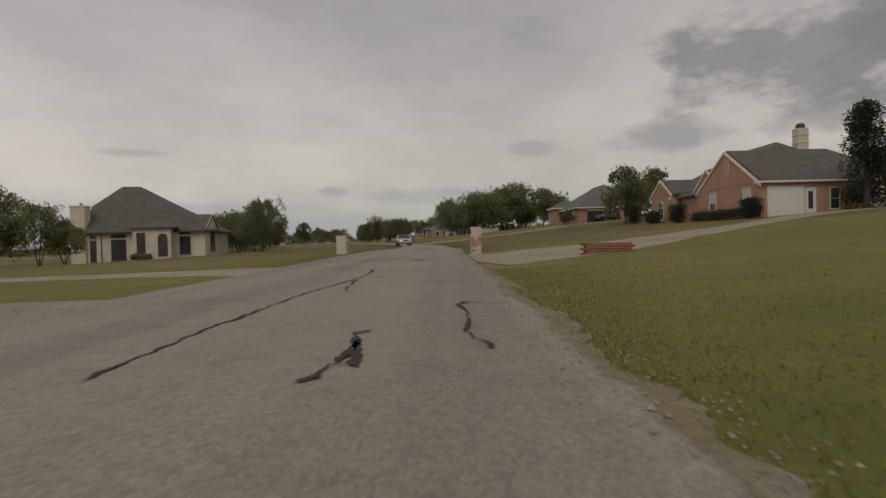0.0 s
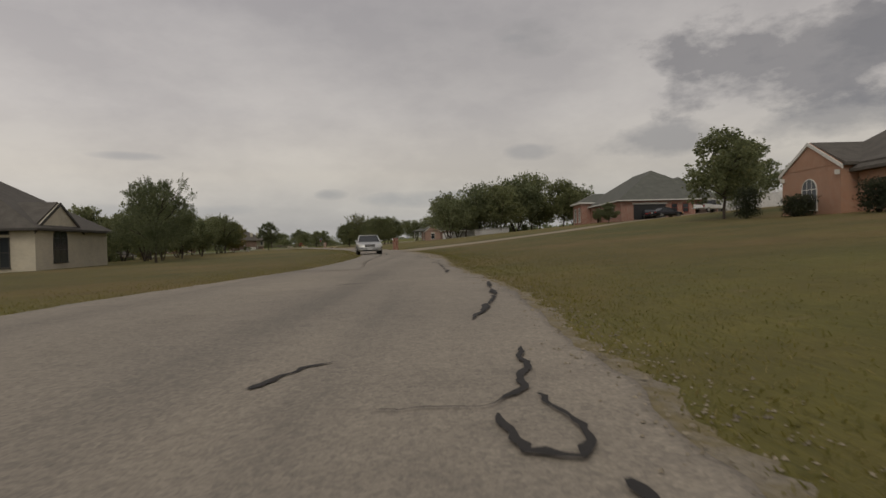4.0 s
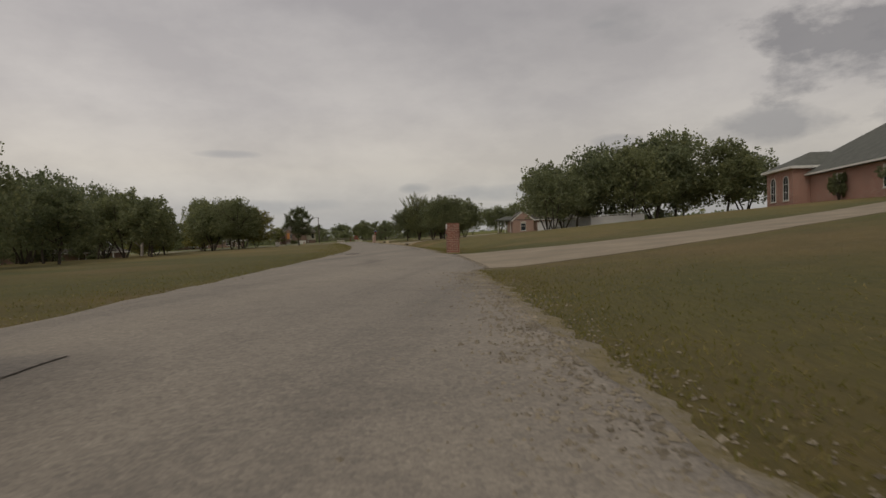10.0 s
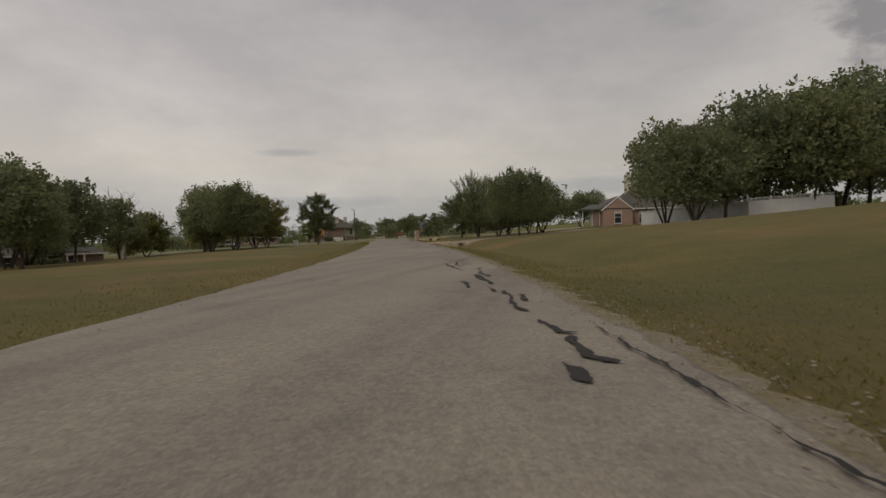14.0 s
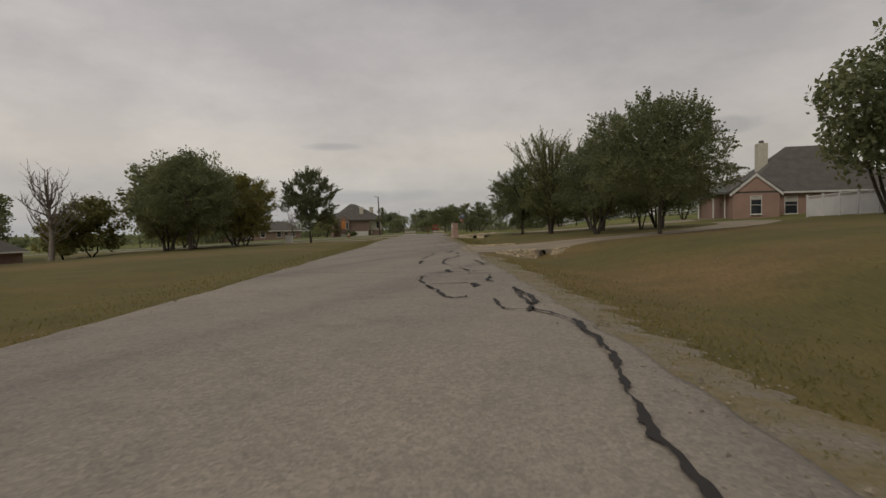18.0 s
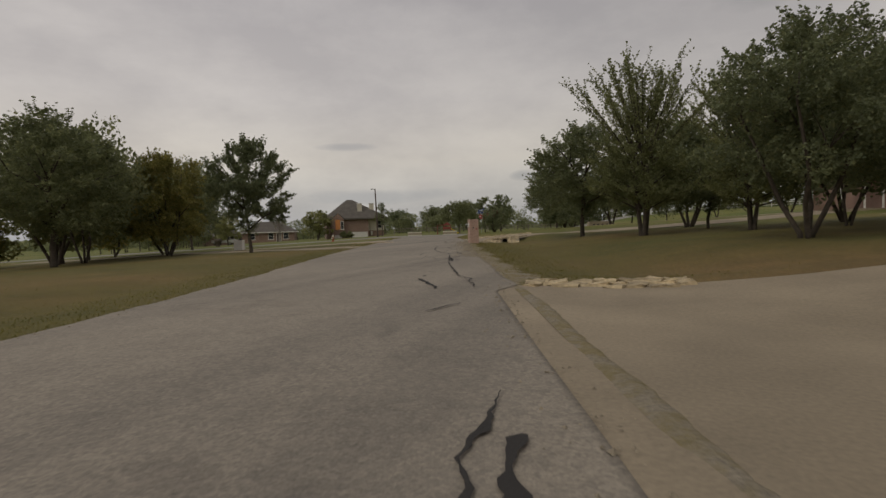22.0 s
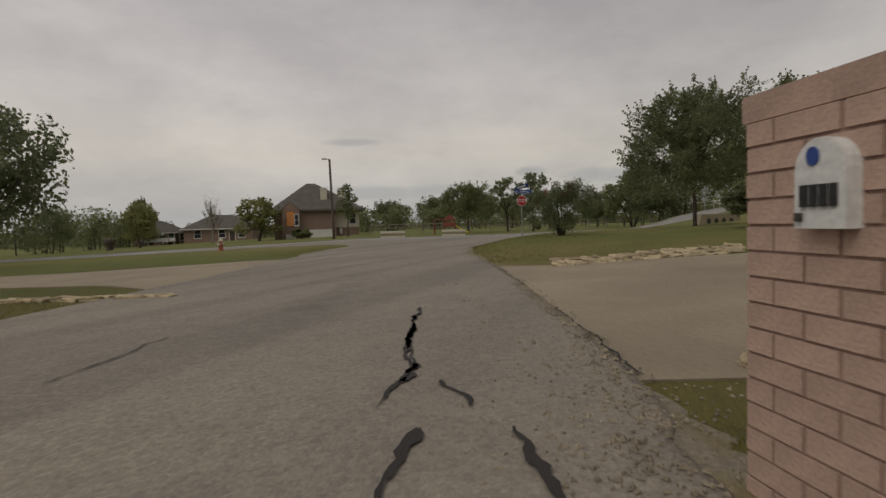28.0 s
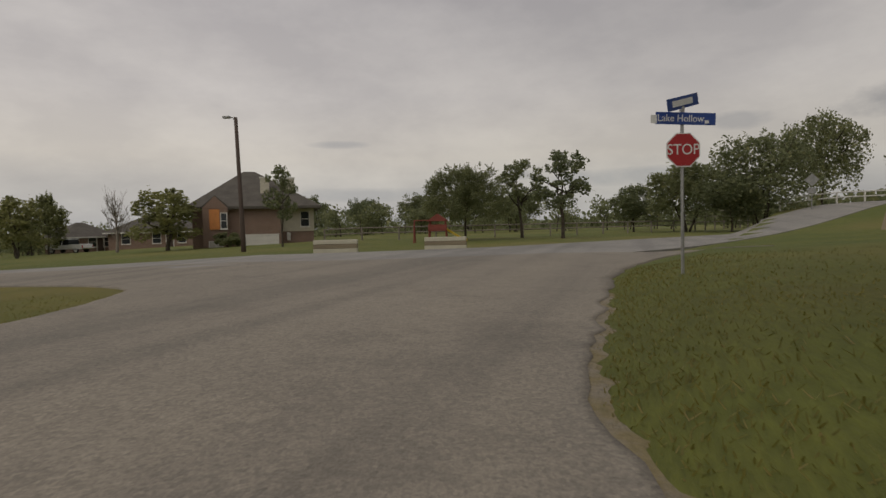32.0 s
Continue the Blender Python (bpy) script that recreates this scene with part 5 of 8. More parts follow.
# the west side, from the cream house to the cross street
for i, (kind, x, y, h, wide) in enumerate((
        ("near_oak_a", -28.0, 87.0, 9.0, 0.95), ("oak_b", -33.5, 99.5, 8.2, 0.85), ("oak_c", -38, 104, 8.0, 1.10), ("oak_d", -43, 100, 7.5, 1.10),
        ("oak_b", -40.5, 56, 6.8, 0.76), ("oak_a", -47, 58, 9.6, 0.80), ("oak_c", -44.5, 54, 6.5, 1.21), ("oak_c", -38.6, 57, 4.9, 0.99), ("oak_b", -56, 66, 9.0, 0.80),
        ("oak_d", -36, 110, 6.2, 1.21), ("oak_a", -44, 117, 8.9, 0.84), ("oak_c", -51, 122, 7.9, 1.21), ("oak_b", -57, 118, 8.1, 0.89),
        ("oak_b", -60, 132, 8.9, 0.80), ("oak_a", -54, 135.5, 9.9, 0.72), ("oak_d", -49, 138, 7.4, 1.10), ("oak_c", -64, 138, 8.9, 1.10), ("oak_c", -57.5, 141, 8.5, 1.21), ("oak_b", -63, 147, 8.2, 0.80), ("oak_d", -53, 147, 6.5, 1.21), ("oak_c", -69, 144, 8.3, 1.32), ("oak_a", -66, 130, 10.1, 0.76), ("oak_d", -40, 126, 6.5, 1.21), ("oak_c", -46, 130, 7.9, 1.21), ("oak_a", -72.5, 197, 11.7, 0.88),
        ("bare", -71, 166.5, 10.4, 1.7), ("turning", -73.8, 170.0, 5.6, 1.3), ("oak_d", -84, 167, 9.0, 1.2), ("turning", -72, 172, 7.5, 1.20), ("oak_d", -76, 158, 7.3, 1.10),
        ("near_oak_d", -50.6, 163.8, 9.1, 1.4), ("oak_b", -54.5, 168.7, 10.1, 0.78), ("oak_c", -59, 170, 9.5, 1.21), ("elm", -62.5, 173, 9.8, 1.10), ("oak_a", -66, 178, 11.4, 0.76),
        ("near_turning", -52.2, 173.4, 7.9, 1.05), ("near_open", -42.2, 170.0, 7.3, 1.00), ("oak_c", -57, 178, 7.9, 1.32), ("turning", -70, 184, 8.5, 1.20),
        ("elm", -108, 241, 8.5, 1.0), ("bare", -83, 229.5, 6.3, 1.3), ("young", -91.7, 226, 6.2, 1.35), ("sparse", -56.6, 218.5, 5.2, 0.75),
        ("oak_b", -94, 216, 5.7, 0.85), ("oak_a", -104, 212, 7.0, 0.80), ("young", -71.2, 223.9, 5.2, 1.9),
        ("oak_c", -88, 272, 7.4, 1.4), ("oak_c", -80, 277, 6.6, 1.5), ("oak_c", -71, 281, 7.0, 1.5), ("oak_c", -63, 284, 8.2, 1.3), ("oak_c", -55, 288, 7.4, 1.5))):
    plant(kind, x, y, h, 47.0 * i, wide)

# the east side
plant("conifer", 36.9, 48.6, 9.4, 0, 1.35)
for i, (kind, x, y, h, wide) in enumerate((
        ("oak_d", 28.5, 87, 9.4, 1.05), ("oak_a", 33, 93, 7.6, 0.76), ("oak_d", 38, 100, 9.4, 1.16), ("open", 27.0, 120.0, 3.4, 1.30),
        ("oak_c", 2.2, 166.5, 11.8, 0.95), ("oak_b", 2.5, 152, 9.4, 1.00), ("oak_d", 6.0, 156.5, 9.6, 1.15), ("oak_a", 9.5, 160, 13.3, 0.92), ("oak_b", 14, 159, 12.8, 0.93), ("oak_c", 18.5, 164, 14.2, 1.15),
        ("oak_a", 22.5, 167.5, 15.8, 0.92), ("oak_b", 12, 168, 10.9, 0.97), ("oak_d", 30.0, 166, 13.1, 1.05), ("oak_d", 26, 175, 10.3, 1.10), ("oak_c", 4.5, 163, 8.9, 1.21), ("oak_c", 34.5, 171, 11.9, 1.10),
        ("near_high", -12.6, 149.9, 6.4, 1.02), ("near_oak_c", -15.6, 158.6, 6.0, 1.10), ("oak_d", -11.8, 161.0, 5.5, 1.21), ("oak_b", -13.0, 164.5, 6.3, 0.72), ("oak_c", -11.8, 169, 6.9, 1.10), ("near_elm", -15.6, 166.5, 7.0, 1.0),
        ("near_elm", -19.6, 168.3, 8.5, 1.0), ("near_oak_d", -16.5, 172.8, 4.3, 1.30), ("near_oak_d", -22.8, 173.8, 6.7, 1.35), ("oak_c", -17.0, 178.0, 6.9, 1.15),
        ("near_high", -27.5, 197.6, 6.5, 1.0), ("near_oak_c", -22.5, 202, 7.2, 1.0), ("oak_d", -20.6, 205.2, 5.0, 1.21), ("oak_a", -17, 207, 6.3, 0.80), ("oak_b", -13, 199, 6.1, 0.80), ("oak_c", -7, 200, 6.5, 1.21), ("oak_b", 3, 205, 6.7, 0.88),
        ("near_high", -46.3, 224.5, 5.3, 1.12), ("sparse", -43.3, 229, 5.8, 1.15), ("sparse", -40.0, 226, 5.9, 1.3), ("oak_b", -25.7, 239.2, 8.4, 0.98), ("oak_c", -31.0, 242, 6.7, 1.32), ("oak_a", -20, 245, 8.6, 0.80),
        ("oak_d", -35.5, 247, 4.8, 1.43), ("oak_a", -28, 238.5, 4.9, 1.30), ("oak_b", -12, 243, 7.6, 0.89), ("oak_a", -4, 240, 8.6, 0.84))):
    plant(kind, x, y, h, 61.0 * i + 20, wide)

for kind in [k for k in TREES if k not in used]:
    for ob in (*TREES[kind].children, TREES[kind]):
        bpy.data.objects.remove(ob)
    del TREES[kind]

MYRTLE = (-32.6, 192.6, 2.5, 2.5, 1.95)
shrub("bush", "loose crape myrtle with a few faded pink heads", *MYRTLE, LEAF, 41, False, 0.03, 19000)
head = bpy.data.objects["bush"]
for k, (fx, fy, fz) in enumerate(((0.25, -0.3, 0.93), (-0.3, -0.2, 0.86), (-0.1, 0.3, 0.98), (0.42, 0.1, 0.83), (-0.45, -0.3, 0.7), (0.1, -0.45, 0.78), (0.5, -0.2, 0.66))):
    part_mesh("flower_head", leaf_mesh("flower_head", [(fx * MYRTLE[2] * 0.7, fy * MYRTLE[2] * 0.7, fz * MYRTLE[4], 0.10, 0.15)], 160, 0.022, 53 + k, FADED_PINK), FADED_PINK, head, "faded pink flower head")
shrub("bush", "low dark evergreen bush at the street corner", -25.8, 190, 2.2, 2.2, 1.6, LEAF, 42, False, 0.07)
shrub("hedge", "long clipped dark hedge below the gable windows", 28.2, 57.9, 1.2, 10.4, 1.15, LEAF_DARK, 43)
shrub("clipped_shrub", "tall boxy clipped shrub at the garage corner", 28.5, 51.6, 1.7, 2.0, 2.0, LEAF_DARK, 44)
shrub("clipped_shrub", "clipped shrub in front of the brick house", 28.0, 66.6, 1.6, 3.0, 2.3, LEAF_DARK, 45)
shrub("clipped_shrub", "clipped shrub in front of the brick house", 28.2, 75.0, 1.5, 3.2, 1.7, LEAF_DARK, 46)
shrub("clipped_shrub", "tall dark shrub beside the far gable", 28.0, 81.8, 1.8, 2.6, 2.9, LEAF_DARK, 47)
shrub("bush", "dark bushes below the entry of the cream house", -39.5, 73.2, 2.6, 1.4, 0.8, LEAF, 48)
shrub("bush", "dark shrubs beside the two-storey house", -66.7, 225.6, 2.2, 1.4, 1.15, LEAF, 49, False)
shrub("bush", "trimmed topiary bush by the arched windows", 29.0, 133.0, 1.6, 1.6, 2.6, LEAF, 50, False)
shrub("bush", "low bush beside the garden wall", -67.5, 152, 3.5, 1.8, 1.1, LEAF, 51, False)


def far_woods():
    """A belt of woods on the skyline, too far to count."""
    rng = random.Random(77)
    clumps = []
    for i in range(520):
        a = radians(-75 + 150 * i / 520) + rng.uniform(-0.004, 0.004)
        r = rng.uniform(255, 330)
        x, y = -20 + math.sin(a) * r * 0.9, 60 + math.cos(a) * r
        if math.hypot(x + 30, y - 120) < 110:
            continue
        z = land(x, y) - (2.5 if x < -20 else 1.0)
        h = rng.uniform(3.0, 6.2)
        clumps += [(x, y, z + h * 0.3, 3.6, h * 0.5), (x + rng.uniform(-2, 2), y, z + h * 0.7, 2.6, h * 0.35)]
    me = leaf_mesh("far_woods", clumps, 60000, 0.75, 78, LEAF)
    tagged(part_mesh("far_woods", me, LEAF, None), "distant belt of dark green woods on the skyline", "woods", "", "stuff")


def thicket(label, line, deep, low, high, every, total, leaf, seed, mat=LEAF):
    """Scrub and small trees grown together along a line: a wall of leaf with a broken top, on thin stems."""
    rng = random.Random(seed)
    clumps, bm = [], bmesh.new()
    for (x0, y0), (x1, y1) in zip(line, line[1:]):
        n = max(1, int(math.hypot(x1 - x0, y1 - y0) / every))
        for i in range(n):
            f = (i + rng.random()) / n
            x, y = x0 + (x1 - x0) * f + rng.uniform(-deep, deep), y0 + (y1 - y0) * f + rng.uniform(-deep, deep)
            z, h = land(x, y), rng.uniform(low, high)
            add_tube(bm, [(x, y, z - 0.2), (x + rng.uniform(-0.3, 0.3), y, z + h * 0.5)], [0.10, 0.05], 4)
            for _ in range(7):
                r = h * rng.uniform(0.14, 0.26)
                clumps.append((x + rng.uniform(-0.32, 0.32) * h, y + rng.uniform(-0.3, 0.3) * h, z + h * rng.uniform(0.16, 0.86), r, r * rng.uniform(0.6, 1.0)))
    ob = new("thicket", leaf_mesh("thicket", clumps, total, leaf, seed, mat))
    tagged(ob, label, "thicket", "", "stuff")
    part("stem", bm, BARK, ob)
    return ob


far_woods()
thicket("dark scrub oak thicket behind the play lot", [(-78, 262), (-62, 262), (-48, 262), (-34, 264), (-20, 262)], 3.0, 2.8, 5.2, 1.3, 15000, 0.17, 81)
thicket("dark green woods beyond the low brick houses", [(-150, 262), (-128, 268), (-108, 272), (-92, 270), (-78, 264)], 4.0, 3.5, 6.5, 1.7, 12000, 0.22, 82)
thicket("tall dark oaks standing close beyond the street", [(-112, 216), (-104, 226), (-112, 240), (-122, 252)], 3.0, 4.5, 7.2, 1.8, 9000, 0.2, 83)
thicket("dark brush under the western oaks", [(-52, 112), (-58, 124), (-66, 136), (-74, 146)], 3.5, 1.8, 4.0, 1.5, 9000, 0.16, 84)
thicket("dark brush at the back of the eastern oaks", [(8, 172), (16, 174), (26, 178)], 2.5, 2.0, 4.5, 1.5, 5000, 0.18, 85)


# ---- houses ----
def hip(x0, x1, y0, y1, z, top, over=0.45, thick=0.22, along="x", ends=(1, 1)):
    """A hipped roof as one solid with a fascia; ends: 1 hipped, 0 gabled, at the low and the high end."""
    lo_end, hi_end = (over if e else 0.0 for e in ends)
    if along == "x":
        x0, x1, y0, y1 = x0 - lo_end, x1 + hi_end, y0 - over, y1 + over
    else:
        x0, x1, y0, y1 = x0 - over, x1 + over, y0 - lo_end, y1 + hi_end
    bm = bmesh.new()
    if along == "x":
        k = (y1 - y0) / 2
        r0, r1 = (x0 + k * ends[0], (y0 + y1) / 2, top), (x1 - k * ends[1], (y0 + y1) / 2, top)
    else:
        k = (x1 - x0) / 2
        r0, r1 = ((x0 + x1) / 2, y0 + k * ends[0], top), ((x0 + x1) / 2, y1 - k * ends[1], top)
    lo = [bm.verts.new((x, y, z - thick)) for x, y in ((x0, y0), (x1, y0), (x1, y1), (x0, y1))]
    hi = [bm.verts.new((x, y, z)) for x, y in ((x0, y0), (x1, y0), (x1, y1), (x0, y1))]
    a, b = bm.verts.new(r0), bm.verts.new(r1)
    bm.faces.new(lo[::-1])
    for i in range(4):
        bm.faces.new((lo[i], lo[(i + 1) % 4], hi[(i + 1) % 4], hi[i]))
    if along == "x":
        fs = ((hi[0], hi[1], b, a), (hi[1], hi[2], b), (hi[2], hi[3], a, b), (hi[3], hi[0], a))
    else:
        fs = ((hi[0], hi[1], a), (hi[1], hi[2], b, a), (hi[2], hi[3], b), (hi[3], hi[0], a, b))
    for f in fs:
        bm.faces.new(f)
    return bm


def walls(outline, z0, z1, thick=0.25):
    """Upright walls of real thickness along a closed outline, given counter-clockwise."""
    bm = bmesh.new()
    n = len(outline)
    pts = [Vector((x, y, 0)) for x, y in outline]
    inner = []
    for i in range(n):
        a, b, c = pts[i - 1], pts[i], pts[(i + 1) % n]
        d1, d2 = (b - a).normalized(), (c - b).normalized()
        n1, n2 = Vector((-d1.y, d1.x, 0)), Vector((-d2.y, d2.x, 0))
        inner.append(b + (n1 + n2) * (thick / (1 + n1.dot(n2))))
    rings = [[bm.verts.new((p.x, p.y, z)) for p in ps] for ps, z in ((pts, z0), (pts, z1), (inner, z1), (inner, z0))]
    for r in range(4):
        for i in range(n):
            bm.faces.new((rings[r][i], rings[r][(i + 1) % n], rings[(r + 1) % 4][(i + 1) % n], rings[(r + 1) % 4][i]))
    return bm


def on_wall(x, y, z, face):
    """A place on a wall that faces the way given in degrees (0: -y, 90: +x, -90: -x)."""
    return pose(x, y, z, 0, 0, face)


def arch_outline(w, h, n=9):
    r = w / 2
    return [(-r, 0), (r, 0)] + [(r * math.cos(math.pi * i / n), h - r + r * math.sin(math.pi * i / n)) for i in range(n + 1)]


def window(house, at, w, h, arch=False, cross=(1, 1), blind=0.0, frame_mat=TRIM, sill=True):
    """A window: frame standing a little proud, glass set back in it, bars, sill and sometimes a blind."""
    win = part("window", prism(arch_outline(w, h) if arch else [(-w / 2, 0), (w / 2, 0), (w / 2, h), (-w / 2, h)], -0.02, 0.01, at), GLASS, house)
    t = 0.07
    if arch:
        bm = bmesh.new()
        out = arch_outline(w + 2 * t, h + t)
        inn = arch_outline(w, h)
        o = [bm.verts.new((x, -0.06, z - (t if i < 2 else 0))) for i, (x, z) in enumerate(out)]
        q = [bm.verts.new((x, -0.06, z)) for x, z in inn]
        o2 = [bm.verts.new((v.co.x, 0.01, v.co.z)) for v in o]
        q2 = [bm.verts.new((v.co.x, 0.01, v.co.z)) for v in q]
        for i in range(len(o)):
            j = (i + 1) % len(o)
            bm.faces.new((o[i], o[j], q[j], q[i]))
            bm.faces.new((o[i], o2[i], o2[j], o[j]))
            bm.faces.new((q[i], q[j], q2[j], q2[i]))
        bm.transform(at)
    else:
        bm = bmesh.new()
        for b in ((-w / 2 - t, w / 2 + t, -t, 0), (-w / 2 - t, w / 2 + t, h, h + t), (-w / 2 - t, -w / 2, 0, h), (w / 2, w / 2 + t, 0, h)):
            add_box(bm, b[0], b[1], -0.06, 0.01, b[2], b[3], at)
    part("frame", bm, frame_mat, win)
    for i in range(cross[0]):
        x = -w / 2 + w * (i + 1) / (cross[0] + 1)
        part("bar", box(x - 0.02, x + 0.02, -0.04, -0.015, 0, h * (0.98 if not arch else 0.97), m=at), frame_mat, win)
    for i in range(cross[1]):
        z = h * (i + 1) / (cross[1] + 1)
        part("bar", box(-w / 2, w / 2, -0.042, -0.016, z - 0.025, z + 0.025, m=at), frame_mat, win)
    if blind:
        part("blind", box(-w / 2 + 0.01, w / 2 - 0.01, -0.028, -0.021, h * (1 - blind), h - 0.02, m=at), BLIND, win)
    if sill:
        part("sill", box(-w / 2 - 0.12, w / 2 + 0.12, -0.12, 0.01, -t - 0.07, -t, m=at), frame_mat, win)
    return win


def garage_door(house, at, w, h, mat=TRIM):
    door = part("garage_door", box(-w / 2, w / 2, -0.02, 0.03, 0, h, m=at), mat, house)
    for i in range(4):
        for j in range(int(w / 0.6)):
            x = -w / 2 + 0.08 + j * (w - 0.08) / int(w / 0.6)
            part("panel", box(x, x + (w - 0.08) / int(w / 0.6) - 0.1, -0.035, -0.02, i * h / 4 + 0.08, (i + 1) * h / 4 - 0.06, m=at), mat, door)
    bm = bmesh.new()
    for b in ((-w / 2 - 0.12, -w / 2, 0, h + 0.12), (w / 2, w / 2 + 0.12, 0, h + 0.12), (-w / 2, w / 2, h, h + 0.12)):
        add_box(bm, b[0], b[1], -0.06, 0.01, b[2], b[3], at)
    part("frame", bm, TRIM, door)
    return door


def front_door(house, at, w, h, mat=DARK_DOOR, glass=False):
    door = part("door", box(-w / 2, w / 2, -0.03, 0.02, 0, h, m=at), mat, house)
    bm = bmesh.new()
    for b in ((-w / 2 - 0.1, -w / 2, 0, h + 0.1), (w / 2, w / 2 + 0.1, 0, h + 0.1), (-w / 2, w / 2, h, h + 0.1)):
        add_box(bm, b[0], b[1], -0.07, 0.01, b[2], b[3], at)
    part("frame", bm, TRIM, door)
    if glass:
        part("pane", box(-w * 0.28, w * 0.28, -0.036, -0.029, h * 0.25, h * 0.9, m=at), GLASS, door)
    else:
        for k in range(3):
            part("panel", box(-w * 0.36, w * 0.36, -0.042, -0.03, 0.12 + k * h * 0.31, 0.05 + (k + 1) * h * 0.31, m=at), mat, door)
    return door


def gable_wall(house, at, w, peak, mat, thick=0.25):
    """The triangle above the eaves."""
    return part("gable", prism([(-w / 2, 0), (w / 2, 0), (0, peak)], -0.03, thick, at), mat, house)


def rake(house, at, w, peak, over=0.35, mat=TRIM):
    """White boards up the two slopes of a gable."""
    for s in (-1, 1):
        bm = prism([(s * (w / 2 + over), -over * 2 * peak / w), (0, peak), (0, peak - 0.28), (s * (w / 2 + over), -0.28 - over * 2 * peak / w)], -0.12, -0.05, at)
        part("rake_board", bm, mat, house)


def cornice(house, x0, x1, y0, y1, z, mat=TRIM):
    """A fascia and gutter round the eaves."""
    for b in ((x0, x1, y0 - 0.06, y0), (x0, x1, y1, y1 + 0.06), (x0 - 0.06, x0, y0, y1), (x1, x1 + 0.06, y0, y1)):
        part("gutter", box(b[0], b[1], b[2], b[3], z - 0.2, z - 0.02), mat, house)


def clipped_roof(x0, x1, y0, y1, z, top, ridge, clip, thick=0.22):
    """A steep hipped roof whose low-x end is a clipped gable; clip: how far up the slope the gable goes."""
    ym = (y0 + y1) / 2
    bm = bmesh.new()
    v = [bm.verts.new(p) for p in ((x0, y0, z), (x1, y0, z), (x1, y1, z), (x0, y1, z), (x0, y0 + (ym - y0) * clip, z + (top - z) * clip), (x0, y1 - (y1 - ym) * clip, z + (top - z) * clip), (ridge[0], ym, top), (ridge[1], ym, top))]
    w = [bm.verts.new((p.co.x, p.co.y, z - thick)) for p in v[:4]]
    for f in ((v[0], v[1], v[7], v[6], v[4]), (v[1], v[2], v[7]), (v[2], v[3], v[5], v[6], v[7]), (v[4], v[6], v[5]), (v[3], v[0], v[4], v[5]), w[::-1], (w[0], w[1], v[1], v[0]), (w[1], w[2], v[2], v[1]), (w[2], w[3], v[3], v[2]), (w[3], w[0], v[0], v[3])):
        bm.faces.new(f)
    return bm


# the cream brick house with a steep hipped roof
cream = thing("house", pose(-38.3, 76.5, -1.0, 0, 0, 8), "cream brick house with a steep grey hipped roof", "house")
CW = 3.75
part("wall", walls([(-9.8, 0), (5.5, 0), (5.5, 13), (-9.8, 13)], -2.2, CW), CREAM_BRICK, cream)
part("roof", clipped_roof(-10.3, 6.0, -0.6, 13.6, CW, 10.5, (-7.5, -5.0), 0.55), SHINGLE, cream)
part("wing_roof", hip(-1.0, 5.4, 0.1, 7.6, CW, 6.15, 0.35, along="x", ends=(0, 0)), SHINGLE, cream)
gable_wall(cream, on_wall(5.52, 3.85, CW - 0.05, 90), 7.6, 2.3, CREAM_BRICK)
rake(cream, on_wall(5.54, 3.85, CW, 90), 7.6, 2.35, 0.3, mat=DARK_TRIM)
window(cream, on_wall(5.5, 3.85, 0.9, 90), 2.2, 3.1, True, (1, 2), frame_mat=DARK_TRIM)
part("chimney", box(-11.5, -9.65, -0.3, 1.3, -2.4, 7.2, 0.03), CREAM_BRICK, cream)
part("chimney_cap", box(-11.58, -9.57, -0.38, 1.38, 7.2, 7.38, 0.02), CREAM_BRICK, cream)
part("flue", tube([(-10.4, 0.5, 7.36), (-10.4, 0.5, 7.75)], [0.2, 0.2]), STEEL, cream)
part("porch_wall", walls([(-3.3, -1.5), (1.5, -1.5), (1.5, 0.05), (-3.3, 0.05)], -2.0, CW + 0.3, 0.3), CREAM_BRICK, cream)
part("porch_roof", hip(-3.3, 1.9, -1.5, 3.0, CW + 0.52, CW + 1.5, 0.35, along="x", ends=(1, 1)), SHINGLE, cream)
# dark panels on the porch wall, coloured for the shade in entry and arch
part("entry", box(-2.8, -1.7, -1.54, -1.3, 0.05, 3.55), DARK_DOOR, cream, "dark panel for the shade of the deep entry")
part("arch_opening", prism(arch_outline(1.25, 3.1), -0.04, 0.05, on_wall(0.5, -1.5, 0.3, 0)), DARK_DOOR, cream)
for wx, ww, wz_, wh, bars_ in ((-8.85, 0.62, -0.2, 2.8, (0, 1)), (-5.65, 1.75, 0.0, 2.65, (1, 0)), (2.9, 1.3, 0.6, 2.35, (1, 1))):
    window(cream, on_wall(wx, 0, wz_, 0), ww, wh, False, bars_, frame_mat=DARK_TRIM)
    window(cream, on_wall(wx, 0, wz_ + wh + 0.35, 0), ww, 0.3, False, (0, 0), frame_mat=DARK_TRIM, sill=False)
part("downspout", tube([(-7.8, -0.1, -1.9), (-7.8, -0.1, CW - 0.2)], [0.06, 0.06]), DARK_TRIM, cream)
cornice(cream, -10.3, 6.0, -0.6, 13.6, CW, DARK_TRIM)

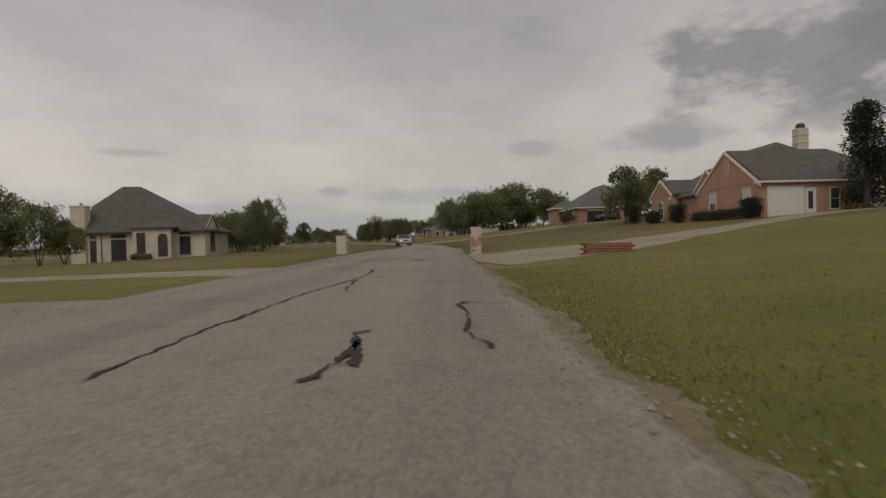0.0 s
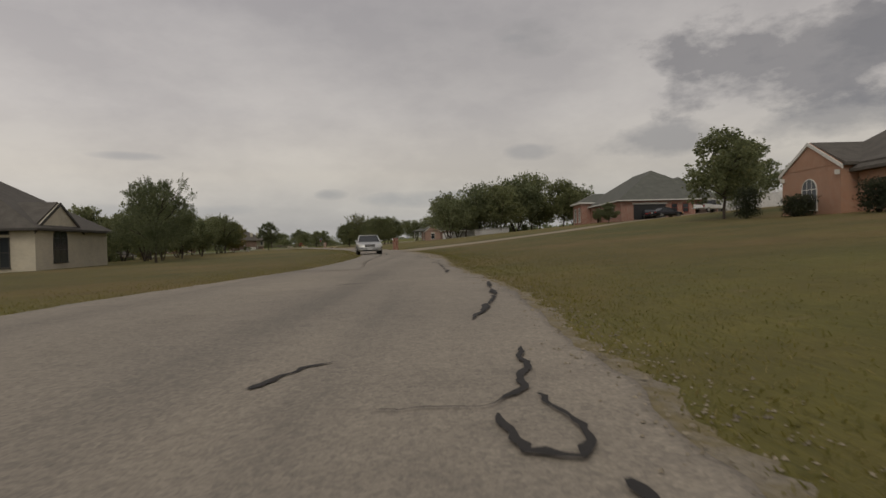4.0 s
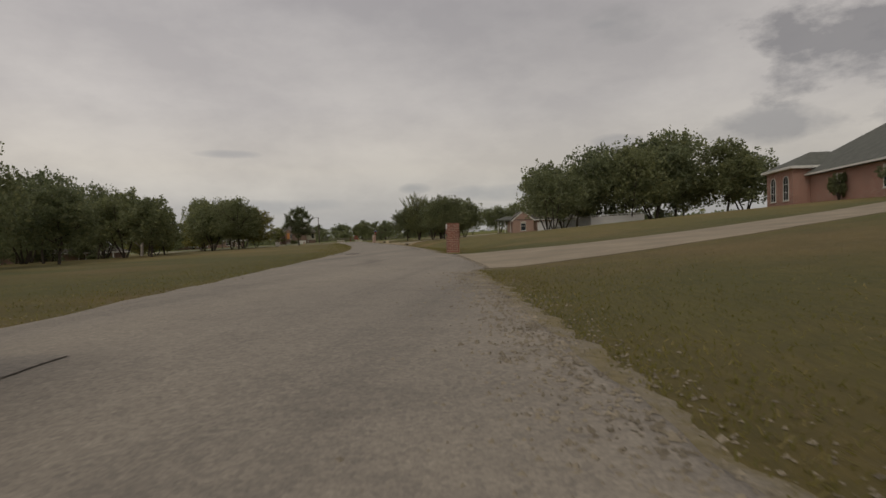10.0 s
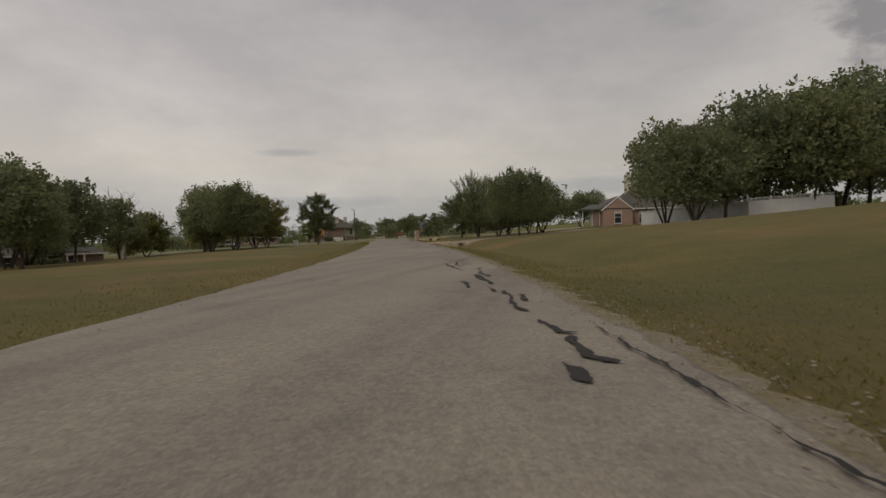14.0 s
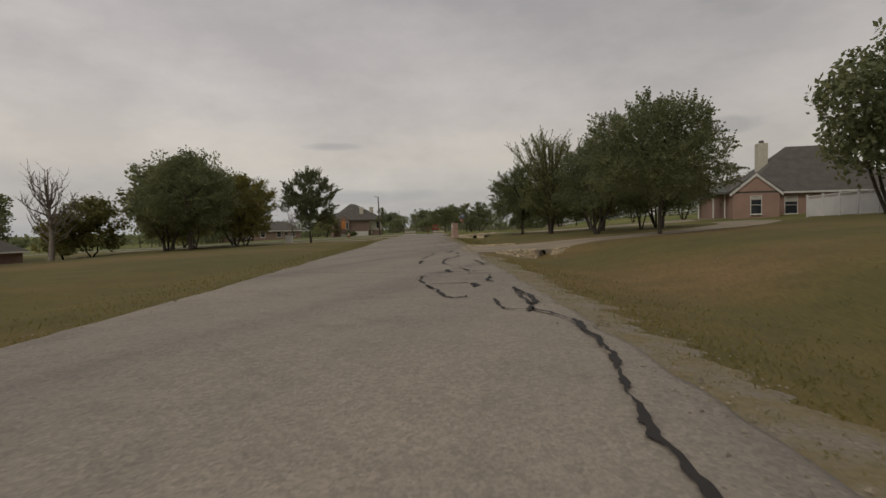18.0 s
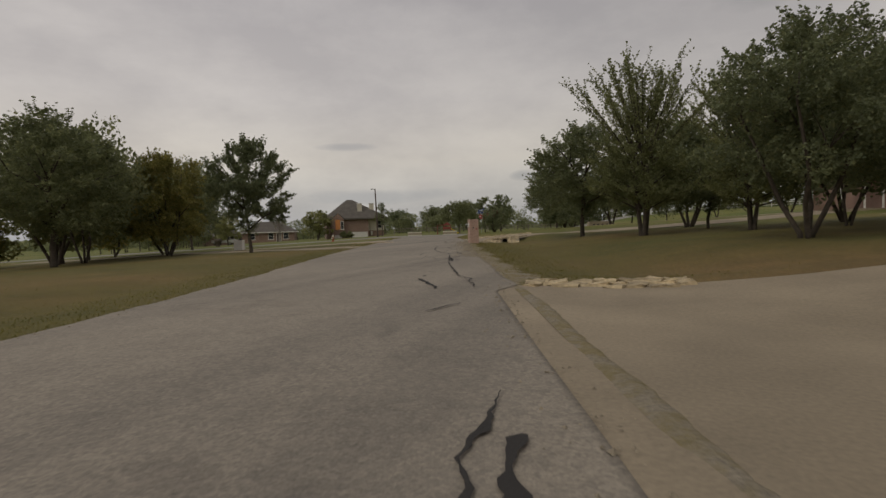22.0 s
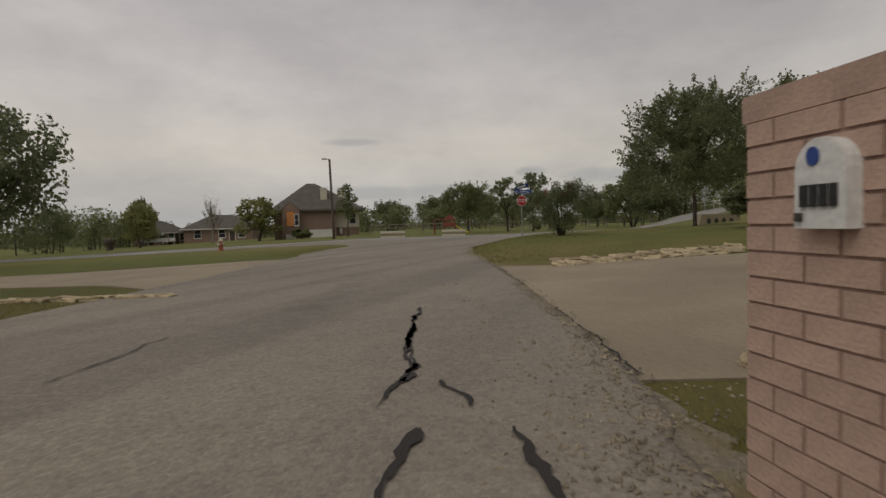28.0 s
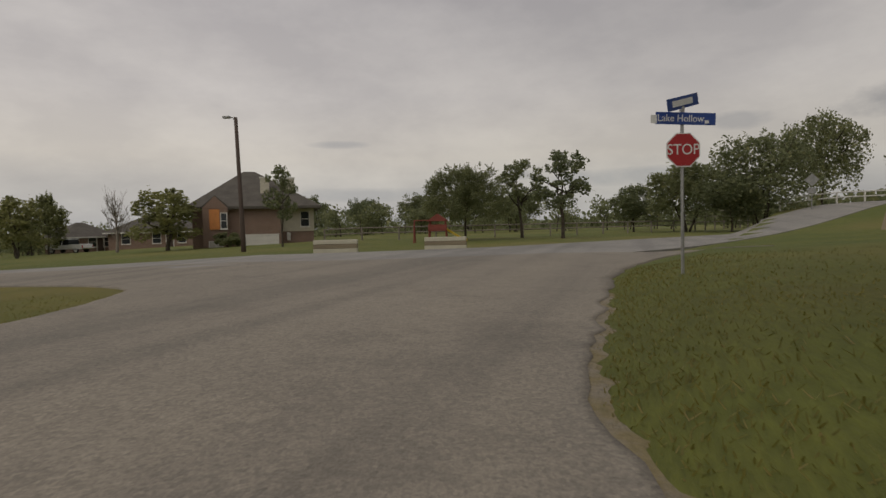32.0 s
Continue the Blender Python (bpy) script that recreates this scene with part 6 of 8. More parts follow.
# the orange brick house on the rise
orange = thing("house", pose(29.5, 52.0, 2.05), "orange brick house with white-trimmed gables and a brown roof", "house")
OE = 3.4
part("wall", walls([(0, 0), (24, 0), (24, 22), (1.5, 22), (1.5, 12.4), (0, 12.4)], -0.6, OE), ORANGE_BRICK, orange)
part("main_roof", hip(1.2, 16, 4.2, 27.0, OE, 8.8, 0.4, along="y", ends=(1, 1)), SHINGLE, orange)
part("wing_roof", hip(8, 24, 0.2, 16, OE - 0.02, 7.1, 0.4, along="x", ends=(1, 1)), SHINGLE, orange)
part("gable_roof", hip(0.12, 14, 0, 12.4, OE + 0.01, 7.15, 0.4, along="x", ends=(0, 0.6)), SHINGLE, orange)
gable_wall(orange, on_wall(0, 6.2, OE - 0.05, -90), 12.4, 3.65, ORANGE_BRICK)
rake(orange, on_wall(-0.02, 6.2, OE, -90), 12.4, 3.7, 0.4)
part("far_gable_wall", walls([(0.2, 20.4), (6, 20.4), (6, 27.4), (0.2, 27.4)], -0.6, OE + 0.5), ORANGE_BRICK, orange)
part("far_gable_roof", hip(0.32, 9, 20.4, 27.4, OE + 0.5, 5.95, 0.35, along="x", ends=(0, 0.5)), SHINGLE, orange)
gable_wall(orange, on_wall(0.2, 23.9, OE + 0.45, -90), 7.0, 2.05, ORANGE_BRICK)
rake(orange, on_wall(0.18, 23.9, OE + 0.5, -90), 7.0, 2.05)
part("mid_gable_wall", walls([(1.1, 9.9), (5, 9.9), (5, 15.4), (1.1, 15.4)], -0.6, OE + 0.6), ORANGE_BRICK, orange)
part("mid_gable_roof", hip(1.22, 8, 9.9, 15.4, OE + 0.6, 6.0, 0.3, along="x", ends=(0, 0)), SHINGLE, orange)
gable_wall(orange, on_wall(1.1, 12.65, OE + 0.55, -90), 5.5, 2.0, ORANGE_BRICK)
rake(orange, on_wall(1.08, 12.65, OE + 0.6, -90), 5.5, 2.0)
part("link_roof", hip(1.6, 7, 15.2, 20.6, OE + 0.45, 5.4, 0.35, along="y", ends=(0, 0)), SHINGLE, orange)
part("chimney", box(10.2, 11.35, 10.2, 11.3, 5.0, 10.1, 0.03), SIDING, orange, "white sided chimney")
for k in range(3):
    part("chimney_band", box(10.14, 11.41, 10.14, 11.36, 7.6 + k * 0.85, 7.7 + k * 0.85, 0.02), TRIM, orange)
part("chimney_cap", tube([(10.77, 10.75, 10.1), (10.77, 10.75, 10.35), (10.77, 10.75, 10.65)], [0.46, 0.5, 0.33], 12), IRON, orange)
window(orange, on_wall(0, 2.1, 1.15, -90), 1.3, 1.75, False, (0, 1), 0.6)
window(orange, on_wall(0, 8.9, 1.15, -90), 1.3, 1.75, False, (0, 1), 0.6)
window(orange, on_wall(0, 5.8, 4.8, -90), 0.55, 1.15, False, (0, 0), 0.9, sill=False)
window(orange, on_wall(0.2, 23.9, 0.6, -90), 1.7, 2.4, True, (2, 2))
window(orange, on_wall(1.1, 13.6, 0.5, -90), 1.3, 2.6, True, (1, 2))
garage_door(orange, on_wall(2.45, 0, 0.0, 0), 3.2, 2.75)
front_door(orange, on_wall(4.75, 0, 0.1, 0), 0.8, 2.5, TRIM, True)
window(orange, on_wall(7.0, 0, 0.7, 0), 0.8, 1.9, False, (0, 1))
garage_door(orange, on_wall(12.4, 0, 0.0, 0), 4.4, 2.5)
cornice(orange, -0.3, 24.4, -0.4, 0.3, OE)
for y in (0.15, 12.2, 20.6, 27.2):
    part("corner_board", box(-0.05, 0.25, y - 0.12, y + 0.12, OE - 0.35, OE), TRIM, orange)

# the red brick house with the big grey-green hipped roof
red = thing("house", pose(29.5, 121.5, 3.75), "red brick house under a wide grey-green hipped roof", "house")
RE = 3.1
part("wall", walls([(0, 0), (16, 0), (16, 24), (0, 24)], -0.8, RE), RED_BRICK, red)
part("roof", hip(0, 16, 0, 24, RE, 8.7, 0.6, along="y", ends=(1, 0.9)), SHINGLE_GREEN, red)
part("side_wall", walls([(16, 4), (18.5, 4), (18.5, 20), (16, 20)], -0.8, RE), RED_BRICK, red)
part("side_roof", hip(8, 18.5, 4, 21, RE, 7.6, 0.5, along="y", ends=(1, 1)), SHINGLE_GREEN, red)
part("entry_wall", walls([(-1.8, 18.0), (1, 18.0), (1, 24.6), (-1.8, 24.6)], -0.8, RE + 0.7), RED_BRICK, red)
part("entry_roof", hip(-1.8, 5, 18.0, 24.6, RE + 0.9, 5.9, 0.45, along="x", ends=(1, 0.5)), SHINGLE_GREEN, red)
part("entry_band", box(-2.3, 1.2, 17.5, 25.1, RE + 0.62, RE + 0.9, 0.02), TRIM, red)
for y in (19.6, 22.8):
    window(red, on_wall(-1.8, y, 0.35, -90), 1.2, 2.7, True, (1, 2))
window(red, on_wall(0, 12.5, 0.6, -90), 1.5, 1.9, False, (1, 1), 0.5)
window(red, on_wall(0, 4.6, 0.6, -90), 1.5, 1.9, False, (1, 1), 0.4)
# flat black panel on the wall; its colour stands for the garage's inner shade
part("garage_opening", box(2.0, 7.2, -0.05, 0.02, -0.1, 2.35), BLACK_PLASTIC, red, "black panel for the shaded inside of the open garage")
part("garage_frame", box(1.8, 7.4, -0.07, -0.02, 2.35, 2.6), TRIM, red)
for k in (8.6, 10.4):
    window(red, on_wall(k, 0, 1.0, 0), 0.85, 1.3, False, (0, 1), 0, PLAY_RED)
part("garage_opening", box(12.0, 15.4, -0.05, 0.02, -0.1, 2.3), DARK_DOOR, red, "dark red garage door")
cornice(red, -0.6, 16.6, -0.6, 24.6, RE)
part("roof_vent", box(9.5, 10.6, 8, 9, 7.2, 7.9, 0.1), STEEL, red)

# the pinkish brick house behind the white fence
pink = thing("house", pose(-3.8, 185.5, 1.42, 0, 0, 6), "pinkish brick house with a small front gable and grey roof", "house")
PE = 2.6
part("wall", walls([(0, 0), (4.2, 0), (4.2, 3.0), (17, 3.0), (17, 14), (0, 14)], -0.8, PE), PINK_BRICK, pink)
part("roof", hip(2.2, 17, 3.0, 14, PE, 7.8, 0.45, along="x", ends=(1, 1)), SHINGLE, pink)
part("gable_roof", hip(0, 4.2, 0, 14, PE, 4.35, 0.35, along="y", ends=(0, 0)), SHINGLE, pink)
gable_wall(pink, on_wall(2.1, 0, PE - 0.05, 0), 4.2, 1.65, PINK_BRICK)
rake(pink, on_wall(2.1, -0.02, PE, 0), 4.2, 1.72, 0.3)
window(pink, on_wall(2.1, 0, 0.35, 0), 0.9, 1.7, False, (0, 1), 0.2)
window(pink, on_wall(6.3, 3.0, 0.35, 0), 1.1, 1.7, False, (0, 1), 0.3)
part("porch_floor", box(-3.0, 0, 1.5, 5, -0.5, -0.02), CONCRETE, pink)
for k in (-2.8, -1.4, -0.3):
    part("porch_post", tube([(k, 1.7, -0.1), (k, 1.7, PE)], [0.07, 0.07]), TRIM, pink)
part("porch_roof", hip(-3.0, 0, 1.4, 5, PE, 3.3, 0.3, along="x", ends=(1, 0)), SHINGLE_GREEN, pink)
part("chimney", box(4.6, 5.6, 7.4, 8.6, 4.0, 8.2, 0.03), SIDING, pink)
part("chimney_cap", tube([(5.1, 8.0, 8.2), (5.1, 8.0, 8.5)], [0.28, 0.24], 10), IRON, pink)
cornice(pink, 4.6, 17.4, 2.6, 14, PE)

# the two-storey house across the street
two = thing("house", pose(-67.6, 228.6, -1.5, 0, 0, 34), "two-storey brown brick house with two pale chimneys", "house")
TE = 4.55
part("wall", walls([(-4.0, 0), (3.2, 0), (3.2, 9), (-4.0, 9)], -0.6, TE), DULL_BRICK, two)
part("roof", hip(-4.0, 6.2, 0, 9.5, TE, 8.0, 0.5, along="x", ends=(0.84, 1.1)), SHINGLE, two)
part("side_wall", walls([(3.25, 1.0), (6.1, 1.0), (6.1, 9), (3.25, 9)], 2.3, TE - 0.02), SIDING, two, "tan siding upper storey")
part("side_wall_low", walls([(3.25, 1.1), (6.05, 1.1), (6.05, 9), (3.25, 9)], -0.6, 2.3), DULL_BRICK, two)
part("gable_roof", hip(-3.1, -1.1, -0.5, 4, TE - 0.1, 5.5, 0.2, along="y", ends=(0, 0)), SHINGLE, two)
part("bay_wall", walls([(-3.1, -0.6), (-1.1, -0.6), (-1.1, 1), (-3.1, 1)], -0.6, TE - 0.1), DULL_BRICK, two)
gable_wall(two, on_wall(-2.1, -0.6, TE - 0.15, 0), 2.0, 1.05, DULL_BRICK)
window(two, on_wall(-1.42, -0.6, 2.7, 0), 0.42, 1.25, False, (0, 1))
part("boarded_window", box(-2.55, -1.75, -0.68, -0.6, 2.6, 4.3), ORANGE_BOARD, two, "bright orange boarding beside the window")
window(two, on_wall(-2.1, -0.6, 0.45, 0), 1.0, 1.1, False, (1, 1), 0.7)
garage_door(two, on_wall(1.5, 0, 0.0, 0), 2.8, 2.0)
window(two, on_wall(5.3, 1.0, 2.75, 0), 0.7, 1.3, False, (0, 1))
window(two, on_wall(5.2, 1.1, 0.5, 0), 0.7, 0.7, False, (0, 0))
part("meter_box", box(3.7, 4.0, 0.95, 1.1, 1.5, 2.2, 0.02), TRIM, two, "white meter box")
for k, y in ((1.9, 1.7), (4.1, 2.2)):
    part("chimney", box(k - 0.38, k + 0.38, y - 0.38, y + 0.38, 4.7, 7.1, 0.02), SIDING, two, "pale sided chimney")
    part("chimney_cap", box(k - 0.43, k + 0.43, y - 0.43, y + 0.43, 7.1, 7.22), TRIM, two)
cornice(two, -4.4, 6.6, -0.4, 9.9, TE)


def cottage(x, y, turn, w, d, eave, top, wall, roof, label, bottom=-0.8):
    ob = thing("house", pose(x, y, land(x, y), 0, 0, turn), label, "house")
    part("wall", walls([(-w / 2, 0), (w / 2, 0), (w / 2, d), (-w / 2, d)], bottom, eave), wall, ob)
    part("roof", hip(-w / 2, w / 2, 0, d, eave, top, 0.5, along="x"), roof, ob)
    for k in (-0.3, 0.05, 0.34):
        window(ob, on_wall(w * k, 0, 0.7, 0), 1.1, 1.4, False, (0, 1))
    front_door(ob, on_wall(w * 0.2, 0, 0.0, 0), 0.95, 2.0)
    cornice(ob, -w / 2 - 0.5, w / 2 + 0.5, -0.5, d + 0.5, eave)
    return ob


west = cottage(-78.6, 154.4, 62, 24, 9, 2.4, 5.2, DULL_BRICK, SHINGLE, "low brown brick house with a grey roof among the oaks")
part("porch_post", box(7.2, 7.4, -1.2, -1.0, -0.5, 2.4), TRIM, west)
part("porch_post", box(9.2, 9.4, -1.2, -1.0, -0.5, 2.4), TRIM, west)
part("porch_beam", box(7.0, 9.6, -1.3, -0.9, 2.2, 2.5), TRIM, west)
part("porch_roof", box(6.8, 9.8, -1.4, 0.0, 2.5, 2.66), SHINGLE, west)
cottage(-103, 253, 30, 12, 8, 2.4, 4.9, DULL_BRICK, SHINGLE, "low brick house beyond the street")
cottage(-110.5, 249, 75, 7, 6, 2.2, 4.3, DULL_BRICK, SHINGLE, "low gabled brick wing beyond the street")


# ---- roadside pillars with letter boxes ----
def piece_mesh(cache, lx, ly, lz, rough=0.0, seed=0):
    key = (round(lx, 3), round(ly, 3), round(lz, 3), seed)
    if key not in cache:
        bm = box(-lx / 2, lx / 2, -ly / 2, ly / 2, -lz / 2, lz / 2)
        if rough:
            bmesh.ops.subdivide_edges(bm, edges=list(bm.edges), cuts=1, use_grid_fill=True)
            rng = random.Random(seed)
            for v in bm.verts:
                v.co += Vector((rng.uniform(-1, 1), rng.uniform(-1, 1), rng.uniform(-1, 1))) * rough
        me = bpy.data.meshes.new("piece")
        bm.to_mesh(me)
        bm.free()
        cache[key] = me
    return cache[key]


def pillar(x, y, turn, w, d, h, course, length, mats, mortar, label, piece="brick", rough=0.0, proud=0.012, cap=None, band=None, seed=5, slices=2):
    """A square pier of single bricks or stones laid in running courses round a mortar core."""
    rng = random.Random(seed)
    ob = thing("mailbox_pillar", pose(x, y, land(x, y), 0, 0, turn), label, "mailbox pillar")
    inset = 0.006
    part("mortar_core", box(-w / 2 + inset, w / 2 - inset, -d / 2 + inset, d / 2 - inset, -0.25, h - 0.01), mortar, ob)
    cache = {}
    n = int(round(h / course))
    for k in range(-1, n):
        out = band(k, n) if band else 0.0
        z = (k + 0.5) * course
        for s, (span, off) in enumerate(((w, d), (d, w), (w, d), (d, w))):
            span, off = span + 2 * out, off + 2 * out
            cuts = [0.0]
            first = length / 2 if (k + s) % 2 else length
            if rough:
                first *= rng.choice((0.7, 1.0, 1.3))
            at = first
            while at < span - length * 0.3:
                cuts.append(at)
                at += length * (rng.choice((0.7, 0.85, 1.0, 1.2)) if rough else 1.0)
            cuts.append(span)
            for a, b in zip(cuts, cuts[1:]):
                joint = 0.015 if mortar == MORTAR else 0.011
                lx = round((b - a - joint) * 50) / 50 if not rough else round((b - a - joint) * 25) / 25
                me = piece_mesh(cache, max(0.03, lx), 0.05, course - joint, rough, rng.randrange(4) if rough else 0)
                q = new(piece, me)
                mat = mats[0] if len(mats) == 1 else mats[1 if rng.random() < mats[2](k, n) else 0]
                if not me.materials:
                    me.materials.append(mat)
                q.parent = ob
                q.matrix_basis = pose(0, 0, 0, 0, 0, 90 * s) @ pose((a + b) / 2 - span / 2, -off / 2 + 0.025 - (rng.uniform(0, 0.014) if rough else rng.uniform(0, 0.003)), z)
                if len(mats) > 1:
                    q.material_slots[0].link = "OBJECT"
                    q.material_slots[0].material = mat
    if cap == "soldier":
        me = piece_mesh(cache, 0.085, d / 2 + 0.03, 0.09)
        me.materials.append(mats[0])
        m = int(w / 0.095)
        for i in range(m):
            for s in (-1, 1):
                q = new(piece, me)
                q.parent = ob
                q.matrix_basis = pose(-w / 2 + (i + 0.5) * w / m, s * (d / 4 + 0.015), n * course + 0.045)
    return ob


def bars(parent, at, w, h, count, mat, name="number_bar"):
    """Figures that stay unread: plain bars of their size."""
    for i in range(count):
        x = -w / 2 + w * (i + 0.5) / count
        part(name, box(x - w * 0.34 / count, x + w * 0.34 / count, -0.008, 0.002, 0, h, m=at), mat, parent)


stone = pillar(1.78, 30.2, 3, 0.52, 0.62, 1.56, 0.125, 0.27, (STONE_PIECE, STONE_PINK, lambda k, n: 0.85 if k in (6, 7) else 0.25 if k < 6 else 0.05), MORTAR, "rough limestone mailbox pillar with a black letter box", "stone", 0.007, seed=8)
boxm = part("letter_box", prism(arch_outline(0.21, 0.24), -0.16, 0.05, on_wall(-0.26, 0.02, 1.20, -90)), BLACK_PLASTIC, stone, "black plastic letter box")
part("flap", prism(arch_outline(0.19, 0.20), -0.18, -0.16, on_wall(-0.26, 0.02, 1.21, -90)), BLACK_PLASTIC, boxm)
part("flag", box(-0.40, -0.33, -0.12, -0.10, 1.24, 1.34), BLACK_PLASTIC, boxm)
plaque = part("plaque", box(-0.30, -0.26, -0.24, 0.2, 0.48, 0.72, 0.01), PLAQUE, stone, "carved grey stone plaque")
bars(plaque, on_wall(-0.30, -0.02, 0.54, -90), 0.36, 0.12, 4, IRON)

white = pillar(-6.55, 36.4, -4, 0.62, 0.62, 1.36, 0.085, 0.40, (WHITE_STONE,), MORTAR, "white ledge-stone mailbox pillar", "stone", 0.008, seed=9)
part("letter_box", box(0.30, 0.335, -0.09, 0.10, 0.98, 1.18, 0.01), TRIM, white, "pale letter box door")

redp = pillar(-5.35, 100.75, 14, 0.60, 0.60, 1.535, 0.0903, 0.24, (BRICK_PIECE,), MORTAR, "weathered red brick mailbox pillar with pale mortar", "brick", band=lambda k, n: 0.018 if k in (n - 5, n - 6) else 0.0, seed=10)
boxr = part("letter_box", prism(arch_outline(0.20, 0.24), -0.05, 0.02, on_wall(-0.29, -0.05, 1.25, -90)), SIGN_WHITE, redp, "white letter box door")
part("flap_edge", prism(arch_outline(0.16, 0.19), -0.056, -0.05, on_wall(-0.29, -0.05, 1.265, -90)), TRIM, boxr)
bars(redp, on_wall(-0.305, -0.04, 0.91, -90), 0.42, 0.13, 4, BLACK_INK)
part("cap", box(-0.285, 0.285, -0.285, 0.285, 1.52, 1.542, 0.008), BRICK_PIECE, redp)

pinkp = pillar(-28.84, 172.72, 28, 0.50, 0.68, 1.286, 0.0857, 0.255, (PINK_PIECE,), PINK_MORTAR, "pink brick mailbox pillar with a soldier course on top", "brick", cap="soldier", seed=12)
boxp = part("letter_box", prism(arch_outline(0.175, 0.25), -0.05, 0.02, on_wall(-0.25, -0.02, 0.935, -90)), SIGN_WHITE, pinkp, "white arched letter box door with black figures")
part("eagle_mark", prism([(0.022 * math.cos(a), 0.027 * math.sin(a)) for a in (k * math.pi / 6 for k in range(12))], -0.065, -0.06, on_wall(-0.24, 0.0, 1.135, -90)), SIGN_BLUE, boxp, "small blue oval mark")
bars(boxp, on_wall(-0.30, -0.02, 0.995, -90), 0.135, 0.062, 4, BLACK_INK)
part("latch", box(-0.315, -0.30, 0.035, 0.055, 0.955, 0.98, 0.004), IRON, boxp)
part("flag", box(-0.10, -0.02, -0.375, -0.365, 0.86, 0.92), IRON, pinkp, "folded dark flag plate")
part("flag_arm", tube([(-0.05, -0.37, 0.88), (0.10, -0.37, 0.86)], [0.008, 0.008], 6), TRIM, pinkp)
part("flag_knob", box(0.08, 0.125, -0.385, -0.365, 0.80, 0.89), SIGN_RED, pinkp, "red flag")

# a planter wall of brick at the first drive, and rubble ends at the culverts
planter = thing("retaining_wall", pose(4.26, 17.35, 0.16, 0, 0, 5), "low red brick retaining wall round a mulched bed", "retaining wall")
part("mortar_core", box(0.16, 1.5, -0.10, 0.10, -0.5, 0.36), MORTAR, planter)
part("mulch", box(0.3, 1.6, 0.125, 0.6, -0.5, 0.24, 0.05), RUST, planter)
wall_pieces = {}
for k in range(-2, 5):
    for i in range(7):
        me = piece_mesh(wall_pieces, 0.215, 0.24, 0.066)
        if not me.materials:
            me.materials.append(BRICK_PIECE)
        q = new("brick", me)
        q.parent = planter
        q.matrix_basis = pose(0.14 + i * 0.228 + (0.11 if k % 2 else 0.0), 0.004 * ((i * 7 + k * 3) % 4), 0.04 + k * 0.077)


def rubble(x, y, turn, length, depth, rows, label, seed, heap=0.0):
    """Flat stones bedded side by side along the edge of a drive, broken and uneven."""
    rng = random.Random(seed)
    ob = thing("stone_edging", pose(x, y, land(x, y), 0, 0, turn), label, "stone edging")
    cache = {}
    for k in range(rows):
        at = -length / 2 + rng.uniform(0, 0.15)
        while at < length / 2:
            lx = rng.choice((0.16, 0.22, 0.3, 0.36))
            if rng.random() < 0.82:
                me = piece_mesh(cache, lx, depth / rows * (1.3 if heap else 1.05), 0.045 if heap else 0.07, 0.018, rng.randrange(5))
                if not me.materials:
                    me.materials.append(RUBBLE)
                q = new("stone", me)
                q.parent = ob
                py = depth * ((k + 0.5) / rows - 0.5) + rng.uniform(-0.04, 0.04)
                wx, wy = x + math.cos(radians(turn)) * at - math.sin(radians(turn)) * py, y + math.sin(radians(turn)) * at + math.cos(radians(turn)) * py
                q.matrix_basis = pose(at + lx / 2, py, land(wx, wy) - land(x, y) + 0.018 + heap * (k + 0.3) / rows + rng.uniform(-0.012, 0.016), rng.uniform(-6, 6) + rng.uniform(60, 240) * heap, rng.uniform(-6, 6), rng.uniform(-22, 22))
            at += lx + rng.uniform(0.0, 0.05)
    return ob


def bow(p, u):
    """A point on the bow through three points."""
    a, b, c = (Vector(q) for q in p)
    b = b * 2 - (a + c) / 2
    return a * (1 - u) ** 2 + b * 2 * u * (1 - u) + c * u * u


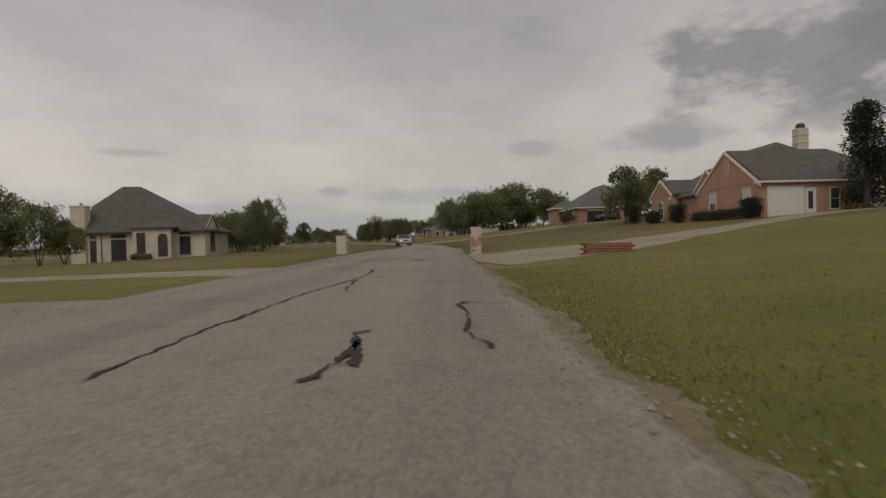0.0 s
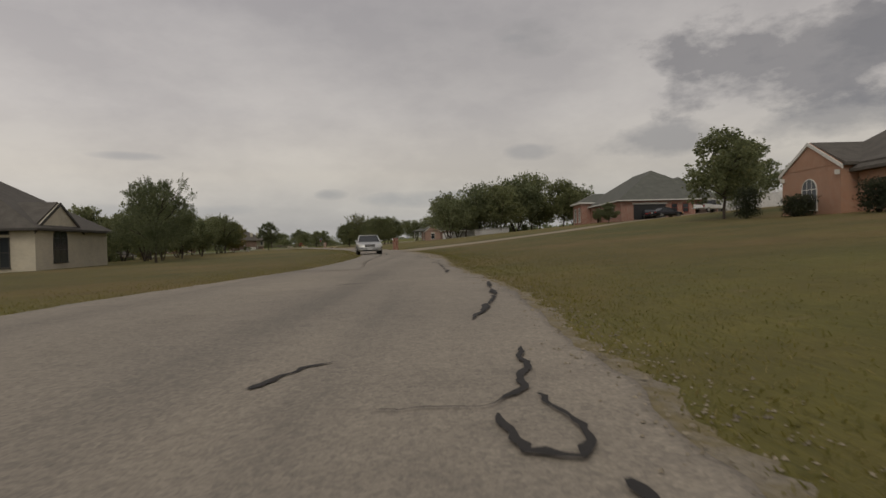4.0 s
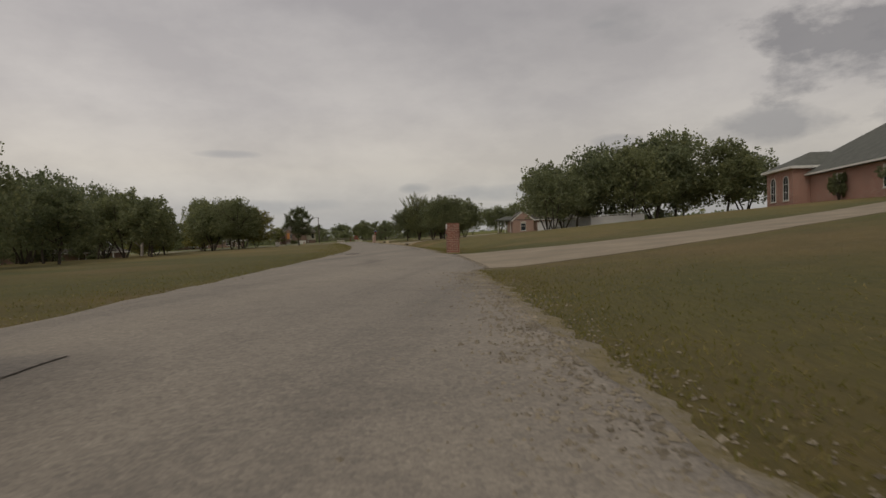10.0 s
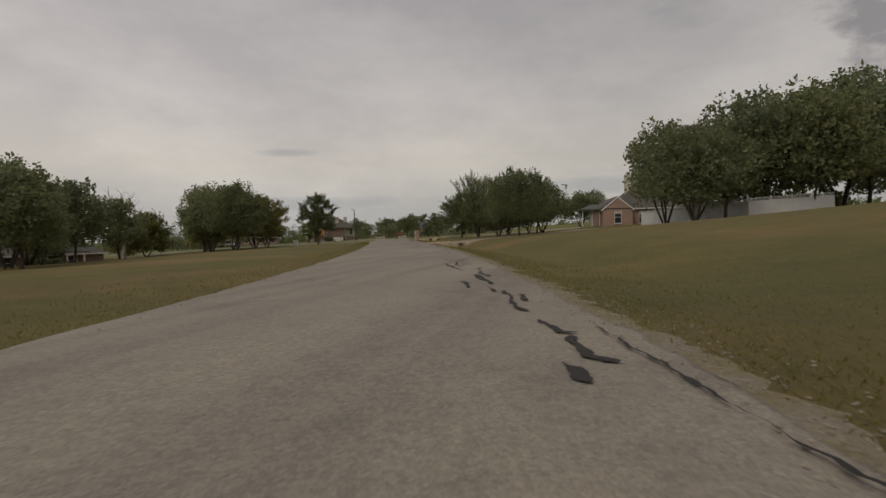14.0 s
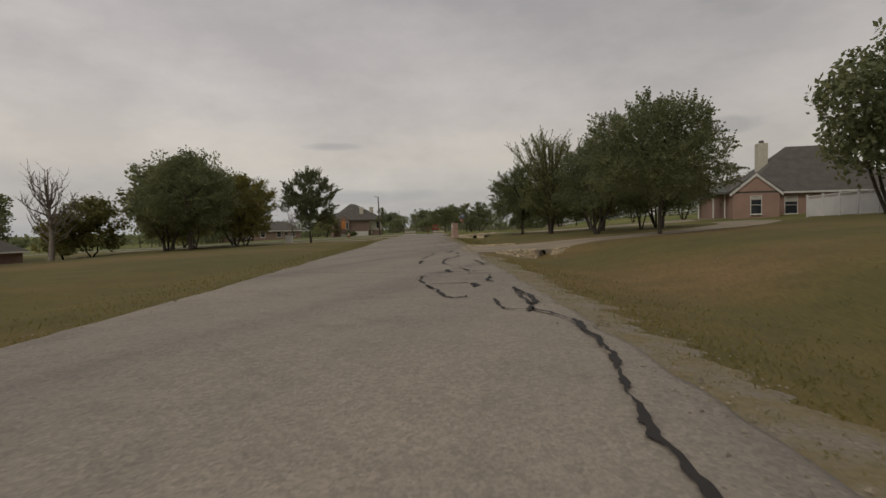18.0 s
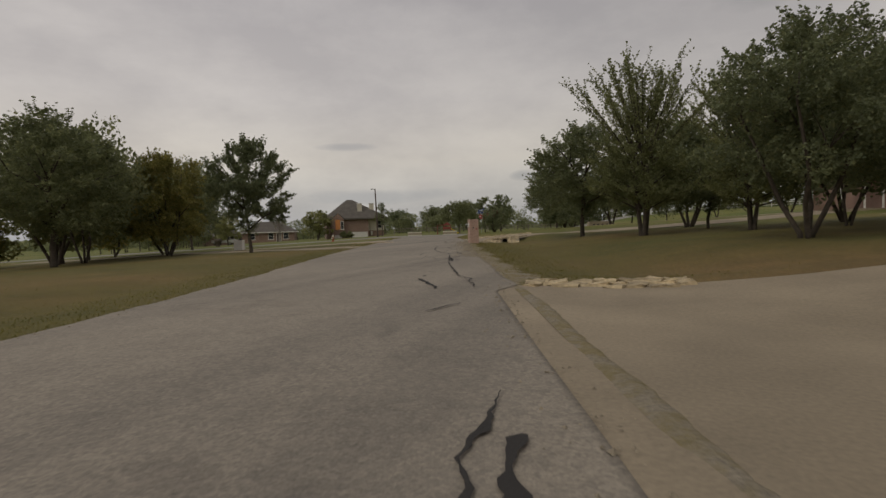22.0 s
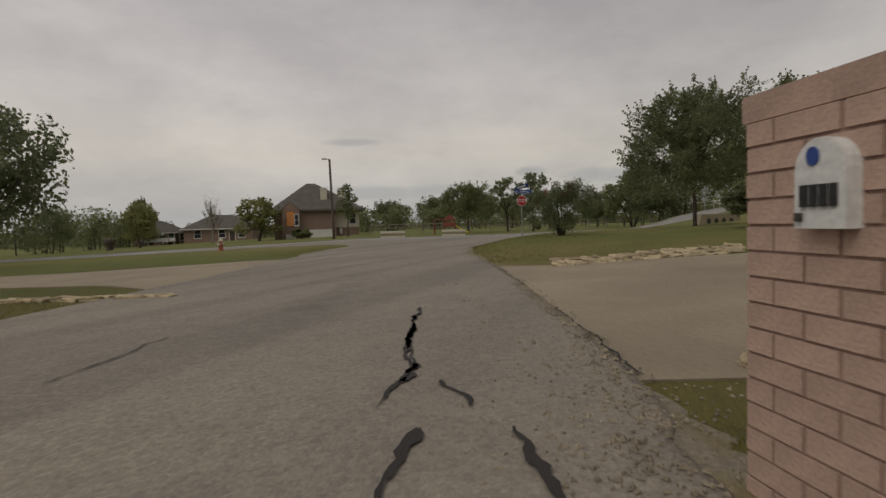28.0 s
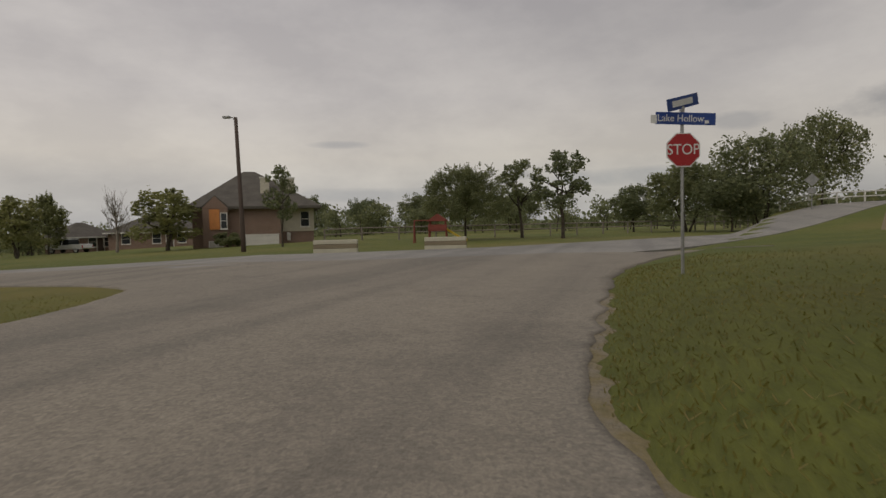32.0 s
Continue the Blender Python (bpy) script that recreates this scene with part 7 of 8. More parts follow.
def stone_wing(ob, top, low, rows, length, seed, lump=0.028):
    """A bank between an upper and a lower bow, paved with fitted flat stones, each its own piece."""
    rng = random.Random(seed)
    at = lambda u, v: bow(top, u).lerp(bow(low, u), v)
    bm, n = bmesh.new(), 10
    up = [[bm.verts.new(at(i / n, k / 3)) for k in range(4)] for i in range(n + 1)]
    for i in range(n):
        for k in range(3):
            bm.faces.new((up[i][k], up[i][k + 1], up[i + 1][k + 1], up[i + 1][k]))
    part("clay_bed", bm, BED, ob)
    span = (bow(top, 0.5) - bow(top, 0)).length + (bow(top, 1) - bow(top, 0.5)).length
    for k in range(rows):
        u = -rng.uniform(0, 0.5) * length / span
        while u < 0.985:
            du = length * rng.uniform(0.6, 1.5) / span
            a, b = max(0.0, u), min(1.0, u + du)
            u += du
            if b - a < 0.25 * du:
                continue
            v0, v1 = (k + rng.uniform(-0.12, 0.1)) / rows, (k + 1 + rng.uniform(-0.1, 0.14)) / rows
            gap = 0.011 / span
            ring = [(a + gap, v0), ((a + b) / 2, v0 + rng.uniform(-0.04, 0.03)), (b - gap, v0 + rng.uniform(-0.03, 0.05)), (b - gap + rng.uniform(-0.2, 0.12) * du, (v0 + v1) / 2), (b - gap, v1 - 0.02), ((a + b) / 2, v1 + rng.uniform(-0.05, 0.02)), (a + gap, v1 - 0.04), (a + gap + rng.uniform(-0.1, 0.16) * du, (v0 + v1) / 2)]
            pts = [at(min(1.02, max(-0.02, p)), min(1.05, max(-0.04, q))) for p, q in ring]
            mid_p = sum(pts, Vector()) / 8
            nrm = (pts[2] - pts[6]).cross(pts[4] - pts[0])
            if nrm.length < 1e-5:
                continue
            nrm.normalize()
            if nrm.z < 0:
                nrm.negate()
            tilt = Vector((rng.uniform(-0.10, 0.10), rng.uniform(-0.10, 0.10), 0))
            lift = lump * rng.uniform(0.5, 1.2)
            bm = bmesh.new()
            lows = [bm.verts.new(p - nrm * 0.03) for p in pts]
            tops = [bm.verts.new(mid_p + (p - mid_p) * rng.uniform(0.86, 0.97) + nrm * (lift + (p - mid_p).dot(tilt))) for p in pts]
            bm.faces.new(tops)
            for i in range(8):
                bm.faces.new((lows[i], lows[(i + 1) % 8], tops[(i + 1) % 8], tops[i]))
            bmesh.ops.recalc_face_normals(bm, faces=list(bm.faces))
            part("stone", bm, RUBBLE, ob)


def wing_culvert(x, y, z, turn, pipe, label, wall, wings, seed):
    """A pipe through a low headwall under the drive's edge, between banks of flat stones. z: the pipe's axis; wall: its left, right, foot and top."""
    ob = thing("culvert", pose(x, y, z, 0, 0, turn), label, "culvert")
    back = pose(x, y, z, 0, 0, turn).inverted()
    for k, (top, low, rows, length) in enumerate(wings):
        stone_wing(ob, [back @ Vector(p) for p in top], [back @ Vector(p) for p in low], rows, length, seed + k)
    left, right, foot, head = wall
    bm, n = bmesh.new(), 32
    rings = []
    for deep in (0.0, 0.10):
        inner, outer = [], []
        for i in range(n):
            c, q = math.cos(2 * math.pi * i / n), math.sin(2 * math.pi * i / n)
            far = min((right if c > 0 else left) / c if abs(c) > 1e-6 else 9, (head if q > 0 else foot) / q if abs(q) > 1e-6 else 9)
            inner.append(bm.verts.new((pipe * c, deep, pipe * q)))
            outer.append(bm.verts.new((far * c, deep, far * q)))
        rings.append((inner, outer))
    for i in range(n):
        j = (i + 1) % n
        bm.faces.new((rings[0][0][i], rings[0][0][j], rings[0][1][j], rings[0][1][i]))
        bm.faces.new((rings[0][1][i], rings[0][1][j], rings[1][1][j], rings[1][1][i]))
        bm.faces.new((rings[0][0][j], rings[0][0][i], rings[1][0][i], rings[1][0][j]))
    part("headwall", bm, BED, ob, "rendered tan headwall")
    bm = bmesh.new()
    bmesh.ops.create_cone(bm, cap_ends=False, segments=24, radius1=pipe * 0.99, radius2=pipe * 0.99, depth=1.2, matrix=pose(0, 0.575, 0, 90))
    p = part("pipe", bm, PIPE, ob, "dark corrugated drain pipe", True)
    for k in range(5):
        ring = [(pipe * 0.97 * math.cos(a), 0.0 + k * 0.1, pipe * 0.97 * math.sin(a)) for a in (2 * math.pi * i / 24 for i in range(25))]
        part("rib", tube(ring, [0.012] * 25, 5), PIPE, p)
    part("pipe_end", box(-pipe * 0.8, pipe * 0.8, 1.15, 1.17, -pipe * 0.8, pipe * 0.8), PIPE, p)
    return ob


wing_culvert(-17.17, 146.03, -0.18, 52, 0.165, "dry-laid tan stone culvert wings round a dark pipe", (-0.42, 0.52, -0.3, 0.185),
             (([(-18.60, 143.60, 0.02), (-17.90, 145.22, 0.035), (-17.40, 145.92, 0.0)], [(-18.35, 143.45, -0.10), (-17.72, 144.66, -0.29), (-17.32, 145.66, -0.36)], 6, 0.19),
              ([(-16.84, 146.40, -0.02), (-16.40, 146.98, 0.05), (-15.55, 147.45, 0.14)], [(-16.95, 145.95, -0.36), (-16.72, 145.38, -0.36), (-15.85, 145.55, -0.25)], 6, 0.19)), 61)
rubble(-20.35, 150.4, -8, 2.3, 1.0, 5, "loose pale flat stones along the drive", 62)
wing_culvert(-27.50, 174.90, 0.0, 35, 0.16, "tan rubble culvert wings round a dark pipe", (-0.24, 0.3, -0.3, 0.175),
             (([(-29.0, 174.75, 0.03), (-28.4, 175.15, 0.16), (-27.66, 174.84, 0.19)], [(-28.75, 174.4, -0.08), (-28.25, 174.4, -0.16), (-27.66, 174.66, -0.22)], 5, 0.22),
              ([(-28.75, 175.2, 0.13), (-27.5, 175.95, 0.26), (-26.4, 176.2, 0.30)], [(-28.45, 175.05, 0.14), (-27.6, 174.86, 0.2), (-26.7, 175.2, 0.25)], 6, 0.24),
              ([(-27.34, 174.95, 0.2), (-27.05, 175.02, 0.25), (-26.7, 175.2, 0.26)], [(-27.30, 174.86, -0.22), (-27.02, 174.52, -0.22), (-26.55, 174.72, -0.12)], 3, 0.34)), 63)
rubble(-29.6, 183.05, 24, 3.9, 0.60, 6, "heap of tilted pale flat stones edging the drive", 64, 0.10)
rubble(-37.2, 176.4, 14, 3.0, 0.32, 2, "crumbled pale edge of the west drive", 65)


# ---- fences ----
def vinyl_fence(pts, h, label, step=2.2):
    """White vinyl privacy fence: posts with caps, rails, boards and a lattice top."""
    ob = thing("fence", pose(pts[0][0], pts[0][1], 0), label, "fence")
    o = Vector((pts[0][0], pts[0][1], 0))
    for (xa, ya), (xb, yb) in zip(pts, pts[1:]):
        n = max(1, round(math.hypot(xb - xa, yb - ya) / step))
        for i in range(n):
            p = [Vector((xa + (xb - xa) * f, ya + (yb - ya) * f, 0)) for f in (i / n, (i + 1) / n)]
            for q in p:
                q.z = land(q.x, q.y)
            d = p[1] - p[0]
            a = math.degrees(math.atan2(d.y, d.x))
            L, sl = math.hypot(d.x, d.y), d.z
            m = pose(*(p[0] - o), 0, 0, a)
            part("post", box(-0.065, 0.065, -0.065, 0.065, -0.4, h + 0.08, 0.01, m), WHITE_VINYL, ob)
            part("post_cap", box(-0.085, 0.085, -0.085, 0.085, h + 0.08, h + 0.13, 0.02, m), WHITE_VINYL, ob)
            m2 = m @ Matrix(((1, 0, 0, 0), (0, 1, 0, 0), (sl / L, 0, 1, 0), (0, 0, 0, 1)))
            part("panel", box(0.06, L - 0.06, -0.02, 0.02, 0.05, h - 0.32, 0, m2), WHITE_VINYL, ob)
            for k in range(int(L / 0.2)):
                part("board", box(0.08 + k * 0.2, 0.262 + k * 0.2, -0.032, -0.02, 0.1, h - 0.36, 0, m2), WHITE_VINYL, ob)
            for z in (0.06, h - 0.34, h - 0.06):
                part("rail", box(0.05, L - 0.05, -0.04, 0.04, z, z + 0.07, 0.008, m2), WHITE_VINYL, ob)
            bm = bmesh.new()
            for k in range(int(L / 0.12)):
                add_box(bm, 0.08 + k * 0.12, 0.115 + k * 0.12, -0.012, 0.012, h - 0.28, h - 0.05, m2)
            part("lattice", bm, WHITE_VINYL, ob)
    return ob


vinyl_fence([(1.0, 179.5), (4.5, 167.5), (8.0, 156.5), (16, 159)], 1.8, "white vinyl privacy fence with a lattice top under the oaks")
vinyl_fence([(43.3, 117.6), (47.2, 109.6), (52, 100)], 2.3, "white vinyl fence behind the driveway")


def rail_fence(pts, h, label, mat, step=2.4, rails=2):
    ob = thing("fence", pose(pts[0][0], pts[0][1], 0), label, "fence")
    o = Vector((pts[0][0], pts[0][1], 0))
    for (xa, ya), (xb, yb) in zip(pts, pts[1:]):
        n = max(1, round(math.hypot(xb - xa, yb - ya) / step))
        for i in range(n):
            p = [Vector((xa + (xb - xa) * f, ya + (yb - ya) * f, 0)) for f in (i / n, (i + 1) / n)]
            for q in p:
                q.z = land(q.x, q.y)
            part("post", tube([p[0] - o + Vector((0, 0, -0.3)), p[0] - o + Vector((0, 0, h))], [0.07, 0.07], 6), mat, ob)
            for k in range(rails):
                z = Vector((0, 0, h * (0.55 + 0.4 * k)))
                part("rail", tube([p[0] - o + z, p[1] - o + z], [0.05, 0.05], 5), mat, ob)
    return ob


rail_fence([(-24.5, 239), (-18, 241.5), (-8, 245), (8, 252)], 0.95, "white rail fence along the far street", TRIM)
rail_fence([(-58, 226), (-50, 229), (-40, 236), (-30, 246)], 1.0, "grey weathered fence behind the play lot", PALE_BARK, 2.6, 2)
rail_fence([(-30, 246), (-22, 262)], 1.4, "low grey fence behind the trees", PALE_BARK, 2.6, 3)


# ---- vehicles ----
def wheel(car, x, y, r, side):
    bm = bmesh.new()
    bmesh.ops.create_cone(bm, cap_ends=True, segments=24, radius1=r, radius2=r, depth=0.2, matrix=pose(x, y, r, 0, 90, 0))
    bmesh.ops.bevel(bm, geom=[e for e in bm.edges if len(e.link_faces) == 2 and any(len(f.verts) > 6 for f in e.link_faces)], offset=0.03, segments=2, affect="EDGES")
    w = part("wheel", bm, RUBBER, car, smooth=False)
    bm = bmesh.new()
    bmesh.ops.create_cone(bm, cap_ends=True, segments=20, radius1=r * 0.64, radius2=r * 0.60, depth=0.03, matrix=pose(x + side * 0.1, y, r, 0, 90 * side, 0))
    part("rim", bm, RIM, w)
    bm = bmesh.new()
    for k in range(5):
        add_box(bm, -0.02, 0.02, -0.035, 0.035, r * 0.12, r * 0.6, pose(x + side * 0.112, y, r, 72 * k, 0, 0))
    part("spoke_wheel", bm, CHROME, w)


def loft(stations):
    """Rings of the same count joined into one skin."""
    bm = bmesh.new()
    rings = [[bm.verts.new(v) for v in ring] for ring in stations]
    n = len(rings[0])
    for a, b in zip(rings, rings[1:]):
        for i in range(n):
            bm.faces.new((a[i], a[(i + 1) % n], b[(i + 1) % n], b[i]))
    bm.faces.new(rings[0][::-1])
    bm.faces.new(rings[-1])
    return bm


def sedan(m, paint, label, length=4.5, width=1.74, height=1.42, chrome=True):
    """A four-door saloon, nose towards +y."""
    car = thing("car", m, label, "car")
    hl, hw = length / 2, width / 2
    rows = [(-1.0, 0.42, 0.86, 0.80), (-0.96, 0.30, 0.95, 0.90), (-0.80, 0.24, 0.97, 0.97), (-0.62, 0.24, 0.99, 1.0), (-0.2, 0.22, 0.94, 1.0), (0.3, 0.22, 0.92, 1.0), (0.42, 0.22, 0.92, 1.0), (0.62, 0.24, 0.86, 0.99), (0.85, 0.26, 0.79, 0.95), (0.95, 0.28, 0.73, 0.88), (1.0, 0.36, 0.66, 0.80)]
    rings = []
    for f, zb, zt, w in rows:
        w *= hw
        y = f * hl
        rings.append([(-w * 0.92, y, zb), (-w, y, zb + 0.14), (-w, y, zt - 0.16), (-w * 0.95, y, zt - 0.03), (-w * 0.6, y, zt), (w * 0.6, y, zt), (w * 0.95, y, zt - 0.03), (w, y, zt - 0.16), (w, y, zb + 0.14), (w * 0.92, y, zb)])
    part("body", loft(rings), paint, car, smooth=True)
    zb, b0, b1, r0, r1 = 0.88, -0.74 * hl, 0.44 * hl, -0.42 * hl, 0.04 * hl
    cabin = []
    for t in (0, 0.5, 0.92, 1.0):
        w = hw * (0.93 - 0.22 * t ** 1.2)
        y0, y1 = b0 + (r0 - b0) * t, b1 + (r1 - b1) * t
        z = zb + (height - 0.03 - zb) * t
        cabin.append([(-w, y0, z), (-w, y1, z), (w, y1, z), (w, y0, z)])
    part("cabin_glass", loft(cabin), CAR_GLASS, car, "dark tinted glass")
    w = hw * 0.72
    part("roof", box(-w, w, r0 - 0.03, r1 + 0.03, height - 0.06, height, 0.025), paint, car)
    for s in (-1, 1):
        for a, b, top in ((b0, r0, 1), (b1, r1, 1), (-0.12 * hl, -0.12 * hl, 1)):
            part("pillar", tube([(s * hw * 0.935, a, zb), (s * hw * 0.745, b, height - 0.04)], [0.045, 0.035], 5), paint, car)
        part("mirror", box(s * (hw + 0.05) - 0.07, s * (hw + 0.05) + 0.07, 0.30 * hl, 0.36 * hl, 0.92, 1.04, 0.02), paint, car)
        part("moulding", box(s * hw * 1.0 - 0.012, s * hw * 1.0 + 0.012, -0.6 * hl, 0.55 * hl, 0.50, 0.56), BLACK_PLASTIC, car)
        for y in (-0.25 * hl, 0.15 * hl):
            part("door_handle", box(s * hw - 0.02, s * hw + 0.02, y, y + 0.15, 0.76, 0.79), CHROME, car)
        part("headlight", box(s * hw * 0.80 - 0.18, s * hw * 0.80 + 0.15, 0.945 * hl, 0.985 * hl, 0.56, 0.73, 0.03), LAMP_GLASS, car)
        part("indicator", box(s * hw * 0.93 - 0.06, s * hw * 0.93 + 0.045, 0.89 * hl, 0.94 * hl, 0.58, 0.73, 0.02), AMBER, car)
        part("tail_light", box(s * hw * 0.72 - 0.2, s * hw * 0.72 + 0.2, -hl - 0.01, -hl + 0.08, 0.66, 0.82, 0.02), TAIL_RED, car)
        for y in (0.60 * hl, -0.60 * hl):
            wheel(car, s * (hw - 0.11), y, 0.31, s)
            bm = bmesh.new()
            bmesh.ops.create_cone(bm, cap_ends=True, segments=24, radius1=0.37, radius2=0.37, depth=0.02, matrix=pose(s * (hw - 0.002), y, 0.33, 0, 90, 0))
            part("wheel_arch", bm, BLACK_PLASTIC, car)
    part("bumper", box(-hw * 0.86, hw * 0.86, 0.93 * hl, hl + 0.06, 0.32, 0.50, 0.05), paint, car)
    part("bumper", box(-hw * 0.86, hw * 0.86, -hl - 0.06, -0.93 * hl, 0.34, 0.54, 0.05), paint, car)
    g = part("grille", box(-0.36, 0.36, 0.96 * hl, hl + 0.012, 0.54, 0.73, 0.02), BLACK_PLASTIC, car)
    for k in range(4):
        part("grille_bar", box(-0.34, 0.34, hl + 0.008, hl + 0.02, 0.565 + k * 0.042, 0.58 + k * 0.042), CHROME, g)
    part("grille_post", box(-0.012, 0.012, hl + 0.008, hl + 0.024, 0.54, 0.73), CHROME, g)
    part("air_intake", box(-hw * 0.6, hw * 0.6, hl + 0.03, hl + 0.066, 0.30, 0.36, 0.01), BLACK_PLASTIC, car)
    part("rub_strip", box(-hw * 0.84, hw * 0.84, hl + 0.045, hl + 0.072, 0.44, 0.48, 0.008), BLACK_PLASTIC, car)
    part("number_plate", box(-0.16, 0.16, hl + 0.055, hl + 0.07, 0.36, 0.46), SIGN_WHITE, car)
    part("number_plate", box(-0.16, 0.16, -hl - 0.075, -hl - 0.06, 0.60, 0.71), SIGN_WHITE, car)
    return car


def pickup(m, paint, label):
    """A crew-cab pickup, nose towards +y."""
    car = thing("pickup_truck", m, label, "pickup truck")
    part("body", box(-0.98, 0.98, -2.7, 2.75, 0.55, 1.12, 0.07), paint, car)
    cab = [[(-0.95 + 0.14 * t, -0.75 + 0.1 * t, 1.12 + 0.75 * t), (-0.95 + 0.14 * t, 1.45 - 0.55 * t, 1.12 + 0.75 * t), (0.95 - 0.14 * t, 1.45 - 0.55 * t, 1.12 + 0.75 * t), (0.95 - 0.14 * t, -0.75 + 0.1 * t, 1.12 + 0.75 * t)] for t in (0, 0.6, 1)]
    part("cabin_glass", loft(cab), CAR_GLASS, car)
    part("roof", box(-0.83, 0.83, -0.68, 0.95, 1.83, 1.92, 0.04), paint, car)
    part("tailgate", box(-0.9, 0.9, -2.76, -2.70, 0.62, 1.10, 0.02), paint, car)
    for s in (-1, 1):
        part("bed_side", box(s * 0.94 - 0.05, s * 0.94 + 0.05, -2.68, -0.8, 1.08, 1.22, 0.02), paint, car)
        part("pillar", tube([(s * 0.94, 0.3, 1.12), (s * 0.82, 0.25, 1.85)], [0.06, 0.05], 5), paint, car)
        part("tail_light", box(s * 0.9 - 0.07, s * 0.9 + 0.07, -2.78, -2.68, 0.75, 1.08), TAIL_RED, car)
        part("headlight", box(s * 0.75 - 0.18, s * 0.75 + 0.18, 2.72, 2.78, 0.85, 1.02), LAMP_GLASS, car)
        for y in (-1.75, 1.85):
            wheel(car, s * 0.88, y, 0.39, s)
    part("bumper", box(-0.95, 0.95, -2.92, -2.76, 0.55, 0.72, 0.03), CHROME, car)
    return car


sedan(pose(-5.15, 73.0, 0.03, 0, 0, 190), SILVER, "silver saloon car with chrome grille coming along the lane")
sedan(pose(34.7, 116.4, land(34.7, 116.4) + 0.04, 0, 0, -75), BLACK_PAINT, "black saloon car parked on the sloping driveway", 4.9, 1.85, 1.47)
sedan(pose(33.6, 121.0, land(33.6, 121) + 0.04, 0, 0, -8), BLACK_PAINT, "dark saloon car half inside the open garage", 4.6, 1.8, 1.45)
pickup(pose(41.0, 115.6, land(41.0, 115.6) + 0.06, 0, 0, -60), WHITE_PAINT, "white pickup truck beside the fence")
pickup(pose(44.6, 49.0, land(44.6, 49) + 0.04, 0, 0, 80), WHITE_PAINT, "white pickup truck at the top of the drive")
pickup(pose(-107.5, 243.5, land(-107.5, 243.5), 0, 0, 100), WHITE_PAINT, "white pickup truck parked by the low houses")


# ---- signs, pole, hydrant, small things ----
def lettering(parent, words, size, mat, at, width=1.0):
    cu = bpy.data.curves.new("lettering", "FONT")
    cu.body, cu.size, cu.align_x, cu.align_y, cu.extrude = words, size, "CENTER", "CENTER", 0.002
    cu.materials.append(mat)
    ob = new("lettering", cu)
    ob.parent = parent
    ob.matrix_basis = at @ pose(0, 0, 0, 90) @ Matrix.Diagonal((width, 1, 1, 1))
    return ob


def octagon(r, n=8):
    return [(r * math.cos(math.pi / n + 2 * math.pi * k / n), r * math.sin(math.pi / n + 2 * math.pi * k / n)) for k in range(n)]


stop = thing("stop_sign", pose(-34.99, 196.75, 0.353, 0, 0, 19) @ Matrix.Diagonal((0.83, 0.83, 0.83, 1)), "red stop sign with two blue street names above", "stop sign")
part("post", tube([(0, 0, -0.4), (0, 0, 2.55)], [0.03, 0.03], 8), STEEL, stop)
face = part("sign_face", prism([(x, z + 1.90) for x, z in octagon(0.305)], -0.045, -0.04), SIGN_WHITE, stop)
part("red_field", prism([(x, z + 1.90) for x, z in octagon(0.286)], -0.048, -0.045), SIGN_RED, face)
lettering(face, "STOP", 0.25, SIGN_WHITE, pose(0, -0.051, 1.90), 0.92)
b1 = part("street_blade", box(-0.50, 0.50, -0.012, 0.004, 2.32, 2.52, m=pose(-0.06, -0.03, 0, 0, 2.5, 0)), SIGN_BLUE, stop, "blue street name blade")
lettering(b1, "Lake Hollow", 0.165, SIGN_WHITE, pose(-0.04, -0.045, 2.42, 0, 2.5, 0), 0.92)
part("crest", box(-0.54, -0.44, -0.047, -0.043, 2.35, 2.49), SIGN_WHITE, b1)
part("number_bar", box(0.36, 0.43, -0.045, -0.041, 2.33, 2.38), SIGN_WHITE, b1)
cross = pose(0.02, 0, 2.70, 0, 0, 38) @ pose(0, 0, 0, 0, -14, 0)
b2 = part("street_blade", box(-0.50, 0.50, -0.008, 0.008, -0.10, 0.10, m=cross), SIGN_BLUE, stop, "blue street name blade set crosswise")
part("name_bar", box(-0.36, 0.30, -0.013, -0.009, -0.05, 0.05, m=cross), SIGN_WHITE, b2)
part("bracket", box(-0.03, 0.03, -0.04, 0.03, 2.50, 2.62), STEEL, stop)

dia = thing("road_sign", pose(-23.9, 233.0, land(-23.9, 233)), "grey back of a diamond road sign", "road sign")
part("post", tube([(0, 0, -0.3), (0, 0, 2.3)], [0.035, 0.035], 6), STEEL, dia)
part("sign_face", prism([(0, 1.6), (0.45, 2.05), (0, 2.5), (-0.45, 2.05)], -0.05, -0.04), STEEL, dia)
part("sub_plate", box(-0.25, 0.25, -0.05, -0.04, 1.1, 1.5), STEEL, dia)

lamp = thing("street_lamp", pose(-53.8, 211.2, land(-53.8, 211.2), 0, 0, 10), "tall dark brown pole with a small cobra lamp head", "street lamp")
LT = 6.5 - land(-53.8, 211.2)
part("pole", tube([(0, 0, -0.4), (0, 0, 0.6), (-0.16, 0, LT)], [0.13, 0.12, 0.085], 10), POLE_BROWN, lamp, smooth=True)
arm = part("arm", tube([(-0.14, 0, LT - 0.2), (-0.3, -0.05, LT - 0.02), (-0.5, -0.1, LT)], [0.035, 0.03, 0.03], 6), STEEL, lamp)
part("lamp_head", box(-0.75, -0.4, -0.2, 0.02, LT - 0.06, LT + 0.06, 0.03), STEEL, arm)

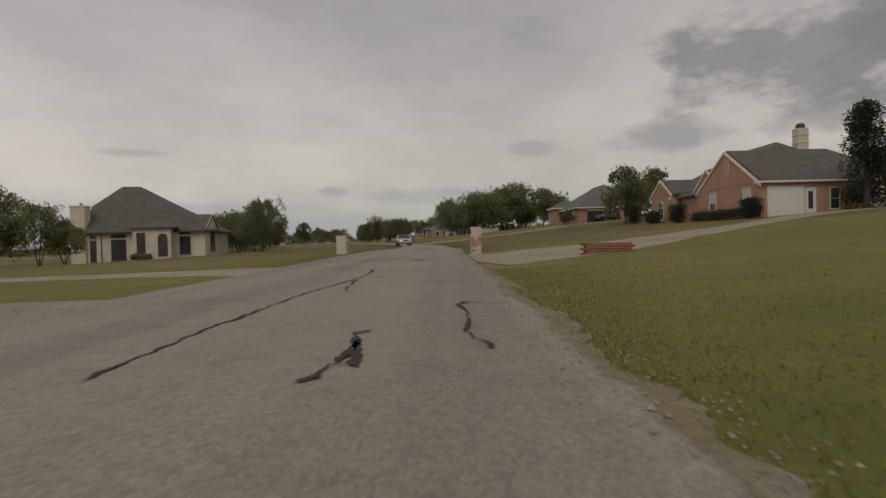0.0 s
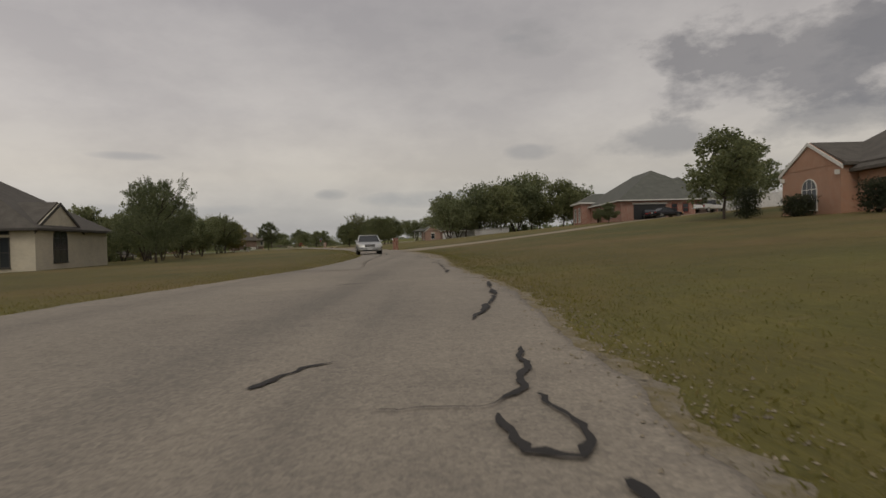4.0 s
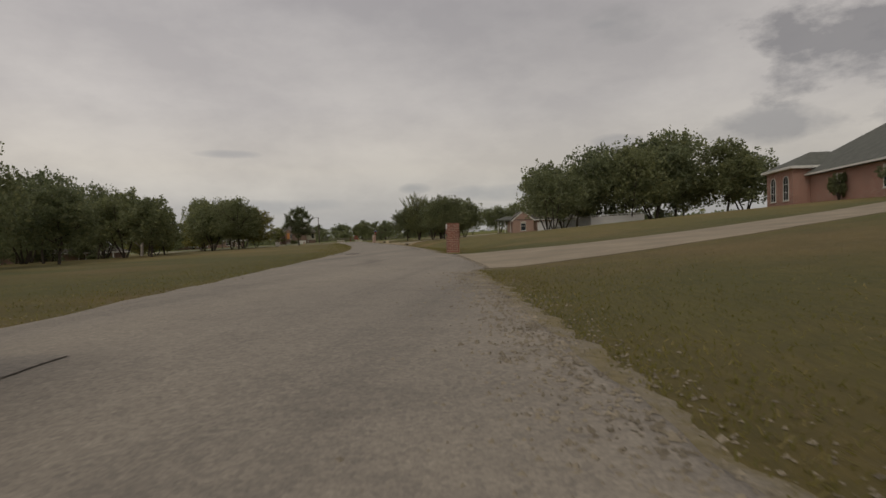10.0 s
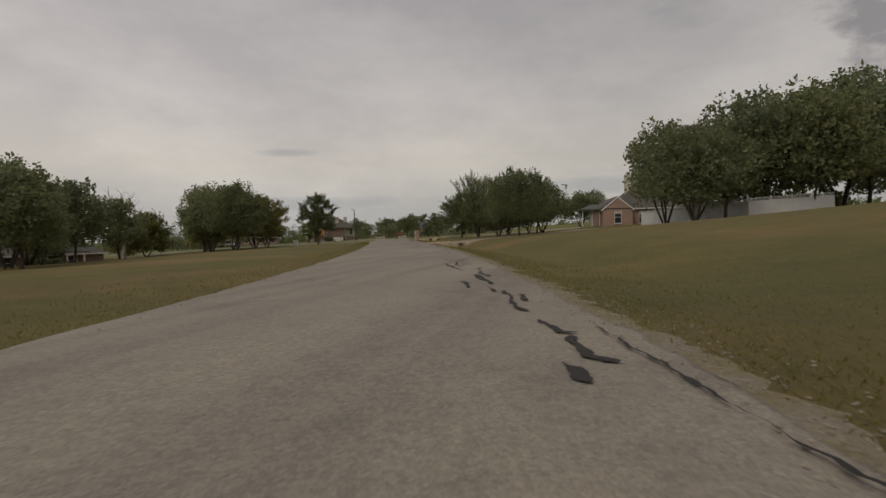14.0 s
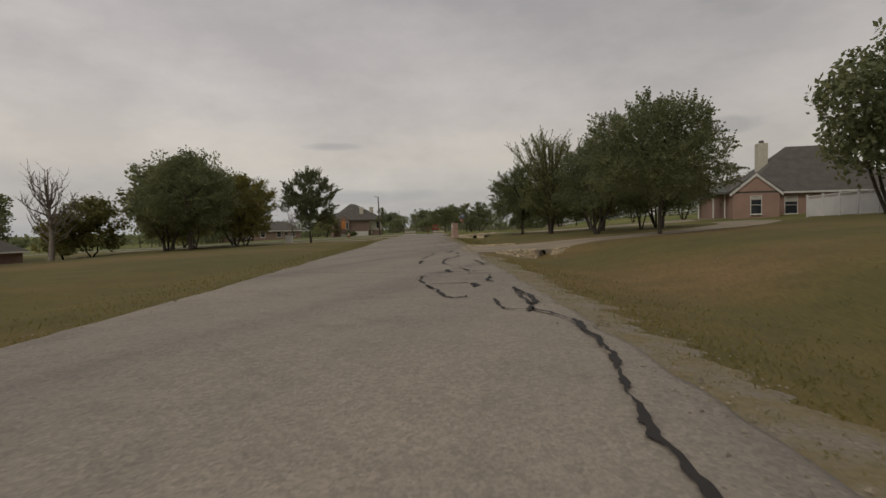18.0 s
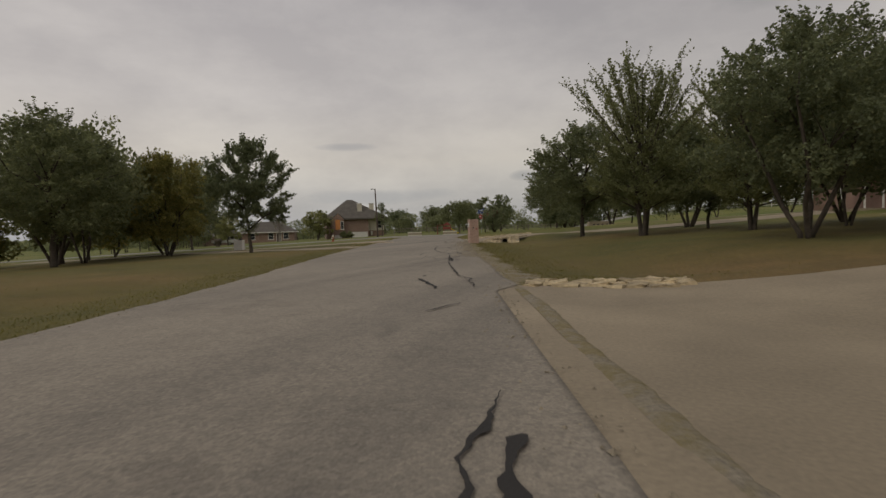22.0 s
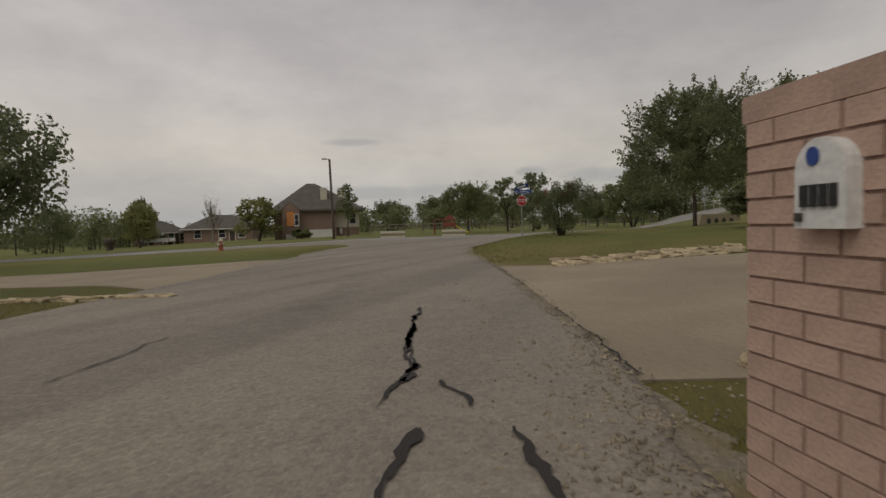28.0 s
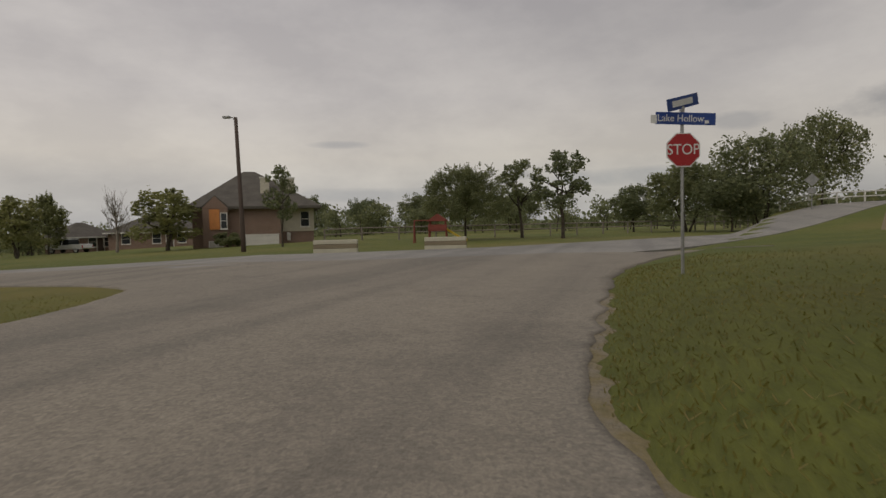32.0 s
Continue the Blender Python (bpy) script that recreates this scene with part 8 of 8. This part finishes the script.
hyd = thing("fire_hydrant", pose(-51.6, 195.6, land(-51.6, 195.6)), "faded red fire hydrant with pale caps in the grass", "fire hydrant")
part("barrel", tube([(0, 0, -0.1), (0, 0, 0.05), (0, 0, 0.06), (0, 0, 0.5), (0, 0, 0.52)], [0.16, 0.16, 0.12, 0.12, 0.15], 14), HYDRANT_RED, hyd)
part("bonnet", tube([(0, 0, 0.52), (0, 0, 0.6), (0, 0, 0.7), (0, 0, 0.74)], [0.14, 0.12, 0.06, 0.03], 14), HYDRANT_PALE, hyd)
part("nozzle", tube([(-0.1, 0, 0.4), (-0.2, 0, 0.4)], [0.06, 0.06], 10), HYDRANT_PALE, hyd)
part("nozzle", tube([(0.1, 0, 0.4), (0.2, 0, 0.4)], [0.06, 0.06], 10), HYDRANT_PALE, hyd)
part("pumper_nozzle", tube([(0, -0.1, 0.36), (0, -0.22, 0.36)], [0.08, 0.08], 12), HYDRANT_PALE, hyd)

head = thing("concrete_headwall", pose(-24.5, 215.3, land(-24.5, 215.3) - 0.1, 0, 0, 30) @ Matrix.Diagonal((1.2, 1.2, 1.3, 1)), "pale concrete headwall with a row of dark openings", "headwall")
part("wall", prism([(-1.5, -0.3), (1.5, -0.3), (1.3, 0.55), (-1.2, 0.55)], 0.0, 0.5), CONCRETE, head)
# dark discs laid on the solid face, coloured for the shade inside the holes
for k in range(4):
    part("opening", prism([(0.14 * math.cos(a) - 0.75 + k * 0.5, 0.16 * math.sin(a) + 0.16) for a in (j * math.pi / 7 for j in range(14))], -0.01, 0.0), PIPE, head)

for k, (bx, by, bt) in enumerate(((-47.3, 208.8, 20), (-43.3, 211.2, 12))):
    bar = thing("concrete_barrier", pose(bx, by, land(bx, by), 0, 0, bt), "low cream concrete barrier with darker bands", "barrier")
    bar["group"] = "barriers along the play lot"
    for j in range(3):
        part("block", box(-0.9, 0.9, -0.2, 0.2, -0.05 + j * 0.18, 0.12 + j * 0.18, 0.015), SIDING if j != 1 else CONCRETE, bar)

play = thing("playset", pose(-46.9, 220.6, land(-46.9, 220.6), 0, 0, 15) @ Matrix.Diagonal((0.66, 0.66, 0.66, 1)), "dark red wooden playset with a yellow slide", "playset")
for sx in (-0.7, 0.7):
    for sy in (-0.6, 0.6):
        part("leg", tube([(sx * 1.2, sy * 1.2, -0.2), (sx, sy, 2.0)], [0.07, 0.06], 6), PLAY_RED, play)
part("deck", box(-0.85, 0.85, -0.75, 0.75, 1.0, 1.1), PLAY_RED, play)
part("canopy", prism([(-1.0, 1.9), (1.0, 1.9), (0, 2.6)], -0.8, 0.8), PLAY_RED, play)
part("side_board", box(-0.85, 0.85, -0.78, -0.72, 1.1, 1.6), PLAY_RED, play)
sl = part("slide", prism([(0.8, 1.05), (2.4, 0.05), (2.7, 0.05), (2.7, 0.14), (2.4, 0.14), (0.8, 1.15)], -0.3, 0.3), PLAY_YELLOW, play, "yellow plastic slide")
for sy in (-0.3, 0.3):
    part("slide_rim", tube([(0.8, sy, 1.2), (2.4, sy, 0.2), (2.7, sy, 0.2)], [0.05, 0.05, 0.05], 6), PLAY_YELLOW, sl)
for sx in (-2.2,):
    part("swing_frame", tube([(-0.8, 0, 2.0), (sx, 0, 2.0)], [0.06, 0.06], 6), PLAY_RED, play)
    for sy in (-0.7, 0.7):
        part("swing_leg", tube([(sx, 0, 2.0), (sx, sy, -0.1)], [0.06, 0.06], 6), PLAY_RED, play)

stump = thing("tree_stump", pose(-86.1, 217.0, land(-86.1, 217.0)), "cut brown tree stump with a swollen top", "tree stump")
part("trunk", tube([(0, 0, -0.3), (0, 0, 0.1), (0.03, 0, 0.55), (0, 0.02, 0.75), (0, 0, 1.2), (0, 0, 1.35)], [0.42, 0.36, 0.33, 0.58, 0.62, 0.45], 11), BARK, stump, smooth=True)

util = thing("utility_box", pose(-50.5, 199.0 - 20, land(-50.5, 179), 0, 0, 20), "small white utility box by the verge", "utility box")
part("cabinet", box(-0.35, 0.35, -0.3, 0.3, -0.05, 0.75, 0.02), TRIM, util)
part("lid", box(-0.38, 0.38, -0.33, 0.33, 0.75, 0.82, 0.015), TRIM, util)

wires = thing("utility_pole", pose(70, 150, land(70, 150)), "wooden utility pole behind the brick house", "utility pole")
part("pole", tube([(0, 0, -0.5), (0, 0, 11)], [0.16, 0.11], 8), POLE_BROWN, wires)
part("crossarm", box(-1.1, 1.1, -0.06, 0.06, 10.2, 10.35), POLE_BROWN, wires)


# ---- grass blades along the verges ----
def grass():
    rng = np.random.default_rng(5)
    n = 200000
    y = rng.uniform(-2, 200, n)
    side = rng.random(n) < 0.7
    e = rng.exponential(1.3, n)
    e = np.where(e > 7, rng.uniform(0, 4, n), e) + 0.12 - 0.3 * (rng.random(n) < 0.1)
    pts = []
    drives = DRIVES
    for i in range(n):
        yy = float(y[i])
        d = east_edge(yy) + e[i] if side[i] else west_edge(yy) - e[i]
        if side[i] and any(a < yy < b for a, b in drives):
            continue
        if not side[i] and (7 < yy < 15.5 or 176 < yy < 186):
            continue
        if yy > (200 if side[i] else 194.5):
            continue
        pts.append((d, yy, land(d, yy)))
    p = np.array(pts)
    k = len(p)
    a = rng.uniform(0, 2 * np.pi, k)
    h = rng.uniform(0.012, 0.032, k) * (1 + 0.8 * (rng.random(k) < 0.03))
    w = rng.uniform(0.003, 0.008, k)
    lean = rng.normal(0, 0.025, (k, 2))
    u = np.stack([np.cos(a) * w, np.sin(a) * w, np.zeros(k)], 1)
    tip = p + np.stack([lean[:, 0], lean[:, 1], h], 1)
    b = p - np.array([0, 0, 0.01])
    v = np.stack([b - u, b + u, tip + u * 0.25, tip - u * 0.9], 1).reshape(-1, 3)
    me = bpy.data.meshes.new("grass")
    me.vertices.add(4 * k)
    me.vertices.foreach_set("co", v.ravel())
    me.loops.add(4 * k)
    me.loops.foreach_set("vertex_index", np.arange(4 * k))
    me.polygons.add(k)
    me.polygons.foreach_set("loop_start", np.arange(k) * 4)
    me.update(calc_edges=True)
    tagged(part_mesh("grass", me, BLADE, None), "short olive grass blades along the verges", "grass", "", "stuff")


grass()
